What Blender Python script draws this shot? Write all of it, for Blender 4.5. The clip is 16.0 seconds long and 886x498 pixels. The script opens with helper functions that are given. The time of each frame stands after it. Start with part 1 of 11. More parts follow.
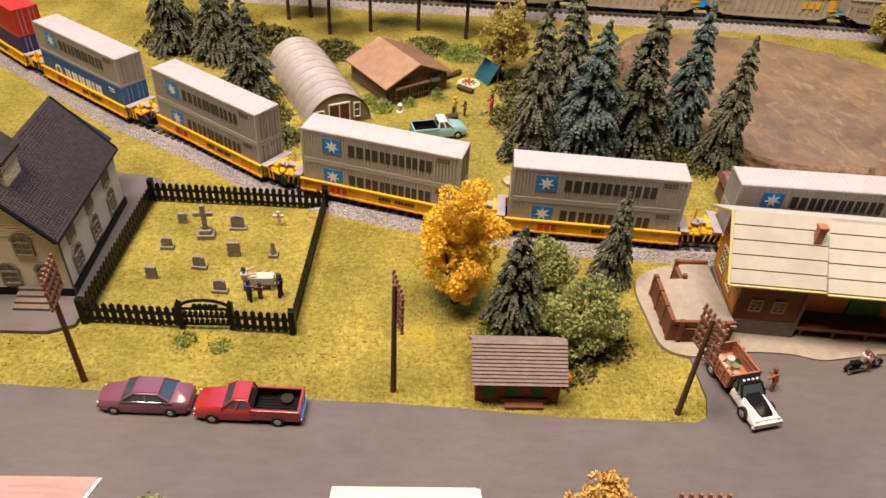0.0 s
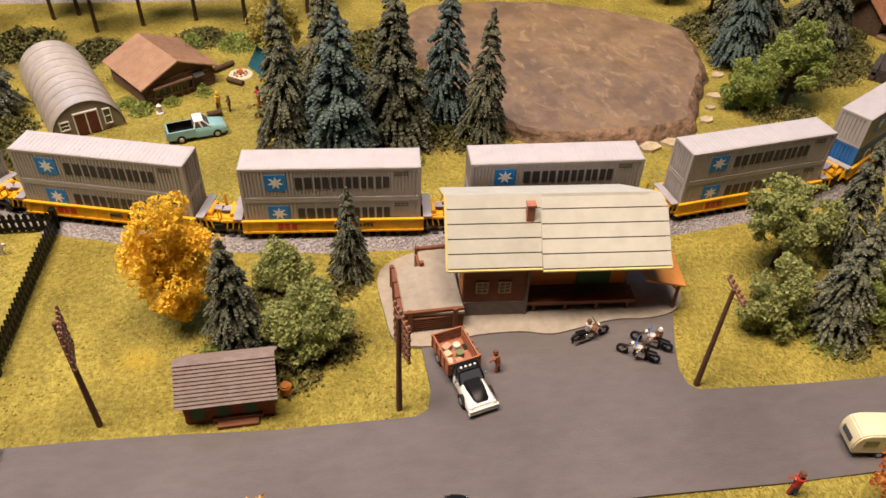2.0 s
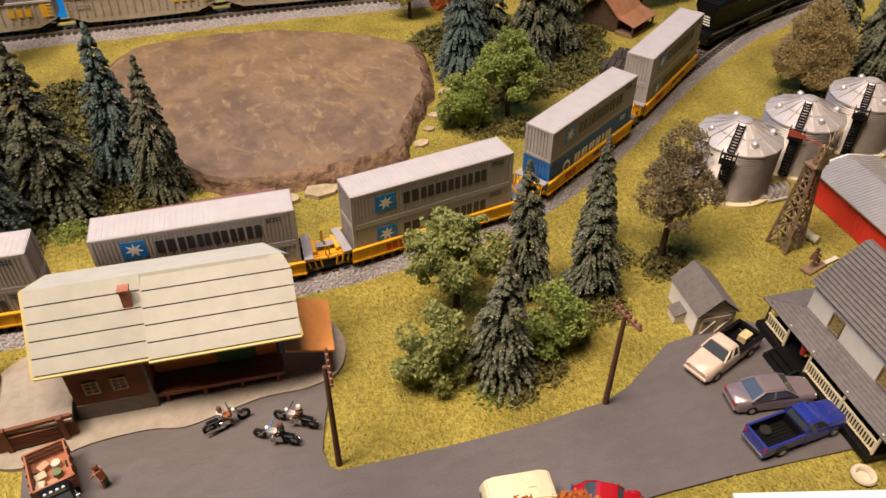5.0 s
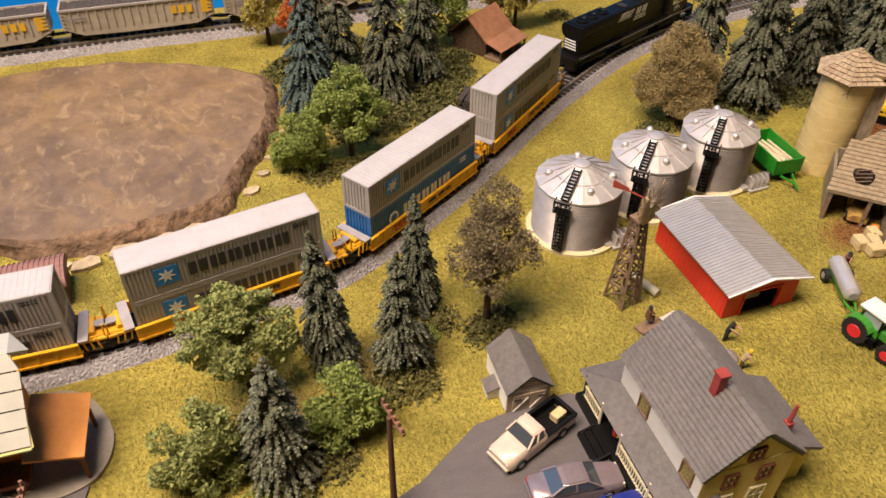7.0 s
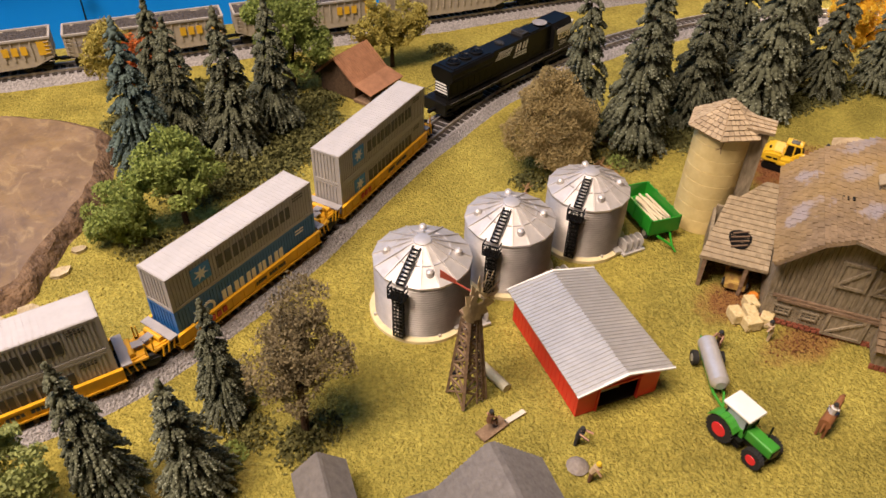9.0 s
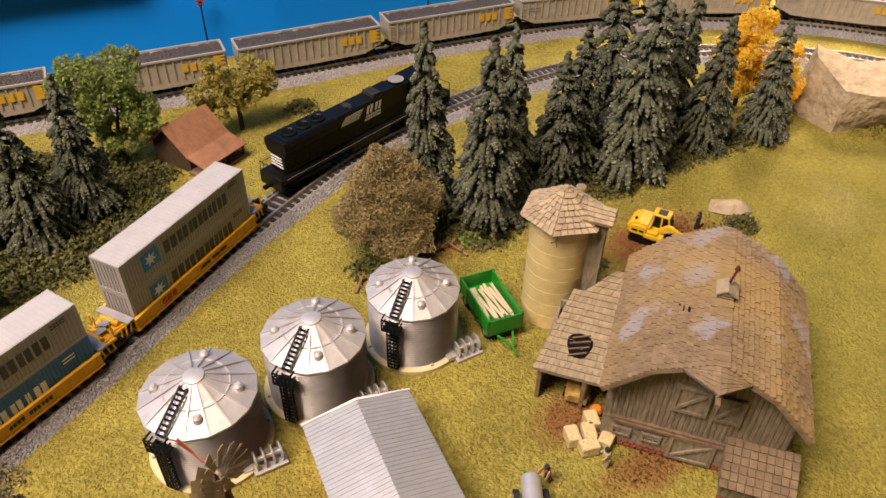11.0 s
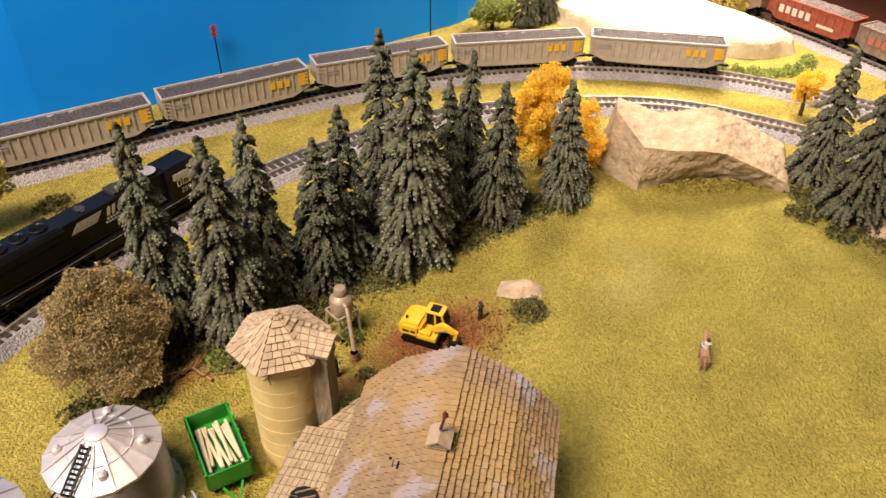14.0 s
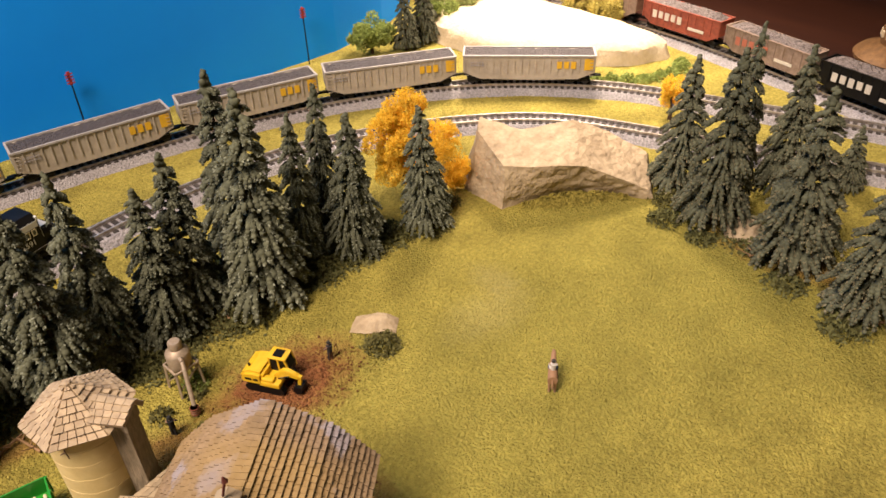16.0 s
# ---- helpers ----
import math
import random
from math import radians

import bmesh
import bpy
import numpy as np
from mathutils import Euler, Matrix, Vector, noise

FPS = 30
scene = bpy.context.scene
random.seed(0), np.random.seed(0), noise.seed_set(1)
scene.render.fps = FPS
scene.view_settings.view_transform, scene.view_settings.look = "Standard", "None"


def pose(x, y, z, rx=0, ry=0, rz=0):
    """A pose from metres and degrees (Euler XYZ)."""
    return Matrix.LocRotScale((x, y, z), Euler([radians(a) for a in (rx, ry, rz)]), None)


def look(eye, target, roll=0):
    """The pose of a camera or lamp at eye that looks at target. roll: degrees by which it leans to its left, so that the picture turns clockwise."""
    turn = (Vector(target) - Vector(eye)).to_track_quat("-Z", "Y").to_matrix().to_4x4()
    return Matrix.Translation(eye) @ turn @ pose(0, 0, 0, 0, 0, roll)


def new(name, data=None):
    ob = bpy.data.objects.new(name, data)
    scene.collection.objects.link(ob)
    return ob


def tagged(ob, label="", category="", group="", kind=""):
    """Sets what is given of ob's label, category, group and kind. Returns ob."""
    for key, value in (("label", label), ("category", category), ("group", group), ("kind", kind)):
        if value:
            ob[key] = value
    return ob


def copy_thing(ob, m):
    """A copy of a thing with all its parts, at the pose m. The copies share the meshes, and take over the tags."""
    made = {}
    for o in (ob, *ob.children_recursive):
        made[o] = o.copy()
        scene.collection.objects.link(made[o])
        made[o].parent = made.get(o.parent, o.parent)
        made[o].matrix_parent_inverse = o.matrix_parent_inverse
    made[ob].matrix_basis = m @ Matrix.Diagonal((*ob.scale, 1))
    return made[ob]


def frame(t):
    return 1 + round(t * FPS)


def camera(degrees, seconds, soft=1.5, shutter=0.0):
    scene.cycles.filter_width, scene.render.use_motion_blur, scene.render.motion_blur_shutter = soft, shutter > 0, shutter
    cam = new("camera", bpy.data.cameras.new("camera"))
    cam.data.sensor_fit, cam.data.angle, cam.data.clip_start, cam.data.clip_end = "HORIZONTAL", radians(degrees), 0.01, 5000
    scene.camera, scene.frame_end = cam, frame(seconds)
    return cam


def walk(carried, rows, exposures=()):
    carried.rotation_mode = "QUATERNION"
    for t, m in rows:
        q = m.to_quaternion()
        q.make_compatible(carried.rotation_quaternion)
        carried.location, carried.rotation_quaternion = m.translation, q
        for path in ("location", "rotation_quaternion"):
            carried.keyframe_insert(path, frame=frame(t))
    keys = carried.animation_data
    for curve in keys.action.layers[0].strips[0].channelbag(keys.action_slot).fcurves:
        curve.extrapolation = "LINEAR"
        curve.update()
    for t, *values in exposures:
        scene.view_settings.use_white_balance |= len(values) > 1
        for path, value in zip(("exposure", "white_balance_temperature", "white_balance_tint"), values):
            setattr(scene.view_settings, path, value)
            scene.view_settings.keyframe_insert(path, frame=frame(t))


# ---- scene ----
# Lengths below are in centimetres of the model layout; K turns them into metres.
K = 0.01

cam = camera(61.9, 16.0, soft=1.6)
PATH = [
    (0, (-9.879, 2.874, 20.786), (-9.786, 4.44, 19.545), 3.6),
    (0.5, (-8.219, 2.831, 21.087), (-8.072, 4.372, 19.82), 3.3),
    (1, (-6.559, 2.959, 21.035), (-6.365, 4.481, 19.753), 3.1),
    (1.5, (-4.398, 3.355, 21.29), (-4.159, 4.862, 19.998), 2.6),
    (2, (-1.955, 3.652, 21.567), (-1.653, 5.141, 20.267), 2.4),
    (2.5, (-0.306, 3.823, 21.67), (0.045, 5.298, 20.366), 2.2),
    (3, (1.255, 3.888, 21.615), (1.651, 5.352, 20.312), 2.4),
    (3.5, (3.034, 4.3, 21.582), (3.468, 5.759, 20.286), 2.3),
    (4, (5.38, 4.254, 21.575), (5.843, 5.712, 20.288), 1.4),
    (4.5, (7.263, 4.502, 21.559), (7.762, 5.95, 20.273), 0.7),
    (5, (9.548, 4.746, 21.444), (10.066, 6.188, 20.158), 0.3),
    (5.2, (10.465, 4.796, 21.373), (10.991, 6.24, 20.092), -0.0),
    (7.5, (18.649, 6.696, 21.865), (19.282, 8.088, 20.575), 1.4),
    (8.2, (20.983, 7.523, 21.743), (21.662, 8.904, 20.465), 1.9),
    (10.3, (29.559, 10.229, 22.592), (30.293, 11.571, 21.303), 0.8),
    (10.5, (30.47, 10.378, 22.698), (31.215, 11.722, 21.418), 0.7),
    (11, (32.602, 10.836, 22.716), (33.368, 12.173, 21.442), 1.1),
    (11.5, (34.452, 10.912, 22.991), (35.242, 12.247, 21.728), 1.3),
    (12, (36.094, 11.25, 23.061), (36.905, 12.582, 21.81), 1.4),
    (12.5, (37.937, 11.285, 22.767), (38.782, 12.606, 21.524), 0.9),
    (13, (39.519, 11.271, 22.833), (40.395, 12.585, 21.605), 0.7),
    (13.5, (40.657, 11.55, 22.882), (41.58, 12.846, 21.671), 0.7),
    (14, (42.03, 11.362, 22.797), (42.988, 12.633, 21.586), 0.7),
    (14.5, (43.03, 11.125, 22.827), (44.02, 12.381, 21.626), 0.6),
    (15, (44.381, 10.386, 23.106), (45.39, 11.624, 21.902), -0.4),
    (15.5, (45.463, 9.929, 23.142), (46.502, 11.153, 21.95), -0.8),
    (16, (46.709, 8.926, 23.056), (47.766, 10.146, 21.875), -1.8),
]
walk(cam, [(t, look([v * K for v in eye], [v * K for v in aim], roll)) for t, eye, aim, roll in PATH],
     exposures=[(0, -0.24), (1.4, -0.26), (2.5, -0.44), (5, -0.42), (8, -0.14), (10.3, -0.34), (11, -0.28), (12, -0.14), (12.6, -0.04), (13.3, 0.06), (14, 0.05), (15, -0.02), (16, -0.1)])

# ---- light ----
world = bpy.data.worlds.new("room_air")
world.use_nodes = True
world.node_tree.nodes["Background"].inputs[0].default_value = (1.0, 0.86, 0.7, 1)
world.node_tree.nodes["Background"].inputs[1].default_value = 0.35
scene.world = world


def area_lamp(name, eye, aim, power, size, colour):
    data = bpy.data.lights.new(name, "AREA")
    data.energy, data.size, data.color = power, size, colour
    ob = new(name, data)
    ob.matrix_world = look([v * K for v in eye], [v * K for v in aim])
    return ob


WARM = (1.0, 0.80, 0.66)
area_lamp("ceiling_lamp", (-42, 16, 120), (-4, 30, 0), 31, 0.4, WARM)
area_lamp("ceiling_lamp", (6, 20, 120), (30, 30, 0), 18, 0.35, (1.0, 0.775, 0.60))
area_lamp("reading_lamp", (101, 57, 36), (91, 45, 0), 2.0, 0.14, (1.0, 0.79, 0.63)).data.spread = math.radians(84)
scene.view_settings.exposure = 0.0

# ---- materials ----


def mat(name, col, col2=None, size=0.25, rough=0.7, metal=0.0, bump=0.0, bsize=None, island=0.0, big=0.12, stretch=None, coat=0.0, rand=0.0):
    """A node material: two colours mixed by fine noise, a broad mottling over it, relief of a given strength."""
    m = bpy.data.materials.new(name)
    m.use_nodes = True
    nt = m.node_tree
    nd, ln = nt.nodes, nt.links
    bsdf = nd["Principled BSDF"]
    bsdf.inputs["Roughness"].default_value = rough
    bsdf.inputs["Metallic"].default_value = metal
    bsdf.inputs["Coat Weight"].default_value = coat
    bsdf.inputs["Specular IOR Level"].default_value = 0.5 if rough < 0.6 else 0.3 if rough < 0.85 else 0.12
    tc = nd.new("ShaderNodeTexCoord")
    src = tc.outputs["Object"]
    if stretch:
        mp = nd.new("ShaderNodeMapping")
        mp.inputs["Scale"].default_value = stretch
        ln.new(src, mp.inputs[0])
        src = mp.outputs[0]
    fine = nd.new("ShaderNodeTexNoise")
    fine.inputs["Scale"].default_value = 100 / size
    fine.inputs["Detail"].default_value = 4
    fine.inputs["Roughness"].default_value = 0.65
    ln.new(src, fine.inputs["Vector"])
    col2 = col2 or tuple(c * 0.72 for c in col)
    ramp = nd.new("ShaderNodeValToRGB")
    ramp.color_ramp.elements[0].position, ramp.color_ramp.elements[1].position = 0.35, 0.65
    ramp.color_ramp.elements[0].color, ramp.color_ramp.elements[1].color = (*col2, 1), (*col, 1)
    ln.new(fine.outputs[0], ramp.inputs[0])
    broad = nd.new("ShaderNodeTexNoise")
    broad.inputs["Scale"].default_value = 100 / (size * 14)
    broad.inputs["Detail"].default_value = 3
    ln.new(tc.outputs["Object"], broad.inputs["Vector"])
    value = nd.new("ShaderNodeMapRange")
    value.inputs[1].default_value, value.inputs[2].default_value = 0.3, 0.7
    value.inputs[3].default_value, value.inputs[4].default_value = 1 - big, 1 + big
    ln.new(broad.outputs[0], value.inputs[0])
    out = value.outputs[0]
    for amount, node, socket in ((island, "ShaderNodeNewGeometry", "Random Per Island"), (rand, "ShaderNodeObjectInfo", "Random")):
        if amount:
            geo = nd.new(node)
            per = nd.new("ShaderNodeMapRange")
            per.inputs[3].default_value, per.inputs[4].default_value = 1 - amount, 1 + amount
            ln.new(geo.outputs[socket], per.inputs[0])
            mul = nd.new("ShaderNodeMath")
            mul.operation = "MULTIPLY"
            ln.new(out, mul.inputs[0])
            ln.new(per.outputs[0], mul.inputs[1])
            out = mul.outputs[0]
    hsv = nd.new("ShaderNodeHueSaturation")
    ln.new(out, hsv.inputs["Value"])
    ln.new(ramp.outputs[0], hsv.inputs["Color"])
    ln.new(hsv.outputs[0], bsdf.inputs["Base Color"])
    if bump:
        rel = nd.new("ShaderNodeTexNoise")
        rel.inputs["Scale"].default_value = 100 / (bsize or size)
        rel.inputs["Detail"].default_value = 3
        ln.new(src, rel.inputs["Vector"])
        bp = nd.new("ShaderNodeBump")
        bp.inputs["Strength"].default_value = min(1.0, bump)
        bp.inputs["Distance"].default_value = 0.1 * K * max(1.0, bump)
        ln.new(rel.outputs[0], bp.inputs["Height"])
        ln.new(bp.outputs[0], bsdf.inputs["Normal"])
    return m


def glass_mat(name, tint=(0.05, 0.06, 0.07)):
    m = bpy.data.materials.new(name)
    m.use_nodes = True
    b = m.node_tree.nodes["Principled BSDF"]
    b.inputs["Base Color"].default_value = (*tint, 1)
    b.inputs["Roughness"].default_value = 0.08
    b.inputs["Coat Weight"].default_value = 0.6
    return m


M_GRASS = mat("yellow_turf", (0.415, 0.348, 0.078), (0.235, 0.199, 0.041), size=0.2, rough=0.95, bump=2.6, bsize=0.11, big=0.25)
M_CRUMB = mat("turf_crumb", (0.41, 0.34, 0.09), (0.305, 0.252, 0.062), size=0.5, rough=0.95, island=0.22)
M_ROAD = mat("dark_road", (0.125, 0.112, 0.113), (0.11, 0.098, 0.099), size=0.35, rough=0.75, bump=0.4, bsize=0.05, big=0.14, stretch=(0.4, 1, 1))
M_SLAB = mat("tan_slab", (0.34, 0.30, 0.25), (0.28, 0.25, 0.2), size=0.4, rough=0.85, bump=0.4, bsize=0.1)
M_BALLAST = mat("grey_ballast", (0.44, 0.42, 0.43), (0.22, 0.205, 0.215), size=0.12, rough=0.9, bump=2.0, bsize=0.1, big=0.1)
M_TIE = mat("tie_black", (0.03, 0.026, 0.022), (0.055, 0.045, 0.04), size=0.2, rough=0.8, rand=0.3)
M_RAIL = mat("rail_steel", (0.66, 0.61, 0.55), (0.38, 0.32, 0.26), size=0.5, rough=0.42, metal=0.8)
M_BLUEWALL = mat("blue_wall", (0.001, 0.285, 1.0), (0.001, 0.27, 0.97), size=6, rough=0.6, big=0.06)
M_ROOM = mat("room_paint", (0.21, 0.185, 0.16), (0.19, 0.17, 0.145), size=10, rough=0.9)
M_WOODWALL = mat("dark_wood", (0.10, 0.042, 0.02), (0.06, 0.026, 0.013), size=6, rough=0.5, stretch=(1, 1, 0.2))
M_TABLE = mat("table_wood", (0.05, 0.015, 0.007), (0.03, 0.009, 0.005), size=4, rough=0.45, stretch=(1, 0.15, 1))
M_FLOOR = mat("brown_floor", (0.10, 0.045, 0.02), (0.07, 0.03, 0.014), size=5, rough=0.5, stretch=(0.2, 1, 1))
M_DIRT = mat("brown_dirt", (0.20, 0.085, 0.035), (0.13, 0.055, 0.025), size=0.3, rough=0.95, bump=1.5, bsize=0.12)
M_MUD = mat("pond_mud", (0.235, 0.158, 0.094), (0.15, 0.096, 0.055), size=1.6, rough=0.42, bump=0.5, bsize=0.8, big=0.3)
M_ROCK = mat("tan_rock", (0.46, 0.37, 0.25), (0.33, 0.255, 0.165), size=0.9, rough=0.9, bump=2.5, bsize=0.5, big=0.2)
M_STONE = mat("flat_stone", (0.48, 0.40, 0.26), (0.34, 0.27, 0.17), size=0.4, rough=0.85, bump=1.0, bsize=0.2, rand=0.15)
M_SAND = mat("pale_sand", (0.60, 0.50, 0.35), (0.50, 0.405, 0.27), size=0.8, rough=0.95, bump=1.0, bsize=0.3)
M_SPRUCE = mat("spruce_green", (0.264, 0.284, 0.214), (0.185, 0.198, 0.15), size=0.25, rough=0.95, island=0.13, rand=0.15)
# Browner copy of the spruce green, the yellow lamp's tint put into its colour.
M_SPRUCEO = mat("spruce_lamplit", (0.233, 0.211, 0.133), (0.154, 0.14, 0.0874), size=0.25, rough=0.95, island=0.13, rand=0.15)
M_SPRUCEB = mat("spruce_blue", (0.189, 0.261, 0.252), (0.132, 0.18, 0.176), size=0.25, rough=0.95, island=0.13, rand=0.1)
# Frond cores below lighter flocked needles, the crown's inner shade painted into their colour.
M_FROND = mat("shaded_frond_core", (0.122, 0.13, 0.086), (0.07, 0.075, 0.05), size=0.25, rough=0.95, island=0.2, rand=0.15)
M_FRONDB = mat("shaded_frond_core_blue", (0.098, 0.135, 0.122), (0.058, 0.08, 0.073), size=0.25, rough=0.95, island=0.2)
M_BARK = mat("bark", (0.10, 0.06, 0.035), (0.05, 0.03, 0.02), size=0.15, rough=0.9, bump=1.5, bsize=0.1, stretch=(1, 1, 0.3))
M_YELLOW = mat("autumn_yellow", (0.92, 0.66, 0.09), (0.84, 0.55, 0.05), size=0.3, rough=0.95, island=0.08)
M_ORANGE = mat("autumn_orange", (0.62, 0.26, 0.05), (0.45, 0.16, 0.03), size=0.3, rough=0.9, island=0.3)
M_RUST = mat("autumn_rust", (0.60, 0.20, 0.06), (0.47, 0.135, 0.04), size=0.3, rough=0.9, island=0.2)
M_LEAF = mat("leaf_green", (0.38, 0.415, 0.16), (0.26, 0.285, 0.10), size=0.3, rough=0.95, island=0.18)
M_LEAFD = mat("leaf_deep", (0.34, 0.41, 0.12), (0.22, 0.27, 0.075), size=0.3, rough=0.95, island=0.18)
M_OLIVE = mat("leaf_olive", (0.46, 0.37, 0.185), (0.35, 0.275, 0.13), size=0.3, rough=0.95, island=0.15)
M_OLIVED = mat("leaf_brown_olive", (0.29, 0.24, 0.14), (0.19, 0.155, 0.09), size=0.3, rough=0.95, island=0.18)
M_LIME = mat("leaf_yellowgreen", (0.52, 0.45, 0.13), (0.39, 0.335, 0.09), size=0.3, rough=0.95, island=0.18)
def thin_leaf(m, share):
    """Lets a share of the light through, as loose foam and thin leaves do."""
    nd, ln = m.node_tree.nodes, m.node_tree.links
    bsdf = nd["Principled BSDF"]
    through_light = nd.new("ShaderNodeBsdfTranslucent")
    mix = nd.new("ShaderNodeMixShader")
    mix.inputs[0].default_value = share
    ln.new(bsdf.inputs["Base Color"].links[0].from_socket, through_light.inputs[0])
    ln.new(bsdf.outputs[0], mix.inputs[1])
    ln.new(through_light.outputs[0], mix.inputs[2])
    ln.new(mix.outputs[0], nd["Material Output"].inputs[0])


for foam in (M_YELLOW, M_ORANGE, M_RUST, M_LEAF, M_LEAFD, M_OLIVE, M_OLIVED, M_LIME):
    thin_leaf(foam, 0.35)
for foam in (M_SPRUCE, M_SPRUCEB, M_SPRUCEO):
    thin_leaf(foam, 0.12)
M_SHRUB = mat("shrub_dark", (0.14, 0.138, 0.052), (0.08, 0.08, 0.03), size=0.3, rough=0.95, island=0.35)
M_BLACK = mat("black_paint", (0.005, 0.0048, 0.0048), (0.008, 0.0075, 0.0075), size=1, rough=0.38)
M_BLACK.node_tree.nodes["Principled BSDF"].inputs["Specular IOR Level"].default_value = 0.16
M_DKGREY = mat("dark_grey", (0.035, 0.034, 0.034), (0.028, 0.027, 0.027), size=0.4, rough=0.6, bump=0.3)
M_RUBBER = mat("rubber", (0.014, 0.013, 0.013), (0.02, 0.019, 0.018), size=0.3, rough=0.8)
M_CHROME = mat("chrome", (0.7, 0.7, 0.7), (0.6, 0.6, 0.6), size=0.5, rough=0.18, metal=1.0)
M_STEEL = mat("silver_steel", (0.58, 0.56, 0.55), (0.50, 0.48, 0.47), size=0.7, rough=0.3, metal=0.4, big=0.08)
M_WHITE = mat("white_paint", (0.76, 0.75, 0.72), (0.70, 0.69, 0.66), size=0.6, rough=0.5)
M_CREAM = mat("cream_paint", (0.74, 0.66, 0.44), (0.68, 0.6, 0.39), size=0.6, rough=0.6)
M_GLASS = glass_mat("dark_glass")
M_CLEAR = glass_mat("pale_glass", (0.32, 0.34, 0.36))
M_SKIN = mat("figure_skin", (0.5, 0.28, 0.18), size=0.3, rough=0.7)


def tint_patches(m, spots, colour, blur=0.5, upright=False, ragged=1.5):
    """Soft patches with a ragged rim laid over a material: spots of (x, y, rx, ry, strength), the shape driven by noise."""
    nt = m.node_tree
    nd, ln = nt.nodes, nt.links
    bsdf = nd["Principled BSDF"]
    last = bsdf.inputs["Base Color"].links[0].from_socket
    tc = nd.new("ShaderNodeTexCoord")
    rag = nd.new("ShaderNodeTexNoise")
    rag.inputs["Scale"].default_value = 120
    rag.inputs["Detail"].default_value = 5
    rag.inputs["Roughness"].default_value = 0.7
    ln.new(tc.outputs["Object"], rag.inputs["Vector"])
    for x, y, rx, ry, strength in spots:
        mp = nd.new("ShaderNodeMapping")
        mp.vector_type = "TEXTURE"
        mp.inputs["Location"].default_value = (x * K, 0, y * K) if upright else (x * K, y * K, 0)
        mp.inputs["Scale"].default_value = (rx * K, 1000, ry * K) if upright else (rx * K, ry * K, 1)
        ln.new(tc.outputs["Object"], mp.inputs[0])
        dist = nd.new("ShaderNodeVectorMath")
        dist.operation = "LENGTH"
        ln.new(mp.outputs[0], dist.inputs[0])
        add = nd.new("ShaderNodeMath")
        add.operation = "MULTIPLY_ADD"
        add.inputs[1].default_value = ragged
        ln.new(rag.outputs[0], add.inputs[0])
        ln.new(dist.outputs["Value"], add.inputs[2])
        rng = nd.new("ShaderNodeMapRange")
        rng.inputs[1].default_value, rng.inputs[2].default_value = 1 + ragged / 2 + blur * 0.5, 1 + ragged / 2 - blur
        rng.inputs[3].default_value, rng.inputs[4].default_value = 0, strength
        ln.new(add.outputs[0], rng.inputs[0])
        mx = nd.new("ShaderNodeMix")
        mx.data_type = "RGBA"
        ln.new(rng.outputs[0], mx.inputs["Factor"])
        ln.new(last, mx.inputs["A"])
        mx.inputs["B"].default_value = (*colour, 1)
        last = mx.outputs["Result"]
    ln.new(last, bsdf.inputs["Base Color"])


# Bare dirt; the spot at (50.8, 30.4) is shade painted in the dirt's colour.
DIRT_SHADE_SPOTS = [(55.9, 30.2, 3.3, 2.2, 0.97), (45.7, 23.6, 1.7, 1.2, 0.8), (47.0, 20.5, 2.4, 0.9, 0.7), (54.9, 24.4, 1.3, 2.6, 0.55), (50.8, 30.4, 1.5, 1.0, 0.6), (47.0, 34.6, 3.4, 0.9, 0.5), (31.5, 44.6, 1.8, 1.0, 0.5),
              (3.5, 37.4, 3.4, 1.2, 0.6), (-1.0, 38.5, 2.0, 1.6, 0.5), (57.0, 36.2, 4.5, 1.2, 0.5), (79.5, 20.5, 1.5, 4.5, 0.55), (70.5, 36.4, 1.6, 1.0, 0.4)]
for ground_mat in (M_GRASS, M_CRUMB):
    tint_patches(ground_mat, [(-9.4, 23.6, 0.8, 0.6, 0.55), (16.4, 33.4, 0.8, 0.4, 0.45), (13.8, 32.2, 0.6, 0.4, 0.4), (19.4, 32.3, 0.8, 0.5, 0.4), (-17.5, 23.1, 0.9, 0.5, 0.3)], (0.50, 0.37, 0.05))
    tint_patches(ground_mat, [(66, 27, 13, 10, 0.38), (60, 20, 10, 7, 0.3), (76, 20, 8, 10, 0.4), (30, 21.5, 6, 3, 0.25), (41, 34, 7, 4, 0.2), (53, 40.5, 6, 1.6, 0.2)], (0.26, 0.245, 0.054), 0.9)
    tint_patches(ground_mat, [(65.5, 27.5, 2.4, 1.5, 0.12), (67.5, 29.0, 1.0, 1.6, 0.12)], (0.52, 0.46, 0.27), 0.6)
    # Brown soil below trees and bushes, darkened with the shade painted between them.
    tint_patches(ground_mat, [(0.5, 42, 5.5, 5, 0.92), (3.0, 38.8, 4.5, 2.2, 0.8), (2.0, 48.5, 5, 4, 0.9), (-21, 50.5, 5, 3, 0.8), (28.5, 46.5, 4.5, 4.5, 0.85), (-16.5, 49.5, 3, 2, 0.6), (18.0, 23.2, 2.6, 1.6, 0.6), (22.8, 24.6, 2.2, 1.3, 0.65), (-3.6, 24.0, 2.0, 1.3, 0.5), (55, 36.8, 5, 1.4, 0.55), (63, 37, 4, 1.4, 0.5)], (0.12, 0.085, 0.04), 0.6)
    tint_patches(ground_mat, DIRT_SHADE_SPOTS, (0.25, 0.10, 0.042))



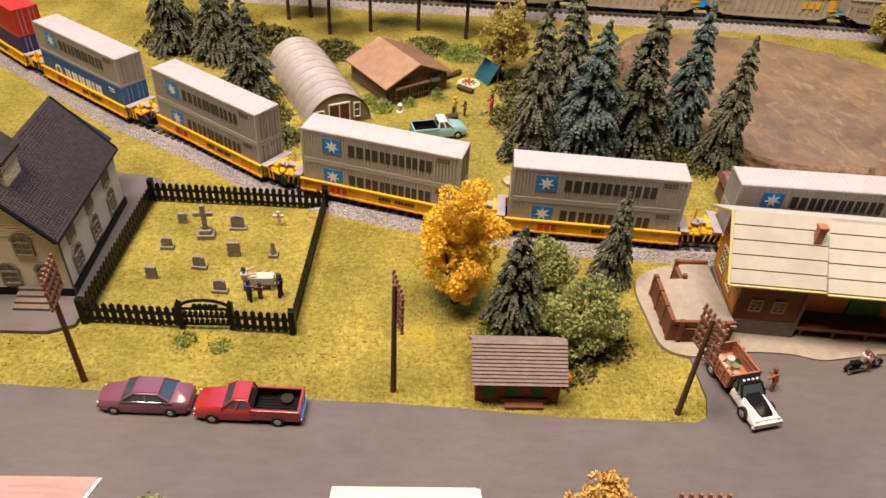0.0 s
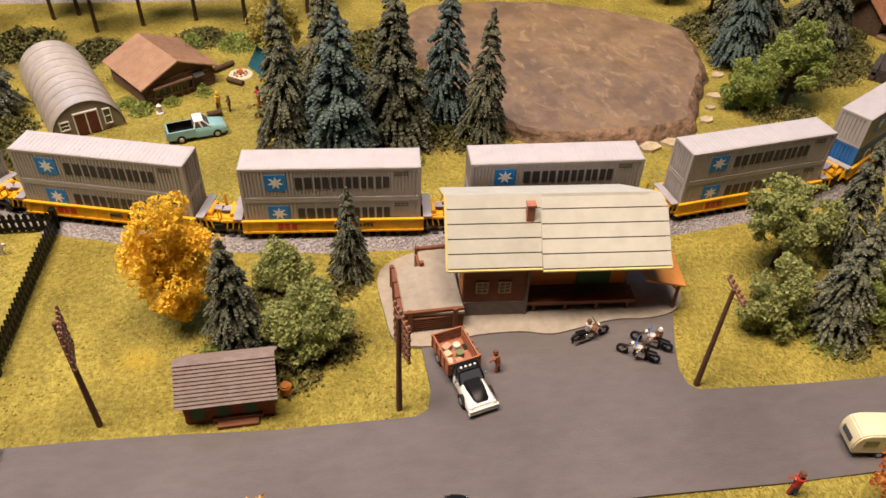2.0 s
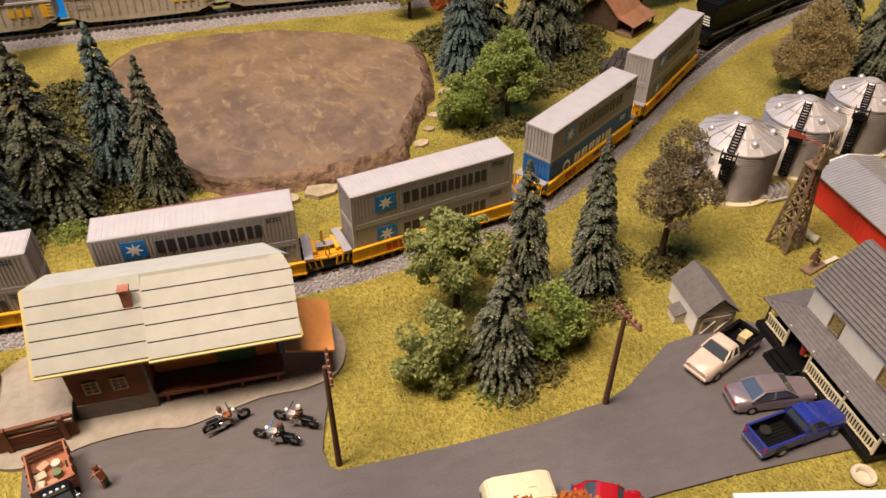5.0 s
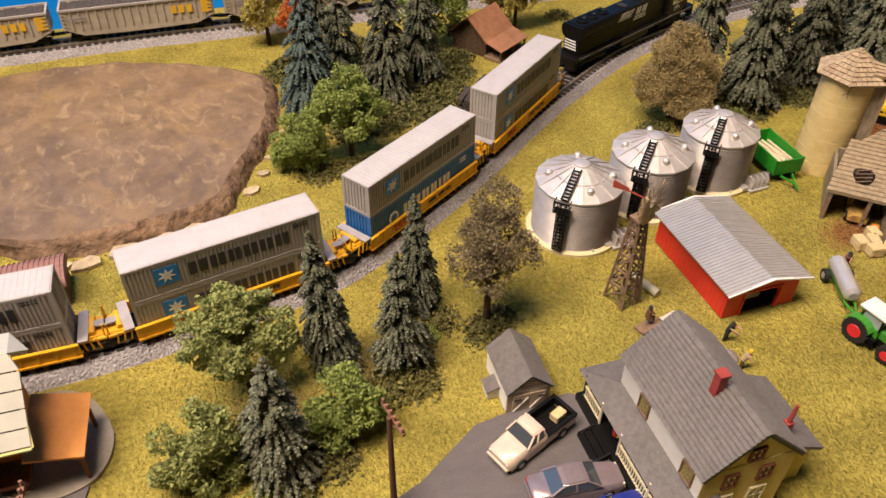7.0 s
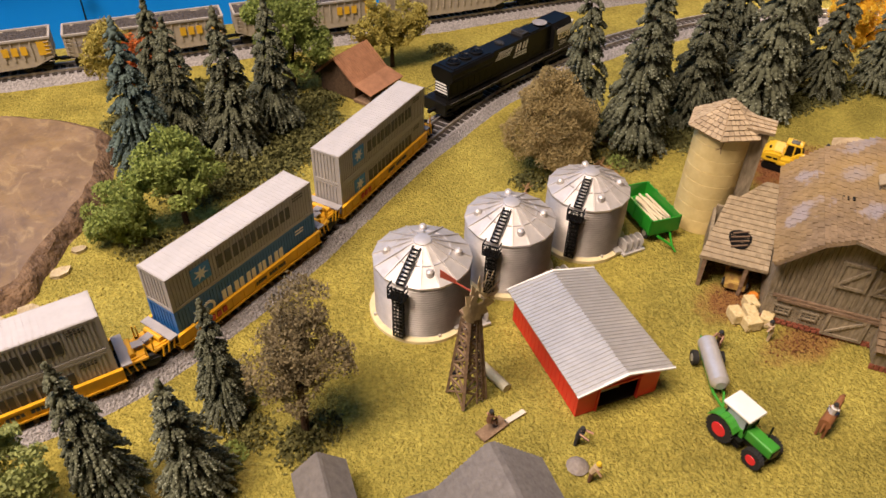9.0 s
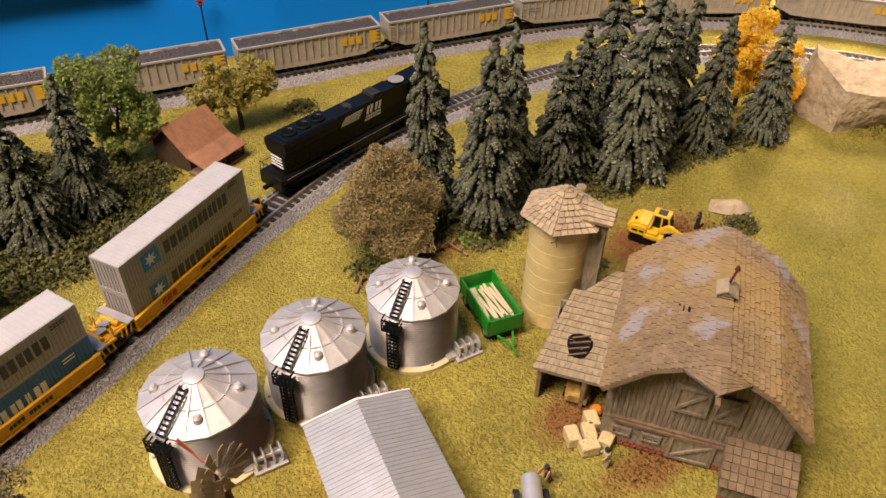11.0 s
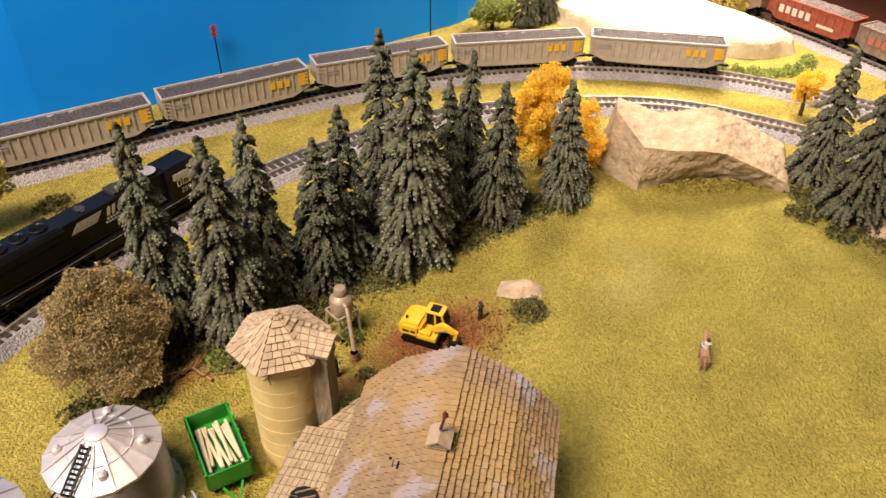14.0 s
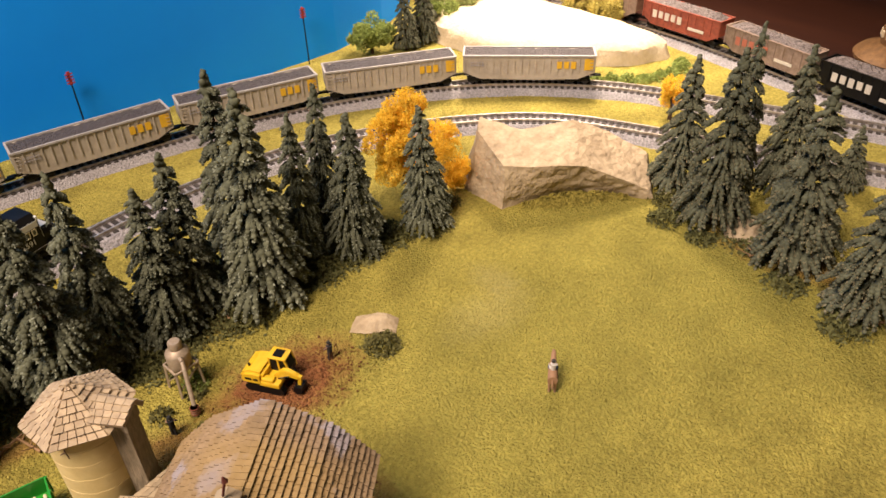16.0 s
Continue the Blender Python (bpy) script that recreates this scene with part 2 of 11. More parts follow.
def mud():
    """Glossy mud: brown with long ochre and plum streaks."""
    m = bpy.data.materials["pond_mud"]
    nt = m.node_tree
    nd, ln = nt.nodes, nt.links
    bsdf = nd["Principled BSDF"]
    last = bsdf.inputs["Base Color"].links[0].from_socket
    tc = nd.new("ShaderNodeTexCoord")
    for scale, lo, hi, colour, turn, amount in ((34, 0.50, 0.68, (0.27, 0.175, 0.07), 0.5, 0.6), (30, 0.52, 0.7, (0.105, 0.075, 0.06), 0.9, 0.75), (110, 0.54, 0.66, (0.36, 0.26, 0.14), 0.3, 0.55), (150, 0.55, 0.68, (0.10, 0.066, 0.045), 0.0, 0.5)):
        mp = nd.new("ShaderNodeMapping")
        mp.inputs["Rotation"].default_value = (0, 0, turn)
        mp.inputs["Scale"].default_value = (1.0, 0.55, 1)
        ln.new(tc.outputs["Object"], mp.inputs[0])
        n = nd.new("ShaderNodeTexNoise")
        n.inputs["Scale"].default_value = scale
        n.inputs["Detail"].default_value = 6
        n.inputs["Roughness"].default_value = 0.65
        n.inputs["Distortion"].default_value = 1.2
        ln.new(mp.outputs[0], n.inputs["Vector"])
        r = nd.new("ShaderNodeMapRange")
        r.inputs[1].default_value, r.inputs[2].default_value = lo, hi
        r.inputs[3].default_value, r.inputs[4].default_value = 0, amount
        ln.new(n.outputs[0], r.inputs[0])
        mx = nd.new("ShaderNodeMix")
        mx.data_type = "RGBA"
        ln.new(r.outputs[0], mx.inputs["Factor"])
        ln.new(last, mx.inputs["A"])
        mx.inputs["B"].default_value = (*colour, 1)
        last = mx.outputs["Result"]
    ln.new(last, bsdf.inputs["Base Color"])


mud()


def plain(name, col, rough=0.5, **kw):
    return mat(name, col, tuple(c * 0.86 for c in col), size=kw.pop("size", 0.5), rough=rough, **kw)


# ---- mesh tools ----


def link(name, me, parent=None, label=""):
    ob = new(name, me)
    if parent is not None:
        ob.parent = parent
    if label:
        ob["label"] = label
    return ob


def part(name, bm, material, parent=None, label="", smooth=False):
    """A bmesh, in centimetres, becomes one mesh object under a thing or a part."""
    bmesh.ops.scale(bm, vec=(K, K, K), verts=bm.verts)
    bmesh.ops.recalc_face_normals(bm, faces=bm.faces)
    me = bpy.data.meshes.new(name)
    bm.to_mesh(me)
    bm.free()
    me.materials.append(material)
    if smooth:
        me.shade_smooth()
        me.set_sharp_from_angle(angle=radians(40))
    return link(name, me, parent, label)


def thing(name, x=0, y=0, z=0, rz=0, label="", category="", group="", kind=""):
    ob = new(name)
    ob.empty_display_size = 0.01
    ob.matrix_basis = pose(x * K, y * K, z * K, 0, 0, rz)
    return tagged(ob, label, category, group, kind)


def solo(name, bm, material, x=0, y=0, z=0, rz=0, label="", category="", group="", kind="", smooth=False):
    """A thing of one mesh."""
    ob = part(name, bm, material, None, smooth=smooth)
    ob.matrix_basis = pose(x * K, y * K, z * K, 0, 0, rz)
    return tagged(ob, label, category, group, kind)


def B():
    return bmesh.new()


def box(bm, x0, x1, y0, y1, z0, z1, bevel=0.0):
    v = bmesh.ops.create_cube(bm, size=1)["verts"]
    bmesh.ops.scale(bm, vec=(x1 - x0, y1 - y0, z1 - z0), verts=v)
    bmesh.ops.translate(bm, vec=((x0 + x1) / 2, (y0 + y1) / 2, (z0 + z1) / 2), verts=v)
    if bevel:
        edges = list({e for u in v for e in u.link_edges})
        bmesh.ops.bevel(bm, geom=edges, offset=bevel, segments=2, affect="EDGES", profile=0.5)
    return bm


def bx(*a, **k):
    return box(B(), *a, **k)


def rod(bm, p0, p1, r0, r1=None, n=8):
    p0, p1 = Vector(p0), Vector(p1)
    d = p1 - p0
    m = Matrix.Translation((p0 + p1) / 2) @ d.to_track_quat("Z", "Y").to_matrix().to_4x4()
    bmesh.ops.create_cone(bm, cap_ends=True, segments=n, radius1=r0, radius2=r0 if r1 is None else r1, depth=d.length, matrix=m)
    return bm


def beam(bm, p0, p1, w, h=None):
    """A square bar between two points."""
    p0, p1 = Vector(p0), Vector(p1)
    d = p1 - p0
    m = Matrix.Translation((p0 + p1) / 2) @ d.to_track_quat("Z", "Y").to_matrix().to_4x4() @ Matrix.Diagonal((h or w, w, d.length, 1))
    bmesh.ops.create_cube(bm, size=1, matrix=m)
    return bm


def prism(bm, pts, z0, z1):
    """An upright prism over a plan outline."""
    lo = [bm.verts.new((x, y, z0)) for x, y in pts]
    hi = [bm.verts.new((x, y, z1)) for x, y in pts]
    n = len(pts)
    bm.faces.new(list(reversed(lo)))
    bm.faces.new(hi)
    for i in range(n):
        bm.faces.new((lo[i], lo[(i + 1) % n], hi[(i + 1) % n], hi[i]))
    return bm


def extrude_profile(bm, prof, a, b, axis="y"):
    """A closed outline in (u, z), drawn out along x or y from a to b."""
    def put(u, z, s):
        return bm.verts.new((u, s, z) if axis == "y" else (s, u, z))
    p = [put(u, z, a) for u, z in prof]
    q = [put(u, z, b) for u, z in prof]
    n = len(prof)
    bm.faces.new(p)
    bm.faces.new(list(reversed(q)))
    for i in range(n):
        bm.faces.new((p[i], q[i], q[(i + 1) % n], p[(i + 1) % n]))
    return bm


def lathe(bm, prof, n=24, cx=0, cy=0):
    rings = []
    for r, z in prof:
        rings.append([bm.verts.new((cx + r * math.cos(2 * math.pi * i / n), cy + r * math.sin(2 * math.pi * i / n), z)) for i in range(n)])
    for a, b in zip(rings, rings[1:]):
        for i in range(n):
            bm.faces.new((a[i], a[(i + 1) % n], b[(i + 1) % n], b[i]))
    bm.faces.new(list(reversed(rings[0])))
    bm.faces.new(rings[-1])
    return bm


def slab(bm, corners, thick):
    """A flat plate from four corners in space, drawn out downwards along its normal."""
    c = [Vector(p) for p in corners]
    n = (c[1] - c[0]).cross(c[2] - c[0]).normalized()
    if n.z < 0:
        n = -n
    hi = [bm.verts.new(p) for p in c]
    lo = [bm.verts.new(p - n * thick) for p in c]
    bm.faces.new(hi)
    bm.faces.new(list(reversed(lo)))
    k = len(c)
    for i in range(k):
        bm.faces.new((hi[i], lo[i], lo[(i + 1) % k], hi[(i + 1) % k]))
    return bm


def raw_mesh(name, verts, faces, material, smooth=False):
    """A mesh from arrays: verts (n, 3) in centimetres, faces (m, 3)."""
    me = bpy.data.meshes.new(name)
    me.vertices.add(len(verts))
    me.vertices.foreach_set("co", (np.asarray(verts, dtype=np.float32) * K).ravel())
    me.loops.add(faces.size)
    me.loops.foreach_set("vertex_index", np.asarray(faces, dtype=np.int32).ravel())
    me.polygons.add(len(faces))
    k = faces.shape[1]
    me.polygons.foreach_set("loop_start", np.arange(0, faces.size, k, dtype=np.int32))
    me.polygons.foreach_set("loop_total", np.full(len(faces), k, dtype=np.int32))
    me.update(calc_edges=True)
    me.validate()
    me.materials.append(material)
    if smooth:
        me.shade_smooth()
    return me


def template(kind):
    bm = B()
    if kind == "ico":
        bmesh.ops.create_icosphere(bm, subdivisions=1, radius=1)
    else:
        bmesh.ops.create_cone(bm, cap_ends=False, segments=4, radius1=1, radius2=0, depth=1, matrix=Matrix.Translation((0, 0, 0.5)))
        bmesh.ops.create_cone(bm, cap_ends=False, segments=4, radius1=0, radius2=1, depth=1, matrix=Matrix.Translation((0, 0, -0.5)))
        bmesh.ops.remove_doubles(bm, verts=bm.verts, dist=0.001)
    bmesh.ops.triangulate(bm, faces=bm.faces)
    bm.verts.index_update()
    v = np.array([u.co[:] for u in bm.verts])
    f = np.array([[u.index for u in q.verts] for q in bm.faces])
    bm.free()
    return v, f


ICO, OCT = template("ico"), template("oct")
LEAF = (np.array([(-0.5, 0.0, -1.0), (0.55, 0.12, -0.25), (-0.05, 0.32, 0.95), (-0.7, -0.1, 0.2)]), np.array([(0, 1, 2), (0, 2, 3)]))


def clumps(tmpl, centres, radii, dirs=None, stretch=1.0, seed=0, jitter=0.35):
    """Many small lumps as one array mesh. dirs: the long axis of each lump, drawn out by stretch."""
    rng = np.random.default_rng(seed)
    tv, tf = tmpl
    n = len(centres)
    centres, radii = np.asarray(centres, float), np.asarray(radii, float)
    if dirs is None:
        dirs = rng.normal(size=(n, 3))
    dirs = np.asarray(dirs, float)
    dirs = dirs / np.linalg.norm(dirs, axis=1, keepdims=True)
    side = np.cross(dirs, rng.normal(size=(n, 3)))
    side /= np.linalg.norm(side, axis=1, keepdims=True)
    third = np.cross(dirs, side)
    loc = tv[None] * (1 + jitter * rng.uniform(-1, 1, (n, len(tv), 1)))
    st = np.broadcast_to(np.asarray(stretch, float), (n,))
    v = loc[:, :, 0:1] * side[:, None] + loc[:, :, 1:2] * third[:, None] + loc[:, :, 2:3] * (dirs * st[:, None])[:, None]
    v = centres[:, None] + v * radii[:, None, None]
    f = tf[None] + (np.arange(n) * len(tv))[:, None, None]
    return v.reshape(-1, 3), f.reshape(-1, 3)


class Line:
    """A smooth curve through points of the plan, walked by its length."""

    def __init__(self, pts, step=0.1):
        p = [Vector(q) for q in pts]
        p = [p[0] * 2 - p[1]] + p + [p[-1] * 2 - p[-2]]
        out = []
        for i in range(1, len(p) - 2):
            a, b, c, d = p[i - 1:i + 3]
            n = max(4, int((c - b).length / step))
            for k in range(n):
                t = k / n
                out.append(0.5 * (2 * b + (c - a) * t + (2 * a - 5 * b + 4 * c - d) * t * t + (3 * b - a - 3 * c + d) * t ** 3))
        out.append(p[-2])
        self.p = np.array([q[:] for q in out])
        self.s = np.r_[0, np.cumsum(np.linalg.norm(np.diff(self.p, axis=0), axis=1))]
        self.length = self.s[-1]

    def at(self, s):
        x, y = np.interp(s, self.s, self.p[:, 0]), np.interp(s, self.s, self.p[:, 1])
        e = 0.3
        dx = np.interp(s + e, self.s, self.p[:, 0]) - np.interp(s - e, self.s, self.p[:, 0])
        dy = np.interp(s + e, self.s, self.p[:, 1]) - np.interp(s - e, self.s, self.p[:, 1])
        return x, y, math.atan2(dy, dx)

    def near(self, x, y):
        return float(self.s[np.argmin((self.p[:, 0] - x) ** 2 + (self.p[:, 1] - y) ** 2)])


def sweep(bm, line, prof, s0, s1, step):
    """A closed outline (offset to the left, height) drawn along a Line."""
    rings = []
    n = max(2, int((s1 - s0) / step))
    for i in range(n + 1):
        x, y, a = line.at(s0 + (s1 - s0) * i / n)
        rings.append([bm.verts.new((x - o * math.sin(a), y + o * math.cos(a), z)) for o, z in prof])
    m = len(prof)
    for a, b in zip(rings, rings[1:]):
        for i in range(m):
            bm.faces.new((a[i], b[i], b[(i + 1) % m], a[(i + 1) % m]))
    bm.faces.new(rings[0])
    bm.faces.new(list(reversed(rings[-1])))
    return bm

# ---- the setting ----
MAIN = Line([(-46, 56), (-38, 50.3), (-34.1, 47), (-26.6, 41), (-20.7, 37.2), (-16, 34), (-8, 31.3), (-2.5, 30.3), (6.2, 29.6), (13, 29.3), (20, 30), (23.7, 31.1),
             (29, 34), (33.7, 37.2), (37, 39.4), (44.4, 43.6), (50, 45.6), (55.7, 46.8), (61, 47.2), (68, 46.8), (75, 44), (80, 40.7), (83, 37.4), (85.2, 33),
             (87.7, 27), (91, 20), (94, 12), (96, 4)])
BACK = Line([(-46, 61), (-30, 60.3), (-16, 59.6), (-4.8, 59), (14.9, 58), (26.4, 57), (38.9, 56), (47, 55.2), (57, 54.6), (66, 53.4), (73, 51.4), (79, 48.6), (84, 45),
             (88.5, 40), (91.2, 35), (94, 28), (97, 20), (100, 10)])
FAR = Line([(99, 66), (101, 54), (101.4, 42.4), (100.6, 35.4), (99.7, 30.2), (98.8, 25.7), (98.2, 20), (99, 10)])


def relief(x, y, size, seed=0.0):
    return noise.noise(Vector((x / size, y / size, seed)))


def ground_sheet():
    nx, ny, x0, x1, y0, y1 = 310, 140, -48, 103.4, 1.5, 66
    xs, ys = np.linspace(x0, x1, nx), np.linspace(y0, y1, ny)
    verts = np.array([(x, y, -0.04 + 0.05 * relief(x, y, 3.1) + 0.03 * relief(x, y, 0.9)) for y in ys for x in xs])
    i = np.arange((nx - 1) * (ny - 1))
    a = i // (nx - 1) * nx + i % (nx - 1)
    faces = np.stack([a, a + 1, a + nx + 1, a + nx], axis=1)
    ob = link("ground", raw_mesh("ground", verts, faces, M_GRASS, smooth=True))
    tagged(ob, "yellow-green ground foam turf over a layout board", "ground", kind="structure")
    ob = part("board", bx(-48, 103.3, 1.5, 66, -90, -0.4), M_DKGREY)
    tagged(ob, "plain dark bench below the layout's turf", "bench", kind="structure")


ground_sheet()
ROAD = [(-48, 21.2), (-24.2, 20.7), (-21.2, 20.5), (-10.4, 20.1), (-7.5, 19.9), (-4.2, 19.6), (0.5, 19.45), (1.0, 19.7), (1.25, 20.6), (1.2, 22.7), (1.2, 24), (12, 24),
        (11.7, 22.9), (11.1, 21.3), (10.75, 20.1), (10.8, 19.4), (11.1, 19.1), (14.7, 18.8), (18, 18.65), (20.8, 18.7), (21.9, 19), (23.2, 19.7), (24.5, 20.4),
        (25.6, 20.45), (28.3, 20.4), (29, 19.8), (29, 14.05), (27.9, 14.1), (23.4, 14.6), (20.7, 14.8), (12.6, 14.95), (8, 15.2), (0, 15.5), (-12, 15.9), (-48, 16.2)]
tagged(part("road", prism(B(), ROAD, -0.2, 0.06), M_ROAD), "smooth dark grey road with a paved yard", "road", kind="structure")

# room: floor, walls and ceiling round the layout
tagged(part("floor", bx(-160, 260, -160, 90, -92, -90), M_FLOOR), "dark brown room floor", "floor", kind="structure")
tagged(part("ceiling", bx(-160, 260, -160, 90, 168, 172), M_ROOM), "plain room ceiling", "ceiling", kind="structure")
tagged(part("wall_south", bx(-160, 260, -164, -160, -92, 172), M_ROOM), "plain room wall", "wall", kind="structure")
tagged(part("wall_west", bx(-164, -160, -164, 94, -92, 172), M_ROOM), "plain room wall", "wall", kind="structure")
tagged(part("wall_east", bx(260, 264, -164, 94, -92, 172), M_WOODWALL), "plain room wall", "wall", kind="structure")
tagged(part("wall_north", bx(-160, 260, 90, 94, -92, 172), M_WOODWALL), "plain room wall", "wall", kind="structure")
ledge = prism(B(), [(-60, 62.7), (30, 60.5), (38.3, 59.75), (38.3, 60.8), (30, 61.6), (-60, 63.8)], 6.15, 7.1)
prism(ledge, [(-60, 62.4), (30, 60.2), (36.2, 59.65), (36.2, 60.8), (30, 61.6), (-60, 63.8)], 7.1, 12)
tagged(part("ledge", ledge, mat("cream_trim", (0.74, 0.66, 0.46), (0.68, 0.60, 0.41), size=3, rough=0.6)), "cream painted trim on the blue wall", "trim", kind="structure")
tagged(part("backdrop", prism(B(), [(-60, 63.6), (30, 61.4), (47, 59.9), (59, 59.8), (72, 59.9), (80, 60.1), (86, 61.6), (92, 65.0), (92, 65.8), (86, 62.4), (80, 60.9), (72, 60.7), (59, 60.6), (47, 60.7), (30, 62.2), (-60, 64.4)], -6, 70), M_BLUEWALL), "painted bright blue board behind the tracks", "backdrop", kind="structure")

tagged(part("side_table", bx(103.6, 190, -10, 88, -90, -0.9, 0.2), M_TABLE), "dark reddish-brown table top beyond the layout", "table", kind="structure")


def railway(line, name, s0, s1):
    bed = B()
    sweep(bed, line, [(-1.45, -0.1), (-0.95, 0.36), (0.95, 0.36), (1.45, -0.1)], s0, s1, 0.5)
    root = thing(name, label="two steel rails on black ties over grey ballast", category="railway track", kind="structure")
    part("ballast", bed, M_BALLAST, root)
    for side in (-0.48, 0.48):
        r = B()
        sweep(r, line, [(side - 0.05, 0.4), (side - 0.05, 0.58), (side + 0.05, 0.58), (side + 0.05, 0.4)], s0, s1, 0.5)
        part("rail", r, M_RAIL, root)
    return root


track_main = railway(MAIN, "track_main", 0, MAIN.length)
track_back = railway(BACK, "track_back", 0, BACK.length)
track_far = railway(FAR, "track_far", 0, FAR.length)


def mound(name, outline, height, material, dome=0.15, seed=1, wob=0.25, levels=9, rim=None, **tags):
    """A low mass with a ragged rim and a gently uneven top."""
    line = Line(outline + [outline[0]], 0.35)
    pts = line.p[:-1]
    cx, cy = pts.mean(axis=0)
    bm = B()
    rings = []
    for j in range(levels + 1):
        f = j / levels
        row = []
        for x, y in pts:
            k = [1.03, 1.0, 0.985, 0.955][j] if j < 4 else 0.955 * (1 - (f - 3 / levels) / (1 - 3 / levels) * 0.93)
            z = [-0.1, 0.45, 0.8, 1.0][j] * height if j < 4 else height * (1 + dome * f)
            px, py = cx + (x - cx) * k, cy + (y - cy) * k
            w = wob if j < 4 else wob * 0.25
            px += w * relief(x, y, 1.1, seed + j * 0.4)
            py += w * relief(x, y, 1.1, seed + 9 + j * 0.4)
            row.append(bm.verts.new((px, py, z + (height * 0.1 * relief(px, py, 2.2, seed) if j > 0 else 0))))
        rings.append(row)
    n = len(pts)
    for a, b in zip(rings, rings[1:]):
        for i in range(n):
            bm.faces.new((a[i], a[(i + 1) % n], b[(i + 1) % n], b[i]))
    bm.faces.new(rings[-1])
    if rim is None:
        return solo(name, bm, material, smooth=True, **tags)
    # the bank round the rim is a part of its own
    bm.verts.index_update()
    bank = bm.copy()
    edge = {v.index for row in rings[:4] for v in row}
    bmesh.ops.delete(bm, geom=[f for f in bm.faces if all(v.index in edge for v in f.verts)], context="FACES")
    bank.verts.index_update()
    bmesh.ops.delete(bank, geom=[f for f in bank.faces if not all(v.index in edge for v in f.verts)], context="FACES")
    root = thing(name, **tags)
    part("bed", bm, material, root, smooth=True)
    part("bank", bank, rim, root, "ragged eroded bank", smooth=True)
    return root


M_BANK = mat("pond_bank", (0.22, 0.14, 0.085), (0.09, 0.055, 0.035), size=0.7, rough=0.8, bump=2.5, bsize=0.4, big=0.3)
POND = [(7.0, 39.5), (8.1, 37.6), (10.5, 35.9), (15, 35.7), (18.3, 36.3), (19.5, 38), (21, 40.5), (22.3, 42.6), (23.0, 45.3), (23.2, 48.2), (21.8, 50), (19.0, 51.8),
        (14.8, 53.6), (10, 54.3), (5.5, 53.5), (4.0, 50), (5, 44)]
mound("drained_pond", POND, 0.75, M_MUD, label="drained pond bed of glossy brown mud with a ragged rim", category="pond", dome=0.05, rim=M_BANK)
HILL = [(87, 58), (87.5, 51), (89.3, 46.8), (93.1, 42), (96.5, 40), (98.6, 41), (98.8, 50), (97.5, 60), (94, 64)]
mound("sand_hill", HILL, 1.3, M_SAND, label="pale sandy hillside beside the far track", category="hill", dome=0.6, seed=4, kind="structure")


def hull_rock(name, pts, material, cuts=2, rough=0.25, seed=0, **tags):
    bm = B()
    vs = [bm.verts.new(p) for p in pts]
    res = bmesh.ops.convex_hull(bm, input=vs)
    bmesh.ops.delete(bm, geom=[g for g in res["geom_interior"] if isinstance(g, bmesh.types.BMVert)], context="VERTS")
    bmesh.ops.triangulate(bm, faces=bm.faces)
    for k in range(cuts):
        bmesh.ops.subdivide_edges(bm, edges=bm.edges, cuts=1, use_grid_fill=True)
    bm.normal_update()
    for v in bm.verts:
        v.co += v.normal * rough * (noise.noise(v.co * 1.1 + Vector((seed, 0, 0))) + 0.5 * noise.noise(v.co * 2.7 + Vector((0, seed, 0))))
    return solo(name, bm, material, smooth=True, **tags)


def boulder():
    """A great tilted slab of rock: rough top sloping to a thin tip, a smooth west face and an undercut front."""
    top = [(72.6, 33.5, 2.6), (73.6, 36.6, 3.3), (74.8, 37.6, 3.4), (76.1, 35.4, 2.9), (78.6, 33.6, 3.3), (80.3, 32.2, 2.4), (81.4, 30.2, 1.4), (79.2, 28.2, 0.55), (77.6, 29.6, 1.5), (76.4, 30.7, 2.2), (75.2, 31.4, 2.45), (73.9, 32.4, 2.45)]
    foot = [(72.3, 33.3), (72.3, 36.4), (74.0, 38.4), (77.0, 37.6), (79.8, 35.6), (82.0, 33.2), (82.3, 30.4), (79.3, 28.0), (78.2, 30.2), (76.9, 31.6), (75.3, 32.5), (73.6, 33.0)]
    bm = B()
    rings = []
    steps = 10
    for j in range(steps + 1):
        f = j / steps
        row = []
        for (tx, ty, tz), (fx, fy) in zip(top, foot):
            bow = 0.35 * math.sin(math.pi * f)
            row.append(bm.verts.new((fx + (tx - fx) * f, fy + (ty - fy) * f - bow * 0.4, -0.3 + (tz + 0.3) * f)))
        rings.append(row)
    n = len(top)
    for a, b in zip(rings, rings[1:]):
        for i in range(n):
            bm.faces.new((a[i], a[(i + 1) % n], b[(i + 1) % n], b[i]))
    cap = bm.faces.new(rings[-1])
    bmesh.ops.triangulate(bm, faces=[cap])
    bmesh.ops.subdivide_edges(bm, edges=bm.edges, cuts=1, use_grid_fill=True)
    flat = [e for e in bm.edges if all(v.co.z > 0.5 for v in e.verts) and e.calc_length() > 0.35]
    for k in range(2):
        bmesh.ops.subdivide_edges(bm, edges=flat, cuts=1, use_grid_fill=True)
        flat = [e for e in bm.edges if e.calc_length() > 0.3]
    bmesh.ops.triangulate(bm, faces=bm.faces)
    bm.normal_update()
    for v in bm.verts:
        crag = 0.16 if v.normal.z > 0.55 else 0.07
        v.co += v.normal * crag * (noise.noise(v.co * 1.3) + 0.7 * noise.noise(v.co * 3.1) + 0.4 * noise.noise(v.co * 6.5))
    return solo("boulder", bm, M_ROCK, smooth=True, label="large tan plaster boulder with a rough sloping top and undercut front", category="boulder")


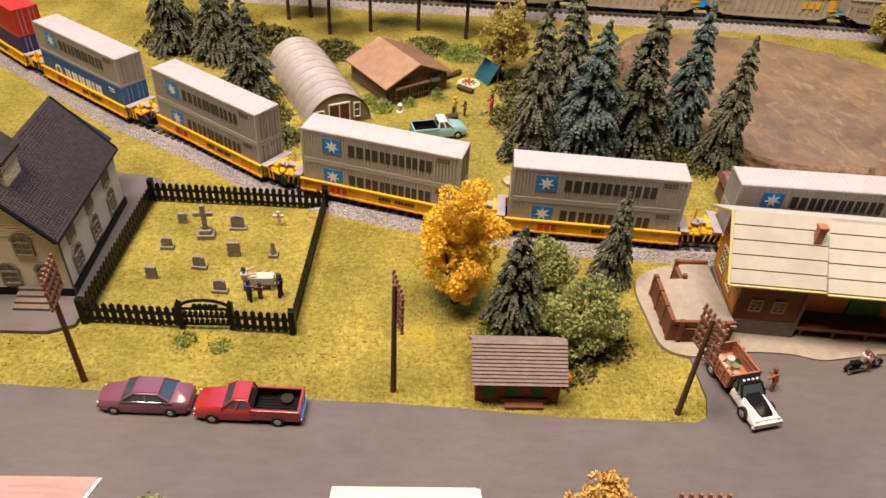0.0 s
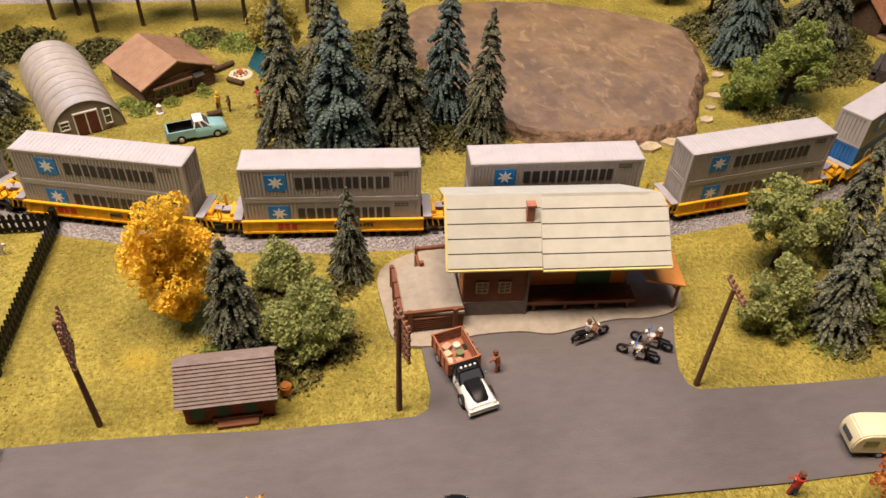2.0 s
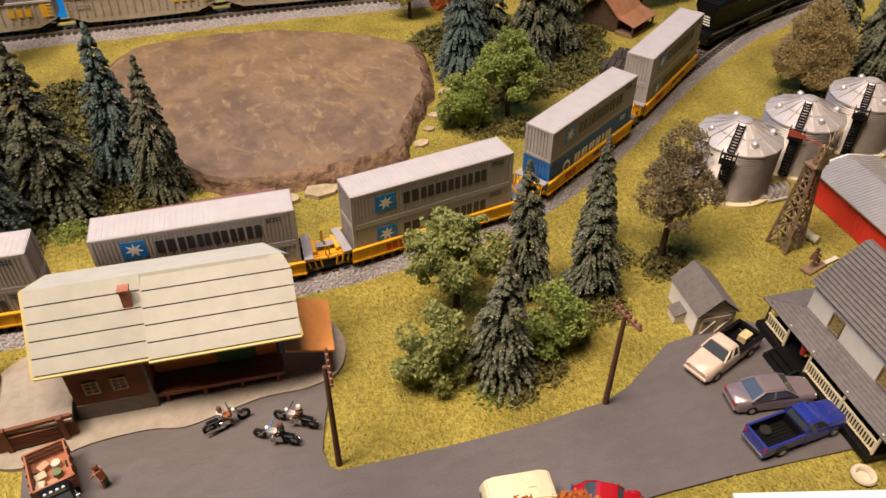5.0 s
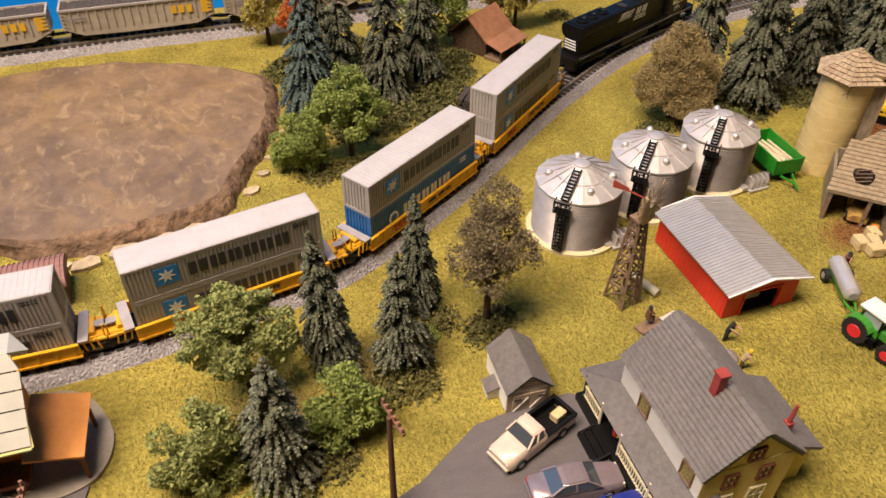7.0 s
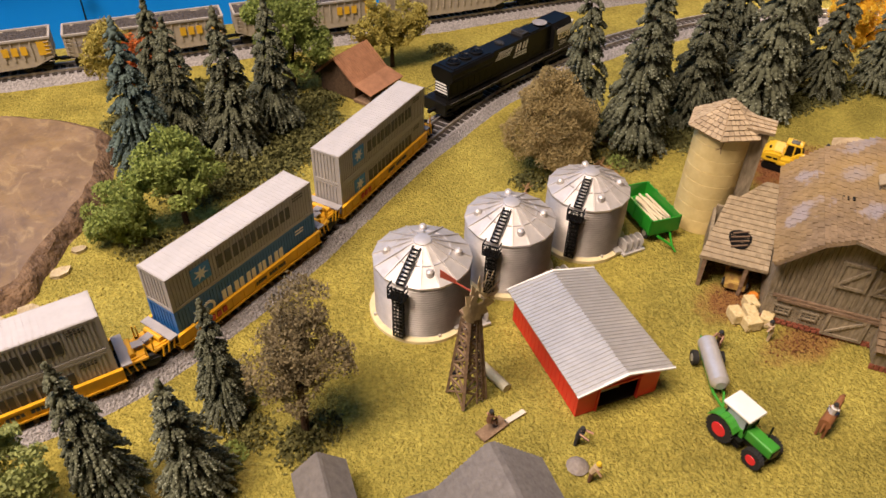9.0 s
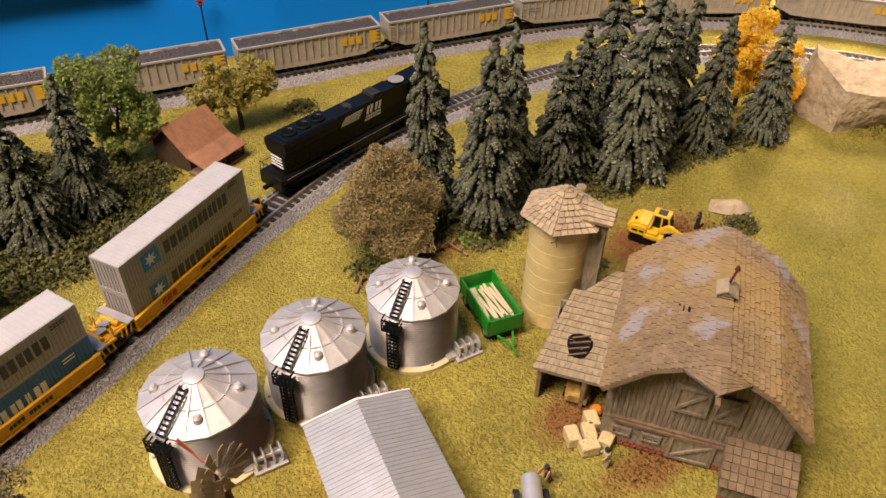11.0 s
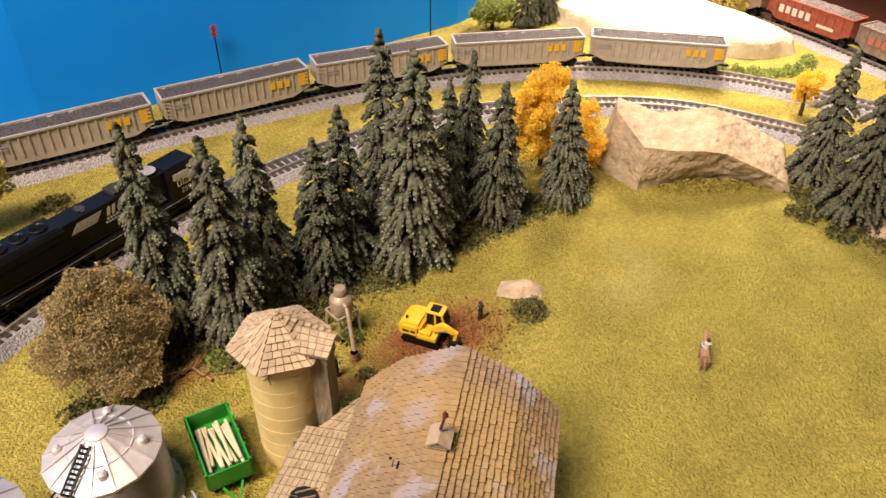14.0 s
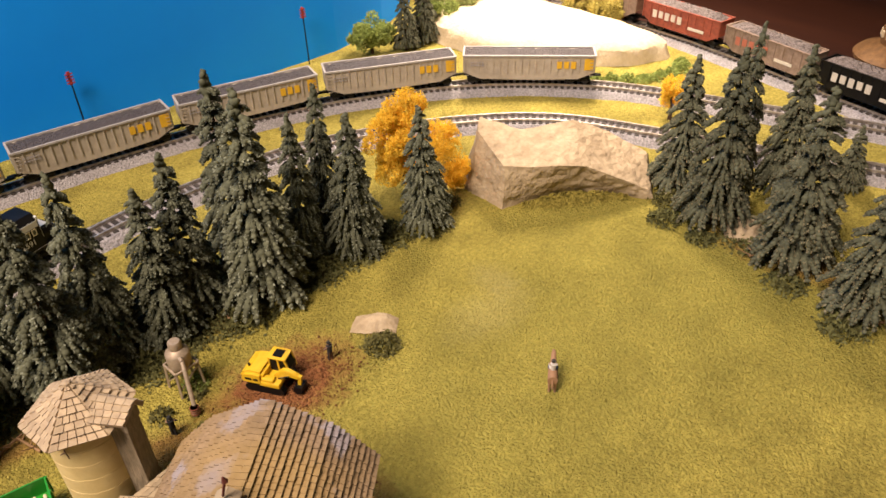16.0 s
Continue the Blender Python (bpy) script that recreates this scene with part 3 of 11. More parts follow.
boulder()
hull_rock("rock", [(80.4, 24.4, 0), (78.8, 23.1, 0), (79.2, 21.4, 0), (80.8, 21.9, 0), (81.2, 23.5, 0), (79.1, 22.9, 0.3), (79.5, 21.8, 0.3), (80.6, 22.4, 0.75), (80.3, 23.8, 0.75)],
          M_ROCK, cuts=2, rough=0.08, label="flat brown rock leaning among the spruces", category="rock")
hull_rock("rock", [(59.9, 30.9, 0), (60.3, 30.3, 0), (61.4, 29.4, 0), (62.2, 30.1, 0), (61.7, 31.1, 0), (60.8, 31.6, 0), (60.5, 30.8, 0.3), (61.3, 30.1, 0.36), (61.6, 30.7, 0.3)],
          M_ROCK, cuts=2, rough=0.08, label="flat tan rock lying on the turf", category="rock")
for k, (x, y, s) in enumerate([(10.9, 35.0, 0.7), (12.2, 34.7, 0.75), (14.0, 34.9, 0.9), (15.6, 35.1, 0.75), (17.2, 35.3, 0.8), (18.6, 35.5, 0.5), (20.0, 37.5, 0.5),
                               (20.9, 38.8, 0.42), (21.8, 40.1, 0.5), (23.2, 42.6, 0.5), (-3.4, 34.2, 1.5), (-4.6, 34.7, 0.7)]):
    random.seed(k)
    ring = [(s * random.uniform(0.75, 1.15) * math.cos(a), s * random.uniform(0.5, 0.75) * math.sin(a)) for a in (0.2, 1.2, 2.3, 3.4, 4.4, 5.4)]
    solo("flat_stone", prism(B(), ring, -0.1, 0.08 + 0.12 * s), M_STONE, x, y, 0, random.uniform(-30, 30), label="flat tan stone laid at the mud's edge", category="stone", group="stones along the pond")

# ---- trees ----


def spruce_meshes(seed, mat_crown):
    """A spruce 8 high: trunk, and a crown of thick drooping fronds in whorls, each a row of soft lumps with short needles on it."""
    rng = np.random.default_rng(seed)
    H, R, Z0 = 8.0, 1.88, 1.3
    cs, rs, ds = [], [], []
    nc, nr, nd_ = [], [], []

    def finger(p0, out, L, lift, droop, r):
        steps = max(4, int(L / 0.12))
        for j in range(steps):
            t = (j + 0.6) / steps
            p = p0 + out * L * t * (1 - 0.12 * t) + np.array([0, 0, (lift - droop * t) * L * t])
            w = r * (0.85 + 0.25 * math.sin(math.pi * min(1.0, t * 1.1))) * (1.0 if t < 0.88 else 0.75)
            along = out + np.array([0, 0, lift - 2 * droop * t])
            along /= np.linalg.norm(along)
            cs.append(p + rng.normal(0, 0.06, 3) * w)
            ds.append(along + rng.normal(0, 0.12, 3))
            rs.append(w * rng.uniform(0.85, 1.05))
            for q in range(5):
                d = rng.normal(size=3)
                d /= np.linalg.norm(d)
                nc.append(p + d * w * rng.uniform(0.8, 1.05))
                nd_.append(along * 1.1 + d * 0.6)
                nr.append(r * rng.uniform(0.35, 0.6))

    z = Z0
    while z < H - 0.35:
        f = (z - Z0) / (H - Z0)
        reach = (R - 0.12) * (1 - f) ** 0.85 + 0.24
        n = int(round(5.0 + 4.5 * (1 - f)))
        a0 = rng.uniform(0, 6.28)
        for k in range(n):
            a = a0 + 6.283 * k / n + rng.uniform(-0.2, 0.2)
            L = reach * rng.uniform(0.72, 1.16)
            lift = rng.uniform(-0.02, 0.14)
            droop = rng.uniform(0.45, 0.72) * (1 - 0.35 * f)
            out = np.array([math.cos(a), math.sin(a), 0.0])
            base = np.array([0, 0, z + rng.uniform(-0.14, 0.14)])
            r = 0.098 + 0.045 * (1 - f)
            finger(base, out, L, lift, droop, r)
            if L > 0.5:
                for sg, at, ln in ((-1, 0.3, 0.62), (1, 0.36, 0.56)):
                    b = a + sg * rng.uniform(0.3, 0.55)
                    start = base + out * L * at + np.array([0, 0, (lift - droop * at) * L * at])
                    finger(start, np.array([math.cos(b), math.sin(b), -0.12 - 0.5 * at]), L * ln * rng.uniform(0.85, 1.1), 0.0, droop * 0.9, r * 0.9)
        z += 0.7 - 0.34 * f
    for k in range(14):
        cs.append((rng.normal(0, 0.04), rng.normal(0, 0.04), H - 0.75 + k * 0.058))
        ds.append((rng.normal(), rng.normal(), 1.5))
        rs.append(0.21 - 0.008 * k)
    v, f = clumps(ICO, cs, rs, ds, 1.2, seed, 0.3)
    v2, f2 = clumps(LEAF, nc, nr, nd_, 1.0, seed + 50, 0.4)
    v, f = np.concatenate([v, v2]), np.concatenate([f, f2 + len(v)])
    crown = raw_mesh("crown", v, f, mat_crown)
    # second slot: lumps in the darker core colour that carries the crown's inner shade
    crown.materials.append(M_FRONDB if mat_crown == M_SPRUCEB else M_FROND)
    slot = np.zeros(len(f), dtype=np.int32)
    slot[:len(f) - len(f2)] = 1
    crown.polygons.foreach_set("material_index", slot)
    tb = B()
    rod(tb, (0, 0, -0.1), (0, 0, H * 0.55), 0.18, 0.09, 8)
    rod(tb, (0, 0, H * 0.55), (0, 0, H - 0.2), 0.09, 0.02, 6)
    for k in range(5):
        a = k * 1.3
        rod(tb, (0, 0, 0.02), (0.35 * math.cos(a), 0.35 * math.sin(a), -0.08), 0.07, 0.03, 5)
    return crown, tb


def spruce_kind(seed, crown_mat, spots, label, group):
    """The first spot takes the tree itself, the others copies of it."""
    crown, tb = spruce_meshes(seed, crown_mat)
    root = thing("spruce_tree", label=label, category="tree", group=group)
    part("trunk", tb, M_BARK, root, smooth=True)
    link("crown", crown, root)
    rnd = random.Random(seed)
    for k, (x, y, h, *rest) in enumerate(spots):
        w = rest[0] if rest else (h / 8) ** 0.75
        m = pose(x * K, y * K, 0, rnd.uniform(-2.5, 2.5), rnd.uniform(-2.5, 2.5), rnd.uniform(0, 360)) @ Matrix.Diagonal((w, w, h / 8, 1))
        if k:
            copy_thing(root, m)
    x, y, h, *rest = spots[0]
    w = rest[0] if rest else (h / 8) ** 0.75
    root.matrix_basis = pose(x * K, y * K, 0, 0, 0, seed * 40) @ Matrix.Diagonal((w, w, h / 8, 1))


GREEN = "dark grey-green model spruce with drooping branches"
BLUE = "blue-green model spruce with drooping branches"
spruce_kind(1, M_SPRUCE, [(-3.5, 37.1, 8.6, 0.95), (2.1, 37.7, 8.6, 1.2), (6.7, 37.2, 7.3, 0.8), (-19.2, 42.8, 6.4, 0.95), (-22.6, 48.5, 7), (-25.5, 49.5, 7.5), (-1.0, 41.5, 8.4)], GREEN, "spruces round the pond")
spruce_kind(2, M_SPRUCEB, [(-0.8, 36.1, 8.2, 1.22), (4.9, 39.4, 8.2, 0.95), (24.9, 44.0, 8.2)], BLUE, "blue spruces round the pond")
spruce_kind(3, M_SPRUCE, [(-5.7, 23.9, 5.2, 0.75), (-1.2, 27.1, 4.7, 0.55), (20.7, 25.3, 6.3, 0.7), (23.3, 24.3, 5.6, 0.72), (24.9, 26.9, 5.6, 0.6), (17.7, 21.3, 5.4, 0.8)], GREEN, "spruces by the depot")
spruce_kind(4, M_SPRUCE, [(27.2, 45.4, 7.4), (32.1, 45.6, 7.7), (29.7, 44.3, 8.0), (47.2, 37.9, 10.0, 1.0), (49.4, 35.7, 9.9, 1.2), (51.6, 37.6, 9.2, 1.0), (26.5, 48.0, 7.5)], GREEN, "spruces behind the farm")
spruce_kind(5, M_SPRUCE, [(54.1, 36.7, 7.6, 1.05), (55.7, 37.6, 8.4, 1.05), (59.2, 39.0, 10.3, 1.2), (58.6, 35.9, 10.6, 1.4), (61.8, 37.4, 8.0, 0.85), (64.1, 38.6, 8.6, 0.8), (64.0, 36.1, 7.8, 1.0),
                          (68.3, 35.1, 7.0, 0.95)], GREEN, "spruces behind the farm")
spruce_kind(6, M_SPRUCEO, [(81.4, 27.9, 8.0, 1.05), (79.6, 24.5, 9.6, 1.2), (85.0, 23.4, 8.8, 1.0), (79.5, 19.9, 9.3, 1.3), (78.0, 15.6, 8.2, 1.2), (82.6, 25.2, 10.0, 0.8), (88.2, 21.0, 4.0, 0.6), (84.2, 56.0, 5.6, 0.75),
                          (86.4, 56.4, 6.2, 0.8)], "model spruce with drooping branches, lamplight painted in as olive-brown", "spruces at the end of the meadow")


def limb(bm, p0, p1, r0, r1, rng, bend=0.15):
    a, c = Vector(p0), Vector(p1)
    b = (a + c) / 2 + Vector(rng.normal(0, bend, 3))
    rod(bm, a, b, r0, (r0 + r1) / 2, 6)
    rod(bm, b, c, (r0 + r1) / 2, r1, 6)


def broadleaf(name, x, y, h, lobes, crown_mat, label, seed=0, clump=0.17, density=1.0, trunk=0.16, clear=0.25, group="", bushy=False, fuzzy=False):
    """lobes: masses of the crown, (dx, dy, z, rx, rz). Limbs run to each lobe; the crown is many small clumps with gaps,
    gathered in tufts, or spread evenly on a fuzzy one."""
    rng = np.random.default_rng(seed)
    clump *= 0.6
    root = thing(name, x, y, label=label, category="bush" if bushy else "tree", group=group)
    tb = B()
    fork = (0, 0, h * clear)
    rod(tb, (0, 0, -0.1), fork, trunk, trunk * 0.75, 8)
    for dx, dy, z, rx, rz in lobes:
        limb(tb, fork, (dx * 0.8, dy * 0.8, z - rz * 0.2), trunk * 0.6, trunk * 0.15, rng)
    part("trunk", tb, M_BARK, root, smooth=True)
    cs, rs = [], []
    for dx, dy, z, rx, rz in lobes:
        if not fuzzy:
            rx, rz = rx * 1.12, rz * 1.12
        n = int(density * 6.1 * (rx * rx * 2 + rz * rz) / (clump * clump))
        tufts = rng.normal(size=(15, 3))
        tufts *= (rng.uniform(0.55, 0.85, 15) / np.linalg.norm(tufts, axis=1))[:, None]
        for k in range(n):
            d = rng.normal(size=3)
            d /= np.linalg.norm(d)
            r = rng.uniform(0.25, 1.0) ** 0.4
            if fuzzy:
                q = np.array([d[0] * rx, d[1] * rx, d[2] * rz]) * r
            else:
                q = tufts[rng.integers(len(tufts))] * (rx, rx, rz) + d * r * 0.42 * (rx + rz) / 2
            gap = noise.noise(Vector((dx + q[0], dy + q[1], z + q[2])) * (1.3 / max(rx, 0.6)) + Vector((seed, seed, 0)))
            if gap < (-0.45 if bushy else -0.22) and r > 0.5:
                continue
            q *= 1 + (0.4 if fuzzy else 0.15) * noise.noise(Vector(q) * 1.7 + Vector((dx, dy, seed)))
            cs.append((dx + q[0], dy + q[1], max(0.1, z + q[2])))
            rs.append(clump * rng.uniform(0.6, 1.25))
    v, f = clumps(LEAF, cs, rs, None, 1.0, seed, 0.4)
    link("crown", raw_mesh("crown", v, f, crown_mat), root)
    return root


broadleaf("maple_tree", -7.9, 25.6, 6.3, [(0, 0, 4.9, 0.9, 1.2), (-0.75, -0.1, 3.3, 1.0, 1.1), (0.8, 0.2, 3.4, 1.0, 1.1), (0.1, -0.5, 2.2, 1.0, 0.9), (-0.9, 0.3, 1.9, 0.7, 0.7), (0.2, 0.4, 3.0, 1.1, 1.2), (0.2, -0.6, 1.2, 0.6, 0.5)],
          M_YELLOW, "autumn maple with bright golden-yellow foliage", 11, 0.11, clear=0.12)
broadleaf("round_bush", -3.2, 23.4, 3.6, [(0, 0, 1.9, 1.15, 0.95), (-0.7, 0.3, 1.2, 0.8, 0.75), (0.9, -0.1, 1.3, 0.85, 0.75), (0.1, -0.4, 0.9, 0.9, 0.7)], M_LEAF, "rounded grey-green bush behind a small shack", 12, 0.13, bushy=True)
broadleaf("round_bush", -4.0, 27.0, 2.4, [(0, 0, 1.4, 0.8, 0.7), (0.5, -0.4, 0.9, 0.8, 0.7), (-0.5, -0.2, 0.9, 0.7, 0.6)], M_LEAF, "low grey-green bush beside the track", 13, 0.13, bushy=True)
broadleaf("oak_tree", 17.5, 25.2, 4.2, [(-0.9, 0.1, 3.2, 1.1, 0.75), (0.9, 0.2, 3.0, 1.2, 0.8), (0, -0.6, 2.7, 1.2, 0.7), (-0.2, 0.7, 3.3, 1.1, 0.7), (1.3, -0.3, 2.3, 0.6, 0.5), (-1.5, -0.2, 2.5, 0.6, 0.5)], M_LEAF, "spreading broadleaf tree with pale green foliage", 14, 0.13, clear=0.4)
broadleaf("round_bush", 15.2, 22.0, 3.6, [(0, 0, 2.0, 1.1, 1.1), (0.5, -0.4, 1.1, 1.0, 0.9), (-0.6, -0.1, 1.1, 0.8, 0.8)], M_LEAF, "rounded grey-green bush among spruces", 15, 0.13, bushy=True)
broadleaf("round_bush", 20.2, 21.9, 2.9, [(0, 0, 1.7, 1.1, 0.95), (0.7, 0, 1.1, 0.8, 0.8), (-0.6, -0.2, 1.0, 0.9, 0.8)], M_LEAFD, "rounded green bush among spruces", 16, 0.13, bushy=True)
broadleaf("oak_tree", 27.1, 25.0, 6.5, [(0.6, 0.8, 5.2, 1.0, 1.0), (0.2, 0.2, 4.3, 1.2, 1.0), (-0.9, -0.1, 3.5, 1.0, 0.8), (0.9, -0.3, 3.5, 1.1, 0.9), (0, 0.7, 3.7, 1.1, 0.9), (-0.4, -0.7, 3.0, 0.8, 0.6)], M_OLIVED, "tall tree with thin brownish-olive foliage", 17, 0.1, density=0.65, clear=0.35, fuzzy=True)
broadleaf("round_bush", 22.9, 38.6, 3.4, [(0, 0, 2.0, 1.2, 1.1), (-0.5, 0.1, 1.1, 1.0, 0.8), (0.6, -0.2, 1.0, 0.9, 0.8)], M_LEAFD, "dark green bush beside the drained pond", 18, 0.14, bushy=True)
broadleaf("oak_tree", 25.7, 38.9, 5.0, [(0, 0, 3.8, 1.3, 1.0), (-1.0, 0.1, 2.8, 1.1, 0.9), (1.1, 0.2, 3.0, 1.1, 0.9), (0.1, -0.7, 2.4, 1.1, 0.8), (0.3, 0.8, 3.3, 1.1, 0.9)], M_LEAFD, "spreading green broadleaf tree behind the track", 19, 0.14, clear=0.3)
broadleaf("willow_bush", 44.0, 35.9, 6.2, [(0, 0, 3.1, 1.7, 1.6), (-1.3, 0.2, 2.3, 1.3, 1.3), (1.4, 0.0, 2.5, 1.25, 1.3), (0.2, -0.9, 1.6, 1.5, 1.1), (0.6, 0.5, 4.4, 1.0, 0.9), (-0.8, 0.2, 4.1, 1.0, 0.9), (-0.2, 0.3, 5.0, 0.7, 0.6), (1.3, 0.6, 3.6, 0.8, 0.8)], M_OLIVE, "large rounded bush with fine dry olive foliage", 20, 0.085, density=0.85, clear=0.15, bushy=True, fuzzy=True)
broadleaf("oak_tree", 41.2, 50.2, 4.8, [(-1.0, 0, 4.0, 0.75, 0.7), (-1.9, 0, 2.7, 0.75, 0.7), (1.3, 0.1, 3.2, 1.0, 0.8), (1.8, 0, 2.5, 0.75, 0.65), (-0.3, 0.2, 2.9, 1.1, 0.9), (-1.1, -0.2, 1.9, 0.9, 0.7), (0.4, -0.3, 2.3, 0.9, 0.7)], M_LIME, "tree with yellow-green foliage behind a cabin", 21, 0.13, clear=0.35)
broadleaf("oak_tree", 34.4, 49.6, 6.8, [(-1.1, 0, 5.0, 1.2, 1.2), (1.0, 0, 5.2, 1.2, 1.3), (0, 0.2, 3.8, 1.7, 1.4), (-1.2, -0.2, 3.0, 1.1, 1.0), (1.2, -0.4, 2.9, 1.2, 1.1), (0.1, -0.7, 2.2, 1.1, 0.8)], M_LEAFD, "full green tree beside a brown cabin", 22, 0.14, clear=0.2)
broadleaf("maple_tree", 69.8, 38.6, 6.6, [(-1.1, 0.2, 4.0, 1.2, 1.2), (0.5, 0.4, 4.9, 1.1, 1.1), (-0.4, 0, 2.8, 1.2, 1.0), (1.6, -1.3, 3.2, 1.1, 1.2), (2.0, -1.7, 1.7, 0.95, 1.0), (0.3, 0.6, 3.2, 1.3, 1.3), (-0.9, -0.3, 1.7, 1.0, 0.9), (0.6, -0.5, 1.8, 1.0, 0.9), (2.1, -1.9, 0.8, 0.7, 0.6)], M_YELLOW, "autumn tree with orange-gold foliage by the boulder", 23, 0.115, clear=0.15)
broadleaf("maple_tree", 26.5, 51.0, 5.4, [(0, 0, 3.8, 1.0, 1.2), (-0.6, 0.1, 2.6, 0.9, 0.9), (0.6, 0, 2.6, 0.9, 0.9)], M_RUST, "autumn tree with red-orange foliage", 24, 0.14)
broadleaf("oak_tree", 24.6, 54.0, 4.4, [(0, 0, 3.0, 1.2, 1.1), (-0.7, 0, 2.0, 0.9, 0.8), (0.8, 0.1, 2.2, 0.9, 0.9)], M_LIME, "olive-yellow tree by the back track", 25, 0.14)
broadleaf("oak_tree", -4.1, 47.6, 5.0, [(0, 0, 3.5, 1.2, 1.2), (-0.7, 0.1, 2.2, 1.0, 0.9), (0.8, 0, 2.3, 1.0, 1.0), (0, -0.5, 1.6, 0.9, 0.8)], M_LIME, "tree with tan-yellow foliage behind spruces", 26, 0.14, clear=0.15)
broadleaf("maple_tree", -17.5, 56.2, 5.6, [(0, 0, 4.0, 1.1, 1.1), (-0.7, 0, 2.8, 1.0, 0.9), (0.7, 0.1, 2.9, 1.0, 0.9)], M_RUST, "autumn tree with bright red foliage", 27, 0.15)
broadleaf("maple_tree", 88.6, 33.2, 3.4, [(0, 0, 2.3, 0.7, 0.8), (0.2, 0.2, 1.4, 0.7, 0.7)], M_YELLOW, "small autumn tree with orange foliage", 28, 0.14)

# ---- building tools ----


def lpose(ob, x=0, y=0, z=0, rx=0, ry=0, rz=0):
    ob.matrix_basis = pose(x * K, y * K, z * K, rx, ry, rz)
    return ob


def window(parent, x, y, z, rz, w, h, cols, rows, frame_mat, pane_mat, arch=False, bar=0.05, deep=0.06):
    """A framed window on a wall whose outside looks along local -y after the turn rz. x, y, z: the middle of its sill."""
    bm = B()
    for u in (-w / 2, w / 2 - bar):
        box(bm, u, u + bar, -deep, 0.02, 0, h)
    for v in (0, h - bar):
        box(bm, -w / 2 + bar, w / 2 - bar, -deep, 0.02, v, v + bar)
    if arch:
        for k in range(8):
            a0, a1 = math.pi * k / 8, math.pi * (k + 1) / 8
            beam(bm, (w / 2 * math.cos(a0), -deep / 2, h + w / 2 * math.sin(a0)), (w / 2 * math.cos(a1), -deep / 2, h + w / 2 * math.sin(a1)), bar * 1.2, deep)
        beam(bm, (0, -deep / 2, h), (0, -deep / 2, h + w / 2), bar * 0.5)
    ob = lpose(part("window", bm, frame_mat, parent), x, y, z, 0, 0, rz)
    for i in range(1, cols):
        u = -w / 2 + w * i / cols
        part("glazing_bar", bx(u - bar * 0.3, u + bar * 0.3, -deep * 0.8, 0.02, bar, h - bar), frame_mat, ob)
    for j in range(1, rows):
        v = h * j / rows
        part("glazing_bar", bx(-w / 2 + bar, w / 2 - bar, -deep * 0.75, 0.015, v - bar * 0.3, v + bar * 0.3), frame_mat, ob)
    pb = bx(-w / 2 + 0.01, w / 2 - 0.01, -0.015, 0.01, 0.01, h - 0.01)
    if arch:
        extrude_profile(pb, [(w / 2 * math.cos(a), h - 0.02 + w / 2 * math.sin(a)) for a in [math.pi * k / 10 for k in range(11)]], -0.014, 0.009)
    part("pane", pb, pane_mat, ob)
    return ob


def siding(bm, x0, x1, y, z0, z1, rise, out=0.03, flip=1):
    """Lapped boards along x on a wall whose face is at y; each tilts out at its foot."""
    z = z0
    while z < z1 - 0.001:
        t = min(z + rise, z1)
        extrude_profile(bm, [(y, z), (y - flip * out, z), (y - flip * 0.004, t), (y, t)], x0, x1, axis="x")
        z += rise
    return bm


def battens(bm, x0, x1, y, z0, z1, pitch, w=0.05, out=0.03, flip=1):
    n = int((x1 - x0) / pitch)
    for i in range(n + 1):
        u = x0 + (x1 - x0) * i / n
        ya, yb = sorted((y, y - flip * out))
        box(bm, u - w / 2, u + w / 2, ya, yb, z0, z1)


def course_roof(parent, name, a, b, c, d, courses, thick, material, label="", gap=0.02, rng_seed=0, cols=0, uneven=0.02, single=False, aligned=False):
    """A roof slope from eave a-b up to ridge d-c, laid in overlapping courses; with cols each course is split in pieces."""
    a, b, c, d = (Vector(v) for v in (a, b, c, d))
    n = (b - a).cross(d - a).normalized()
    if n.z < 0:
        n = -n
    rnd = random.Random(rng_seed)
    bm = B()
    for j in range(courses):
        t0, t1 = j / courses, min(1.0, (j + 1.25) / courses)
        l0, l1 = a.lerp(d, t0), a.lerp(d, t1)
        r0, r1 = b.lerp(c, t0), b.lerp(c, t1)
        k = max(1, cols)
        off = 0.5 / k if (cols and j % 2 and not aligned) else 0.0
        cuts = [0.0] + [min(1, max(0, (i + off) / k)) for i in range(0 if off else 1, k)] + [1.0]
        for u0, u1 in zip(cuts, cuts[1:]):
            if u1 - u0 < 0.002:
                continue
            up = n * (thick + (rnd.uniform(0, uneven) if cols else 0))
            p = [l0.lerp(r0, u0), l0.lerp(r0, u1), l1.lerp(r1, u1), l1.lerp(r1, u0)]
            if cols:
                w = (r0 - l0).normalized() * gap * 0.5
                p = [p[0] + w, p[1] - w, p[2] - w, p[3] + w]
            hi = [p[0] + up, p[1] + up, p[2] + n * 0.005, p[3] + n * 0.005]
            hv = [bm.verts.new(v) for v in hi]
            lv = [bm.verts.new(v - n * 0.004) for v in p]
            bm.faces.new(hv)
            for i in range(4):
                bm.faces.new((hv[i], lv[i], lv[(i + 1) % 4], hv[(i + 1) % 4]))
            if single:
                part(name, bm, material, parent)
                bm = B()
    if single:
        bm.free()
        return None
    ob = part(name, bm, material, parent, label)
    if cols:
        ob["kind"] = "stuff"
    return ob


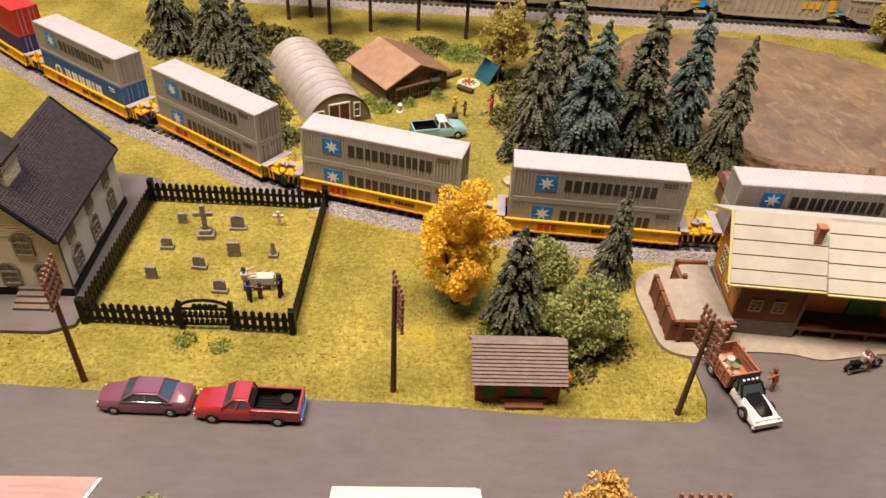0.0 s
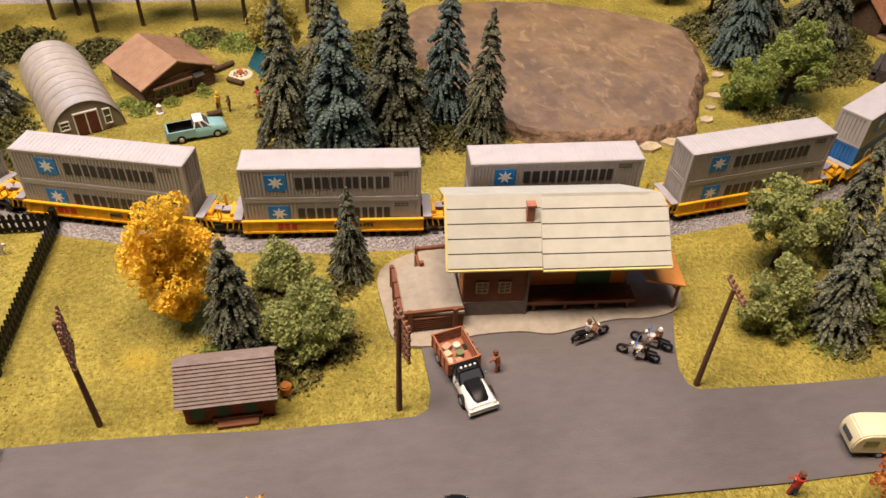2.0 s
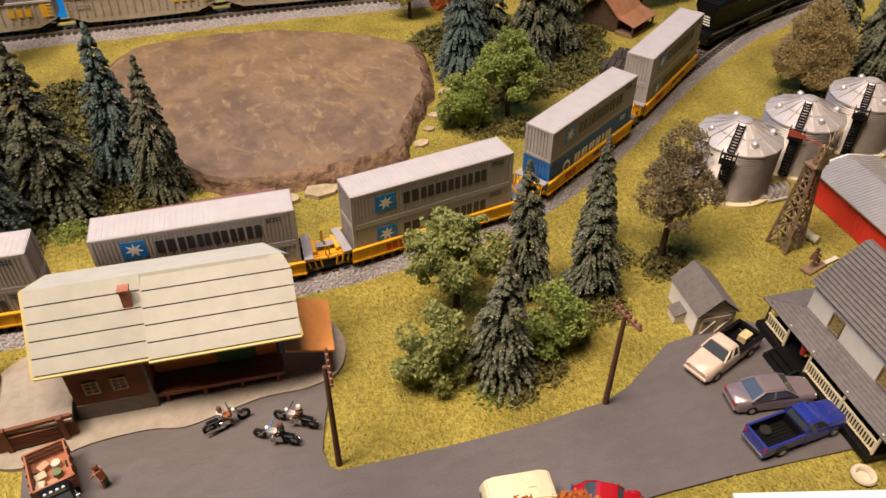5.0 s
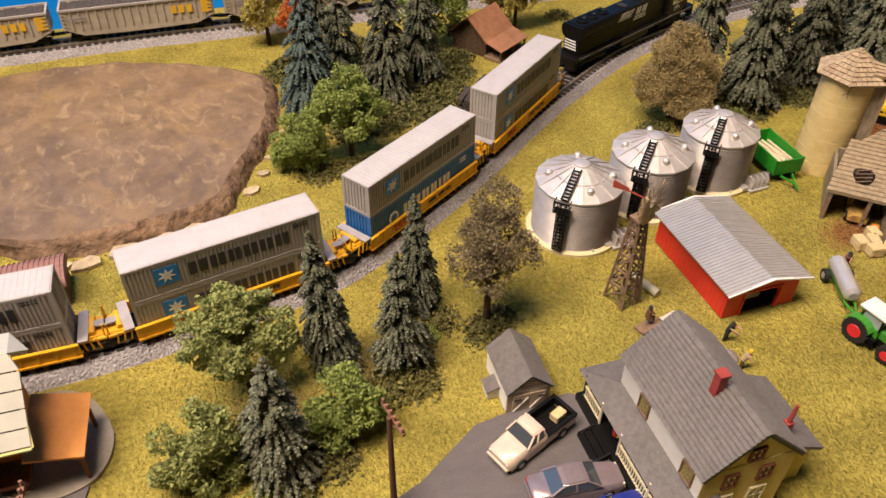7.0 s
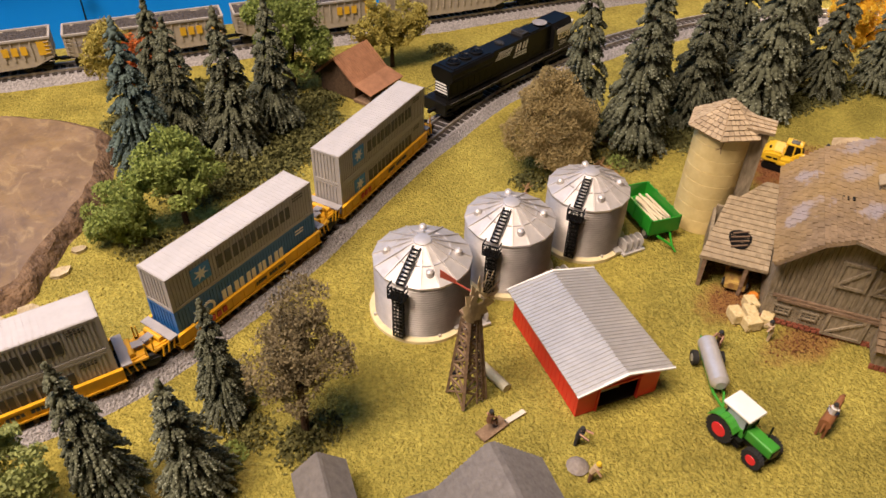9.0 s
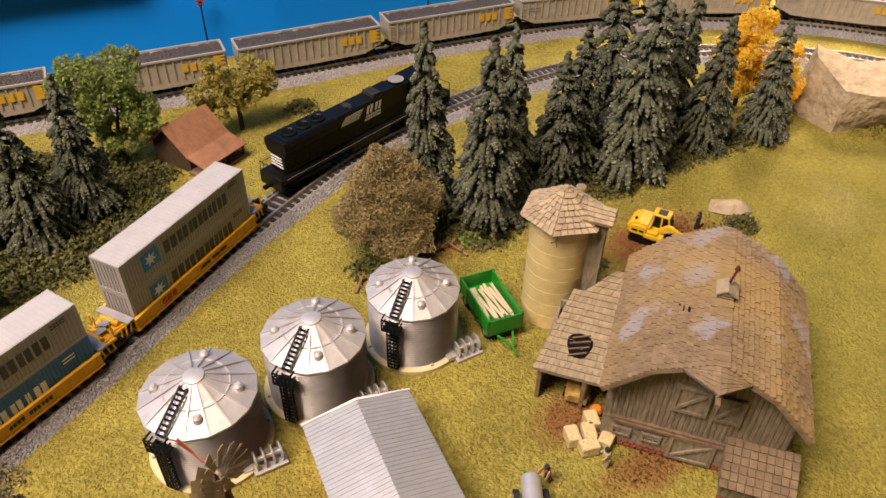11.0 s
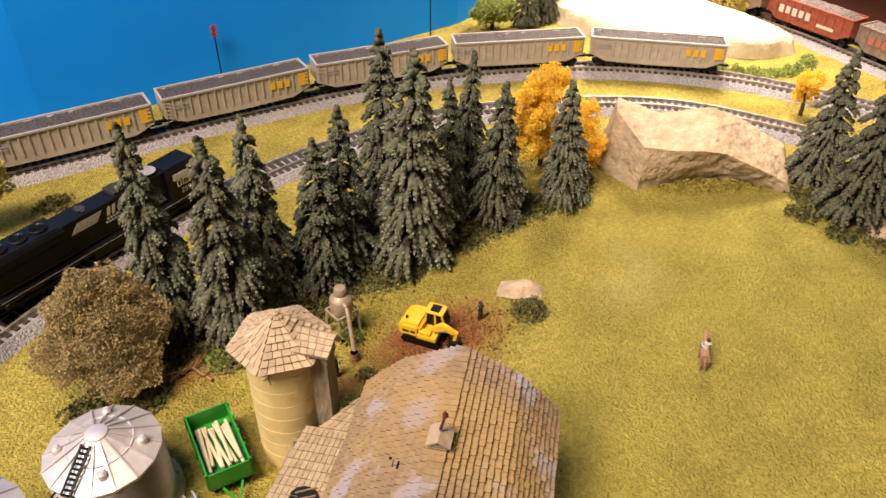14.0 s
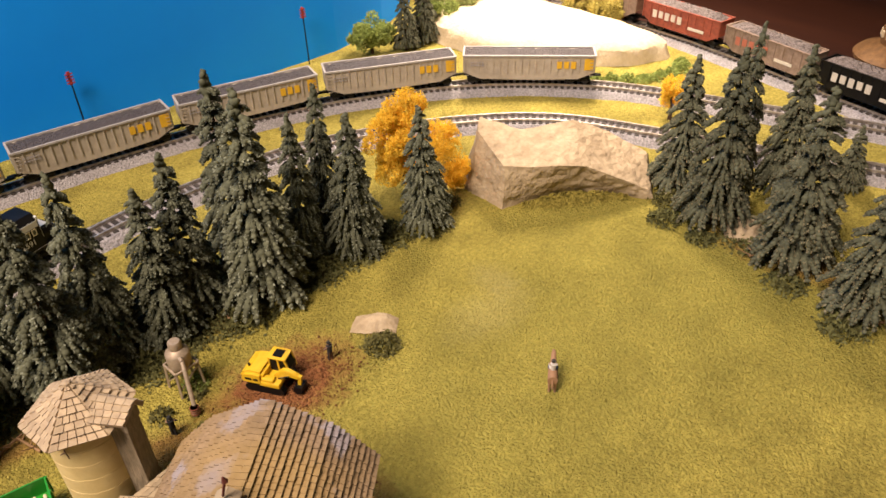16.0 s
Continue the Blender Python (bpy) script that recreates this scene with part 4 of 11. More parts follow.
def text_bars(parent, material, items, name="lettering"):
    """Plain bars in place of writing: (x0, x1, y0, y1, z0, z1) boxes, a part each for large names, else in one mesh."""
    if name in ("name_mark", "red_mark"):
        for it in items:
            part(name, bx(*it), material, parent)
        return None
    bm = B()
    for it in items:
        box(bm, *it)
    marks = part(name, bm, material, parent)
    if len(items) > 3:
        marks["kind"] = "stuff"
    return marks


M_DEPOTROOF = mat("depot_roof_grey", (0.485, 0.485, 0.425), (0.43, 0.43, 0.38), size=0.8, rough=0.75, big=0.08)
M_YTRIM = mat("yellow_trim", (0.58, 0.50, 0.22), (0.52, 0.45, 0.19), size=0.5, rough=0.6)
M_ORANGEW = mat("orange_wall", (0.56, 0.21, 0.045), (0.5, 0.18, 0.04), size=0.4, rough=0.65, bump=0.3)
M_BROWNW = mat("red_brown_wall", (0.19, 0.07, 0.035), (0.15, 0.055, 0.03), size=0.4, rough=0.7, bump=0.3)
M_GREEND = mat("green_door", (0.06, 0.13, 0.05), (0.05, 0.11, 0.04), size=0.4, rough=0.6)
M_BRICKR = mat("red_brick", (0.28, 0.09, 0.05), (0.2, 0.06, 0.035), size=0.15, rough=0.8, bump=0.4)
M_GREYBASE = mat("grey_plinth", (0.17, 0.14, 0.12), (0.13, 0.11, 0.1), size=0.3, rough=0.85)

M_TANTRIM = mat("tan_trim", (0.40, 0.25, 0.10), (0.34, 0.21, 0.085), size=0.3, rough=0.6)


def depot():
    root = thing("train_depot", label="small depot with pale grey roof and orange-brown walls", category="railway station")
    part("plinth", prism(B(), [(3.0, 23.9), (10.0, 23.9), (10.0, 26.9), (3.0, 26.9)], 0.1, 0.75), M_GREYBASE, root)
    body = B()
    box(body, 3.1, 9.9, 24.4, 26.8, 0.7, 3.0)
    part("wall", body, M_ORANGEW, root, "orange painted rear and side wall")
    bay = B()
    box(bay, 3.05, 5.6, 23.45, 24.45, 0.8, 2.95)
    part("wall", bay, M_BROWNW, root, "brown boarded bay wall")
    part("siding", siding(B(), 3.05, 5.6, 23.45, 0.85, 2.9, 0.17), M_BROWNW, root)["kind"] = "stuff"
    part("plinth", bx(3.0, 5.65, 23.38, 24.4, 0.1, 0.85), M_GREYBASE, root)
    side = B()
    for z in [1.0 + 0.16 * i for i in range(12)]:
        box(side, 3.0, 3.05, 23.5, 26.8, z, z + 0.13)
    part("siding", side, M_ORANGEW, root)
    for u in (3.75, 4.65):
        window(root, u, 23.42, 1.35, 0, 0.5, 0.62, 2, 3, M_TANTRIM, M_GLASS)
    window(root, 2.99, 24.6, 1.4, -90, 0.7, 1.1, 3, 4, M_YTRIM, M_GLASS)
    window(root, 2.99, 25.8, 1.4, -90, 0.7, 1.1, 3, 4, M_YTRIM, M_GLASS)
    window(root, 6.1, 24.38, 1.95, 0, 0.55, 0.5, 3, 2, M_TANTRIM, M_GLASS)
    part("door", bx(7.8, 9.2, 24.3, 24.39, 0.8, 2.5, 0.02), M_GREEND, root, "dark green sliding door")
    part("corner_board", bx(5.5, 5.62, 23.36, 23.46, 0.1, 2.9), M_GREYBASE, root)
    for i in range(9):
        part("plank", bx(5.66, 10.1, 23.42 + i * 0.1, 23.5 + i * 0.1, 0.55, 0.72), M_BROWNW, root)
    for u in (5.9, 7.2, 8.5, 9.8):
        part("post", bx(u, u + 0.12, 23.5, 23.62, 0.1, 0.56), M_BROWNW, root)
    sign = part("sign", bx(6.6, 7.35, 24.3, 24.38, 1.95, 2.2, 0.01), M_WHITE, root, "white station sign with dark marks")
    text_bars(sign, M_DKGREY, [(6.65, 6.85, 24.28, 24.3, 2.0, 2.15), (6.92, 7.3, 24.28, 24.3, 2.1, 2.16), (6.92, 7.3, 24.28, 24.3, 2.0, 2.05)])
    # roof: two sections with plain panels, the rear slope gentler, the right end cut back
    for x0, x1, y0, z0, lift, n in ((2.35, 6.0, 23.15, 2.85, 0.06, 5), (5.95, 10.95, 22.95, 2.98, 0.0, 5)):
        for j in range(n):
            t0, t1 = j / n, (j + 1) / n - 0.016
            ya, yb = y0 + (25.05 - y0) * t0, y0 + (25.05 - y0) * t1
            za, zb = z0 + (4.95 - z0) * t0 + lift, z0 + (4.95 - z0) * t1 + lift
            xe = x1 - (0.25 * (t1 if j == n - 1 else 0) if x1 > 10 else 0)
            part("roof_panel", slab(B(), [(x0, ya, za), (x1 - 0.0, ya, za), (xe, yb, zb), (x0, yb, zb)], 0.12), M_DEPOTROOF, root)
        part("under_roof", slab(B(), [(x0 + 0.03, y0 + 0.03, z0 + lift - 0.05), (x1 - 0.05, y0 + 0.03, z0 + lift - 0.05), (x1 - 0.3, 25.05, 4.88 + lift), (x0 + 0.03, 25.05, 4.88 + lift)], 0.08), M_GREYBASE, root)
        trim = B()
        beam(trim, (x0, y0 - 0.02, z0 + lift - 0.1), (x1, y0 - 0.02, z0 + lift - 0.1), 0.06, 0.13)
        part("eave_trim", trim, M_YTRIM, root)
    for p, q, w, hh in (((2.32, 23.15, 2.79), (2.32, 25.05, 4.9), 0.07, 0.12), ((2.32, 25.05, 4.9), (2.32, 27.5, 3.5), 0.07, 0.12), ((10.96, 22.95, 2.89), (10.71, 25.05, 4.82), 0.05, 0.1)):
        part("barge_board", beam(B(), p, q, w, hh), M_YTRIM, root)
    part("roof_panel", slab(B(), [(2.35, 27.5, 3.55), (10.0, 27.5, 3.55), (9.9, 25.02, 4.97), (2.35, 25.02, 4.97)], 0.12), M_DEPOTROOF, root, "rear roof slope")
    part("roof_panel", slab(B(), [(10.0, 27.5, 3.55), (10.95, 25.9, 4.1), (10.7, 25.05, 4.93), (9.9, 25.02, 4.97)], 0.12), M_DEPOTROOF, root, "clipped roof corner")
    for u in (3.05, 9.7):
        part("gable", extrude_profile(B(), [(23.5, 2.7), (26.9, 2.9), (26.9, 3.6), (25.05, 4.7)], u, u + 0.15, axis="x"), M_ORANGEW, root)
    M_CHIM = mat("chimney_brick", (0.40, 0.17, 0.11), (0.31, 0.12, 0.075), size=0.12, rough=0.8, bump=0.4)
    ch = part("chimney", bx(5.38, 5.68, 24.3, 24.6, 4.0, 4.93, 0.02), M_CHIM, root, "small red brick chimney")
    part("cap", bx(5.35, 5.71, 24.27, 24.63, 4.86, 4.95), M_CHIM, ch)
    root.matrix_basis = Matrix.Translation((6.5 * K, 23.4 * K, 0)) @ pose(0, 0, 0, 0, 0, -5.5) @ Matrix.Translation((-6.5 * K, -23.1 * K, 0))
    part("lean_roof", slab(B(), [(10.3, 23.3, 1.9), (12.0, 23.3, 1.5), (12.1, 25.9, 1.55), (10.3, 26.0, 2.0)], 0.09), mat("lean_orange", (0.55, 0.23, 0.055), (0.47, 0.19, 0.046), size=0.5, rough=0.7, bump=0.3), root, "orange lean-to roof")
    for x, y in ((11.8, 23.5), (11.9, 25.6)):
        pst = B()
        rod(pst, (x, y, 0.05), (x, y, 1.5), 0.07, 0.07, 6)
        beam(pst, (x - 0.4, y, 1.5), (x, y, 1.1), 0.06)
        part("post", pst, M_BROWNW, root)


depot()
SLAB = [(0.0, 24.6), (-0.1, 26.4), (0.3, 27.4), (1.6, 28.1), (3.0, 27.9), (9.5, 27.7), (11.6, 27.2), (12.5, 25.6), (12.6, 24.3), (12.0, 23.2), (10.8, 22.85), (9.2, 22.95), (7.6, 22.7), (6.4, 22.55),
        (5.2, 22.85), (3.4, 22.9), (1.8, 22.6), (0.7, 22.75), (0.15, 23.3)]
LS = Line(SLAB + [SLAB[0]], 0.3)
tagged(part("depot_apron", prism(B(), [tuple(p) for p in LS.p[:-1]], -0.1, 0.14), M_SLAB), "pale tan cement apron round the depot", "pavement", kind="structure")


def loading_dock():
    root = thing("loading_dock", z=0.14, label="raised loading dock with a pale deck, red-brown sides and ramps", category="dock")
    part("deck", prism(B(), [(0.55, 23.5), (3.0, 23.35), (3.0, 27.2), (1.7, 27.3), (1.7, 26.2), (0.5, 26.1)], 0.8, 0.92), M_SLAB, root, "pale grey-tan deck")
    side = B()
    box(side, 0.5, 3.0, 23.45, 23.58, 0, 0.8)
    box(side, 0.45, 0.6, 23.5, 26.1, 0, 0.8)
    box(side, 0.5, 1.7, 26.0, 26.15, 0, 0.8)
    box(side, 1.6, 1.75, 26.1, 27.25, 0, 0.8)
    box(side, 1.7, 3.0, 27.15, 27.3, 0, 0.8)
    part("side", side, M_BROWNW, root)
    lat = B()
    for i in range(6):
        box(lat, 0.85, 2.5, 23.38, 23.45, 0.1 + i * 0.11, 0.15 + i * 0.11)
    part("slats", lat, M_BROWNW, root)
    for x, y in ((0.4, 23.45), (0.4, 24.3), (0.4, 25.2), (0.4, 26.05), (0.78, 23.35), (2.55, 23.3), (1.6, 27.1), (1.65, 26.15)):
        part("post", bx(x, x + 0.18, y, y + 0.18, 0, 1.12, 0.02), M_BROWNW, root)
    curb = B()
    box(curb, 0.45, 0.62, 23.5, 26.15, 0.92, 1.05)
    box(curb, 0.5, 3.0, 23.42, 23.55, 0.92, 1.05)
    box(curb, 1.7, 3.0, 27.15, 27.3, 0.92, 1.05)
    part("curb", curb, M_BROWNW, root)
    stair = B()
    for i in range(4):
        box(stair, 0.7 + 0.0 * i, 1.6, 26.2 + i * 0.18, 26.36 + i * 0.18, 0, 0.75 - i * 0.18)
    part("stair", stair, M_SLAB, root)


loading_dock()
M_SHACKROOF = mat("shack_roof", (0.21, 0.165, 0.15), (0.155, 0.12, 0.11), size=0.25, rough=0.8, bump=0.3)
M_GREENSH = mat("green_shutter", (0.03, 0.10, 0.035), (0.025, 0.08, 0.03), size=0.3, rough=0.6)


def section_shack():
    root = thing("section_shack", label="tiny brick shack with a ribbed grey-brown roof and green shutters", category="shed")
    w = B()
    box(w, -7.35, -4.35, 20.35, 22.25, 0, 1.0)
    extrude_profile(w, [(20.35, 1.0), (22.25, 1.0), (21.3, 1.95)], -7.35, -7.22, axis="x")
    extrude_profile(w, [(20.35, 1.0), (22.25, 1.0), (21.3, 1.95)], -4.48, -4.35, axis="x")
    part("wall", w, M_BRICKR, root, "red-brown brick wall")
    part("brick_course", siding(B(), -7.37, -4.33, 20.35, 0.05, 0.98, 0.12), M_BRICKR, root)["kind"] = "stuff"
    course_roof(root, "roof", (-7.55, 20.12, 1.08), (-4.15, 20.12, 1.08), (-4.15, 21.3, 2.13), (-7.55, 21.3, 2.13), 12, 0.09, M_SHACKROOF, single=True)
    course_roof(root, "roof", (-4.15, 22.6, 0.93), (-7.55, 22.6, 0.93), (-7.55, 21.3, 2.13), (-4.15, 21.3, 2.13), 12, 0.09, M_SHACKROOF, "ribbed roof slope")
    for x in (-6.9, -6.05, -5.15):
        part("shutter", bx(x - 0.22, x + 0.22, 20.27, 20.36, 0.3, 0.85, 0.015), M_GREENSH, root, "dark green shutter")
    for x in (-7.4, -4.36):
        pl = B()
        extrude_profile(pl, [(20.9, 0.9), (21.7, 0.9), (21.3, 1.6)], x, x + 0.06, axis="x")
        box(pl, x, x + 0.06, 20.95, 21.6, 0.2, 0.85)
        part("end_panel", pl, M_GREENSH, root, "green end panel")
    part("step", bx(-6.3, -4.9, 19.95, 20.25, 0, 0.14, 0.02), M_BROWNW, root)
    part("step", bx(-6.45, -4.75, 20.2, 20.34, 0, 0.26, 0.02), M_BROWNW, root)


section_shack()
bar = B()
lathe(bar, [(0.17, 0), (0.21, 0.2), (0.21, 0.3), (0.17, 0.5)], 14)
for z in (0.1, 0.4):
    lathe(bar, [(0.205, z - 0.02), (0.215, z - 0.02), (0.215, z + 0.02), (0.205, z + 0.02)], 14)
solo("barrel", bar, M_ORANGEW, -3.95, 21.2, 0, label="small orange-brown barrel beside the shack", category="barrel", smooth=True)

M_CHROOF = mat("church_roof_shingle", (0.052, 0.038, 0.036), (0.032, 0.023, 0.022), size=0.2, rough=0.6, bump=0.3)
M_CHCREAM = mat("church_cream", (0.74, 0.68, 0.52), (0.68, 0.62, 0.46), size=0.5, rough=0.7)
M_CHWHITE = mat("church_white", (0.72, 0.70, 0.64), (0.66, 0.64, 0.58), size=0.5, rough=0.7)
M_SLATE = mat("blue_black_slate", (0.022, 0.026, 0.05), (0.014, 0.017, 0.034), size=0.2, rough=0.35)
M_TAUPE = mat("taupe_window_frame", (0.30, 0.26, 0.21), (0.24, 0.205, 0.165), size=0.2, rough=0.7)
M_LEAD = mat("leaded_pane", (0.22, 0.21, 0.18), (0.10, 0.1, 0.09), size=0.12, rough=0.3)


def church():
    root = thing("church", z=0.1, label="cream church with a steep dark brown shingled roof and arched windows", category="church")
    part("base", bx(-27.7, -23.2, 25.3, 31.9, 0, 0.35), M_BLACK, root, "black plinth")
    w = B()
    box(w, -27.6, -23.3, 25.4, 31.8, 0.35, 2.9)
    part("wall", w, M_CHWHITE, root, "white side wall")
    part("gable", extrude_profile(B(), [(-27.6, 2.9), (-23.3, 2.9), (-25.45, 5.15)], 25.38, 25.5, axis="y"), M_CHCREAM, root, "cream gable front")
    cb = siding(B(), -27.62, -23.28, 25.4, 0.35, 2.9, 0.12, 0.03)
    for k in range(18):
        z = 2.95 + k * 0.13
        half = (5.12 - z) * 0.93
        if half > 0.1:
            box(cb, -25.45 - half, -25.45 + half, 25.34, 25.38, z, z + 0.1)
    part("clapboard", cb, M_CHCREAM, root, "cream clapboards")["kind"] = "stuff"
    g2 = B()
    extrude_profile(g2, [(-27.6, 2.9), (-23.3, 2.9), (-25.45, 5.15)], 31.68, 31.8, axis="y")
    part("gable", g2, M_CHCREAM, root)
    for sg in (1, -1):
        xe = -25.45 + sg * 2.28
        course_roof(root, "roof", (xe, 25.15, 2.84), (xe, 32.05, 2.84), (-25.45, 32.05, 5.3), (-25.45, 25.15, 5.3), 26, 0.05, M_CHROOF, "dark brown shingled roof slope", cols=46, rng_seed=5, uneven=0.0)
        part("roof_deck", slab(B(), [(xe, 25.15, 2.83), (xe, 32.05, 2.83), (-25.45, 32.05, 5.29), (-25.45, 25.15, 5.29)], 0.1), M_BLACK, root)
        # dark verge and eave boards
        for p, q in (((xe, 25.13, 2.84), (-25.45, 25.13, 5.3)), ((xe, 32.07, 2.84), (-25.45, 32.07, 5.3)), ((xe + sg * 0.02, 25.15, 2.82), (xe + sg * 0.02, 32.05, 2.82))):
            part("verge_board", beam(B(), p, q, 0.1, 0.14), M_BLACK, root)
    for y in (26.5, 28.5, 30.5):
        window(root, -23.29, y, 0.5, 90, 0.78, 0.8, 2, 3, M_TAUPE, M_LEAD, arch=True, bar=0.09)
        window(root, -23.29, y, 1.95, 90, 0.7, 0.75, 2, 2, M_TAUPE, M_LEAD, bar=0.09)
    for x, z in ((-24.1, 0.55), (-25.5, 0.55), (-26.9, 0.55), (-24.6, 2.0), (-26.3, 2.0)):
        window(root, x, 25.36, z, 0, 0.75, 0.7, 2, 2, M_TAUPE, M_LEAD, arch=True, bar=0.09)
    cote = part("bell_cote", bx(-26.05, -24.85, 26.1, 27.3, 4.6, 5.75), M_CHCREAM, root, "cream clapboard bell cote")
    for k in range(10):
        part("clapboard", bx(-24.85, -24.81, 26.1, 27.3, 4.62 + k * 0.115, 4.71 + k * 0.115), M_CHCREAM, cote)
        part("clapboard", bx(-26.05, -24.85, 26.06, 26.1, 4.62 + k * 0.115, 4.71 + k * 0.115), M_CHCREAM, cote)
    rf = B()
    extrude_profile(rf, [(-26.25, 5.65), (-24.65, 5.65), (-24.65, 5.78), (-25.45, 6.5), (-26.25, 5.78)], 25.92, 27.48)
    part("cap_roof", rf, M_CHROOF, cote, "dark cap roof")
    pipe = B()
    rod(pipe, (-23.22, 25.35, 0), (-23.22, 25.35, 2.8), 0.04, 0.04, 6)
    part("downpipe", pipe, M_GREYBASE, root)
    st = B()
    for i in range(4):
        box(st, -25.3, -23.9, 24.4 + 0.25 * i, 25.35, 0.0 + 0.02, 0.12 * (i + 1))
    part("steps", st, M_GREYBASE, root, "grey stone steps")
    rear = part("rear_wing", bx(-26.9, -24.2, 31.8, 33.2, 0, 2.6), M_CHCREAM, root)
    rr = B()
    extrude_profile(rr, [(-27.2, 2.5), (-23.9, 2.5), (-25.45, 3.9)], 31.8, 33.5)
    part("wing_roof", rr, M_SLATE, rear, "dark blue-black wing roof")


church()
CHB = [(-29.5, 23.4), (-26, 23.3), (-23.6, 23.3), (-22.7, 23.7), (-22.6, 24.4), (-22.75, 25.0), (-22.6, 31.0), (-22.0, 32.9), (-22.2, 34.0), (-23.5, 34.4), (-29.5, 34.3)]
tagged(part("churchyard", prism(B(), CHB, -0.1, 0.1), M_ROAD), "dark grey paved base under the church", "pavement", kind="structure")


def picket_fence():
    root = thing("cemetery_fence", label="black wooden picket fence with an ornate gate round a cemetery", category="fence")
    corners = [(-22.4, 24.0), (-14.3, 23.6), (-13.9, 32.0), (-22.1, 32.3)]
    pk = B()
    box(pk, -0.095, 0.095, -0.035, 0.035, 0.04, 0.85)
    extrude_profile(pk, [(-0.095, 0.85), (0.095, 0.85), (0.09, 0.93), (0, 1.02), (-0.09, 0.93)], -0.035, 0.035)
    first = part("picket", pk, M_BLACK, root)
    first_used = False
    for i in range(4):
        (x0, y0), (x1, y1) = corners[i], corners[(i + 1) % 4]
        L = math.hypot(x1 - x0, y1 - y0)
        ang = math.degrees(math.atan2(y1 - y0, x1 - x0))
        n = int(L / 0.3)
        for k in range(n + 1):
            t = k / n
            if i == 0 and 0.47 < t < 0.71:
                continue
            x, y = x0 + (x1 - x0) * t, y0 + (y1 - y0) * t
            ob = first if not first_used else link("picket", first.data, root)
            first_used = True
            lpose(ob, x, y, 0, 0, 0, ang)
        for z in (0.2, 0.64):
            r = B()
            if i == 0:
                beam(r, (x0, y0, z), (x0 + (x1 - x0) * 0.47, y0 + (y1 - y0) * 0.47, z), 0.09, 0.12)
                beam(r, (x0 + (x1 - x0) * 0.71, y0 + (y1 - y0) * 0.71, z), (x1, y1, z), 0.09, 0.12)
            else:
                beam(r, (x0, y0, z), (x1, y1, z), 0.09, 0.12)
            part("rail", r, M_BLACK, root)
        part("post", bx(x0 - 0.13, x0 + 0.13, y0 - 0.13, y0 + 0.13, 0, 1.2, 0.02), M_BLACK, root)
    gx0, gx1, gy = -18.6, -16.65, 23.78
    g = B()
    for x in (gx0, gx1):
        box(g, x - 0.1, x + 0.1, gy - 0.1, gy + 0.1, 0, 1.3)
        rod(g, (x, gy, 1.3), (x, gy, 1.45), 0.1, 0.02, 8)
    for z in (0.15, 0.55, 0.95):
        box(g, gx0, gx1, gy - 0.04, gy + 0.04, z, z + 0.08)
    for k in range(9):
        x = gx0 + 0.2 + k * 0.2
        box(g, x - 0.03, x + 0.03, gy - 0.03, gy + 0.03, 0.15, 1.0)
        rod(g, (x, gy - 0.05, 0.75), (x, gy + 0.05, 0.75), 0.09, 0.09, 8)
        rod(g, (x, gy - 0.05, 0.35), (x, gy + 0.05, 0.35), 0.09, 0.09, 8)
        if 1 < k < 7:
            rod(g, (x, gy - 0.05, 1.12), (x, gy + 0.05, 1.12), 0.1, 0.1, 8)
    for k in range(8):
        a0, a1 = math.pi * k / 8, math.pi * (k + 1) / 8
        mx, w = (gx0 + gx1) / 2, (gx1 - gx0) / 2
        beam(g, (mx + w * math.cos(a0), gy, 1.02 + 0.42 * math.sin(a0)), (mx + w * math.cos(a1), gy, 1.02 + 0.42 * math.sin(a1)), 0.09)
    part("gate", g, M_BLACK, root, "ornate black gate with an arched top")


picket_fence()
M_GRAVE = mat("grave_stone", (0.27, 0.24, 0.22), (0.2, 0.17, 0.155), size=0.15, rough=0.85, bump=0.5)
M_GRAVEL = mat("grave_pale", (0.62, 0.58, 0.5), (0.5, 0.46, 0.4), size=0.15, rough=0.8)


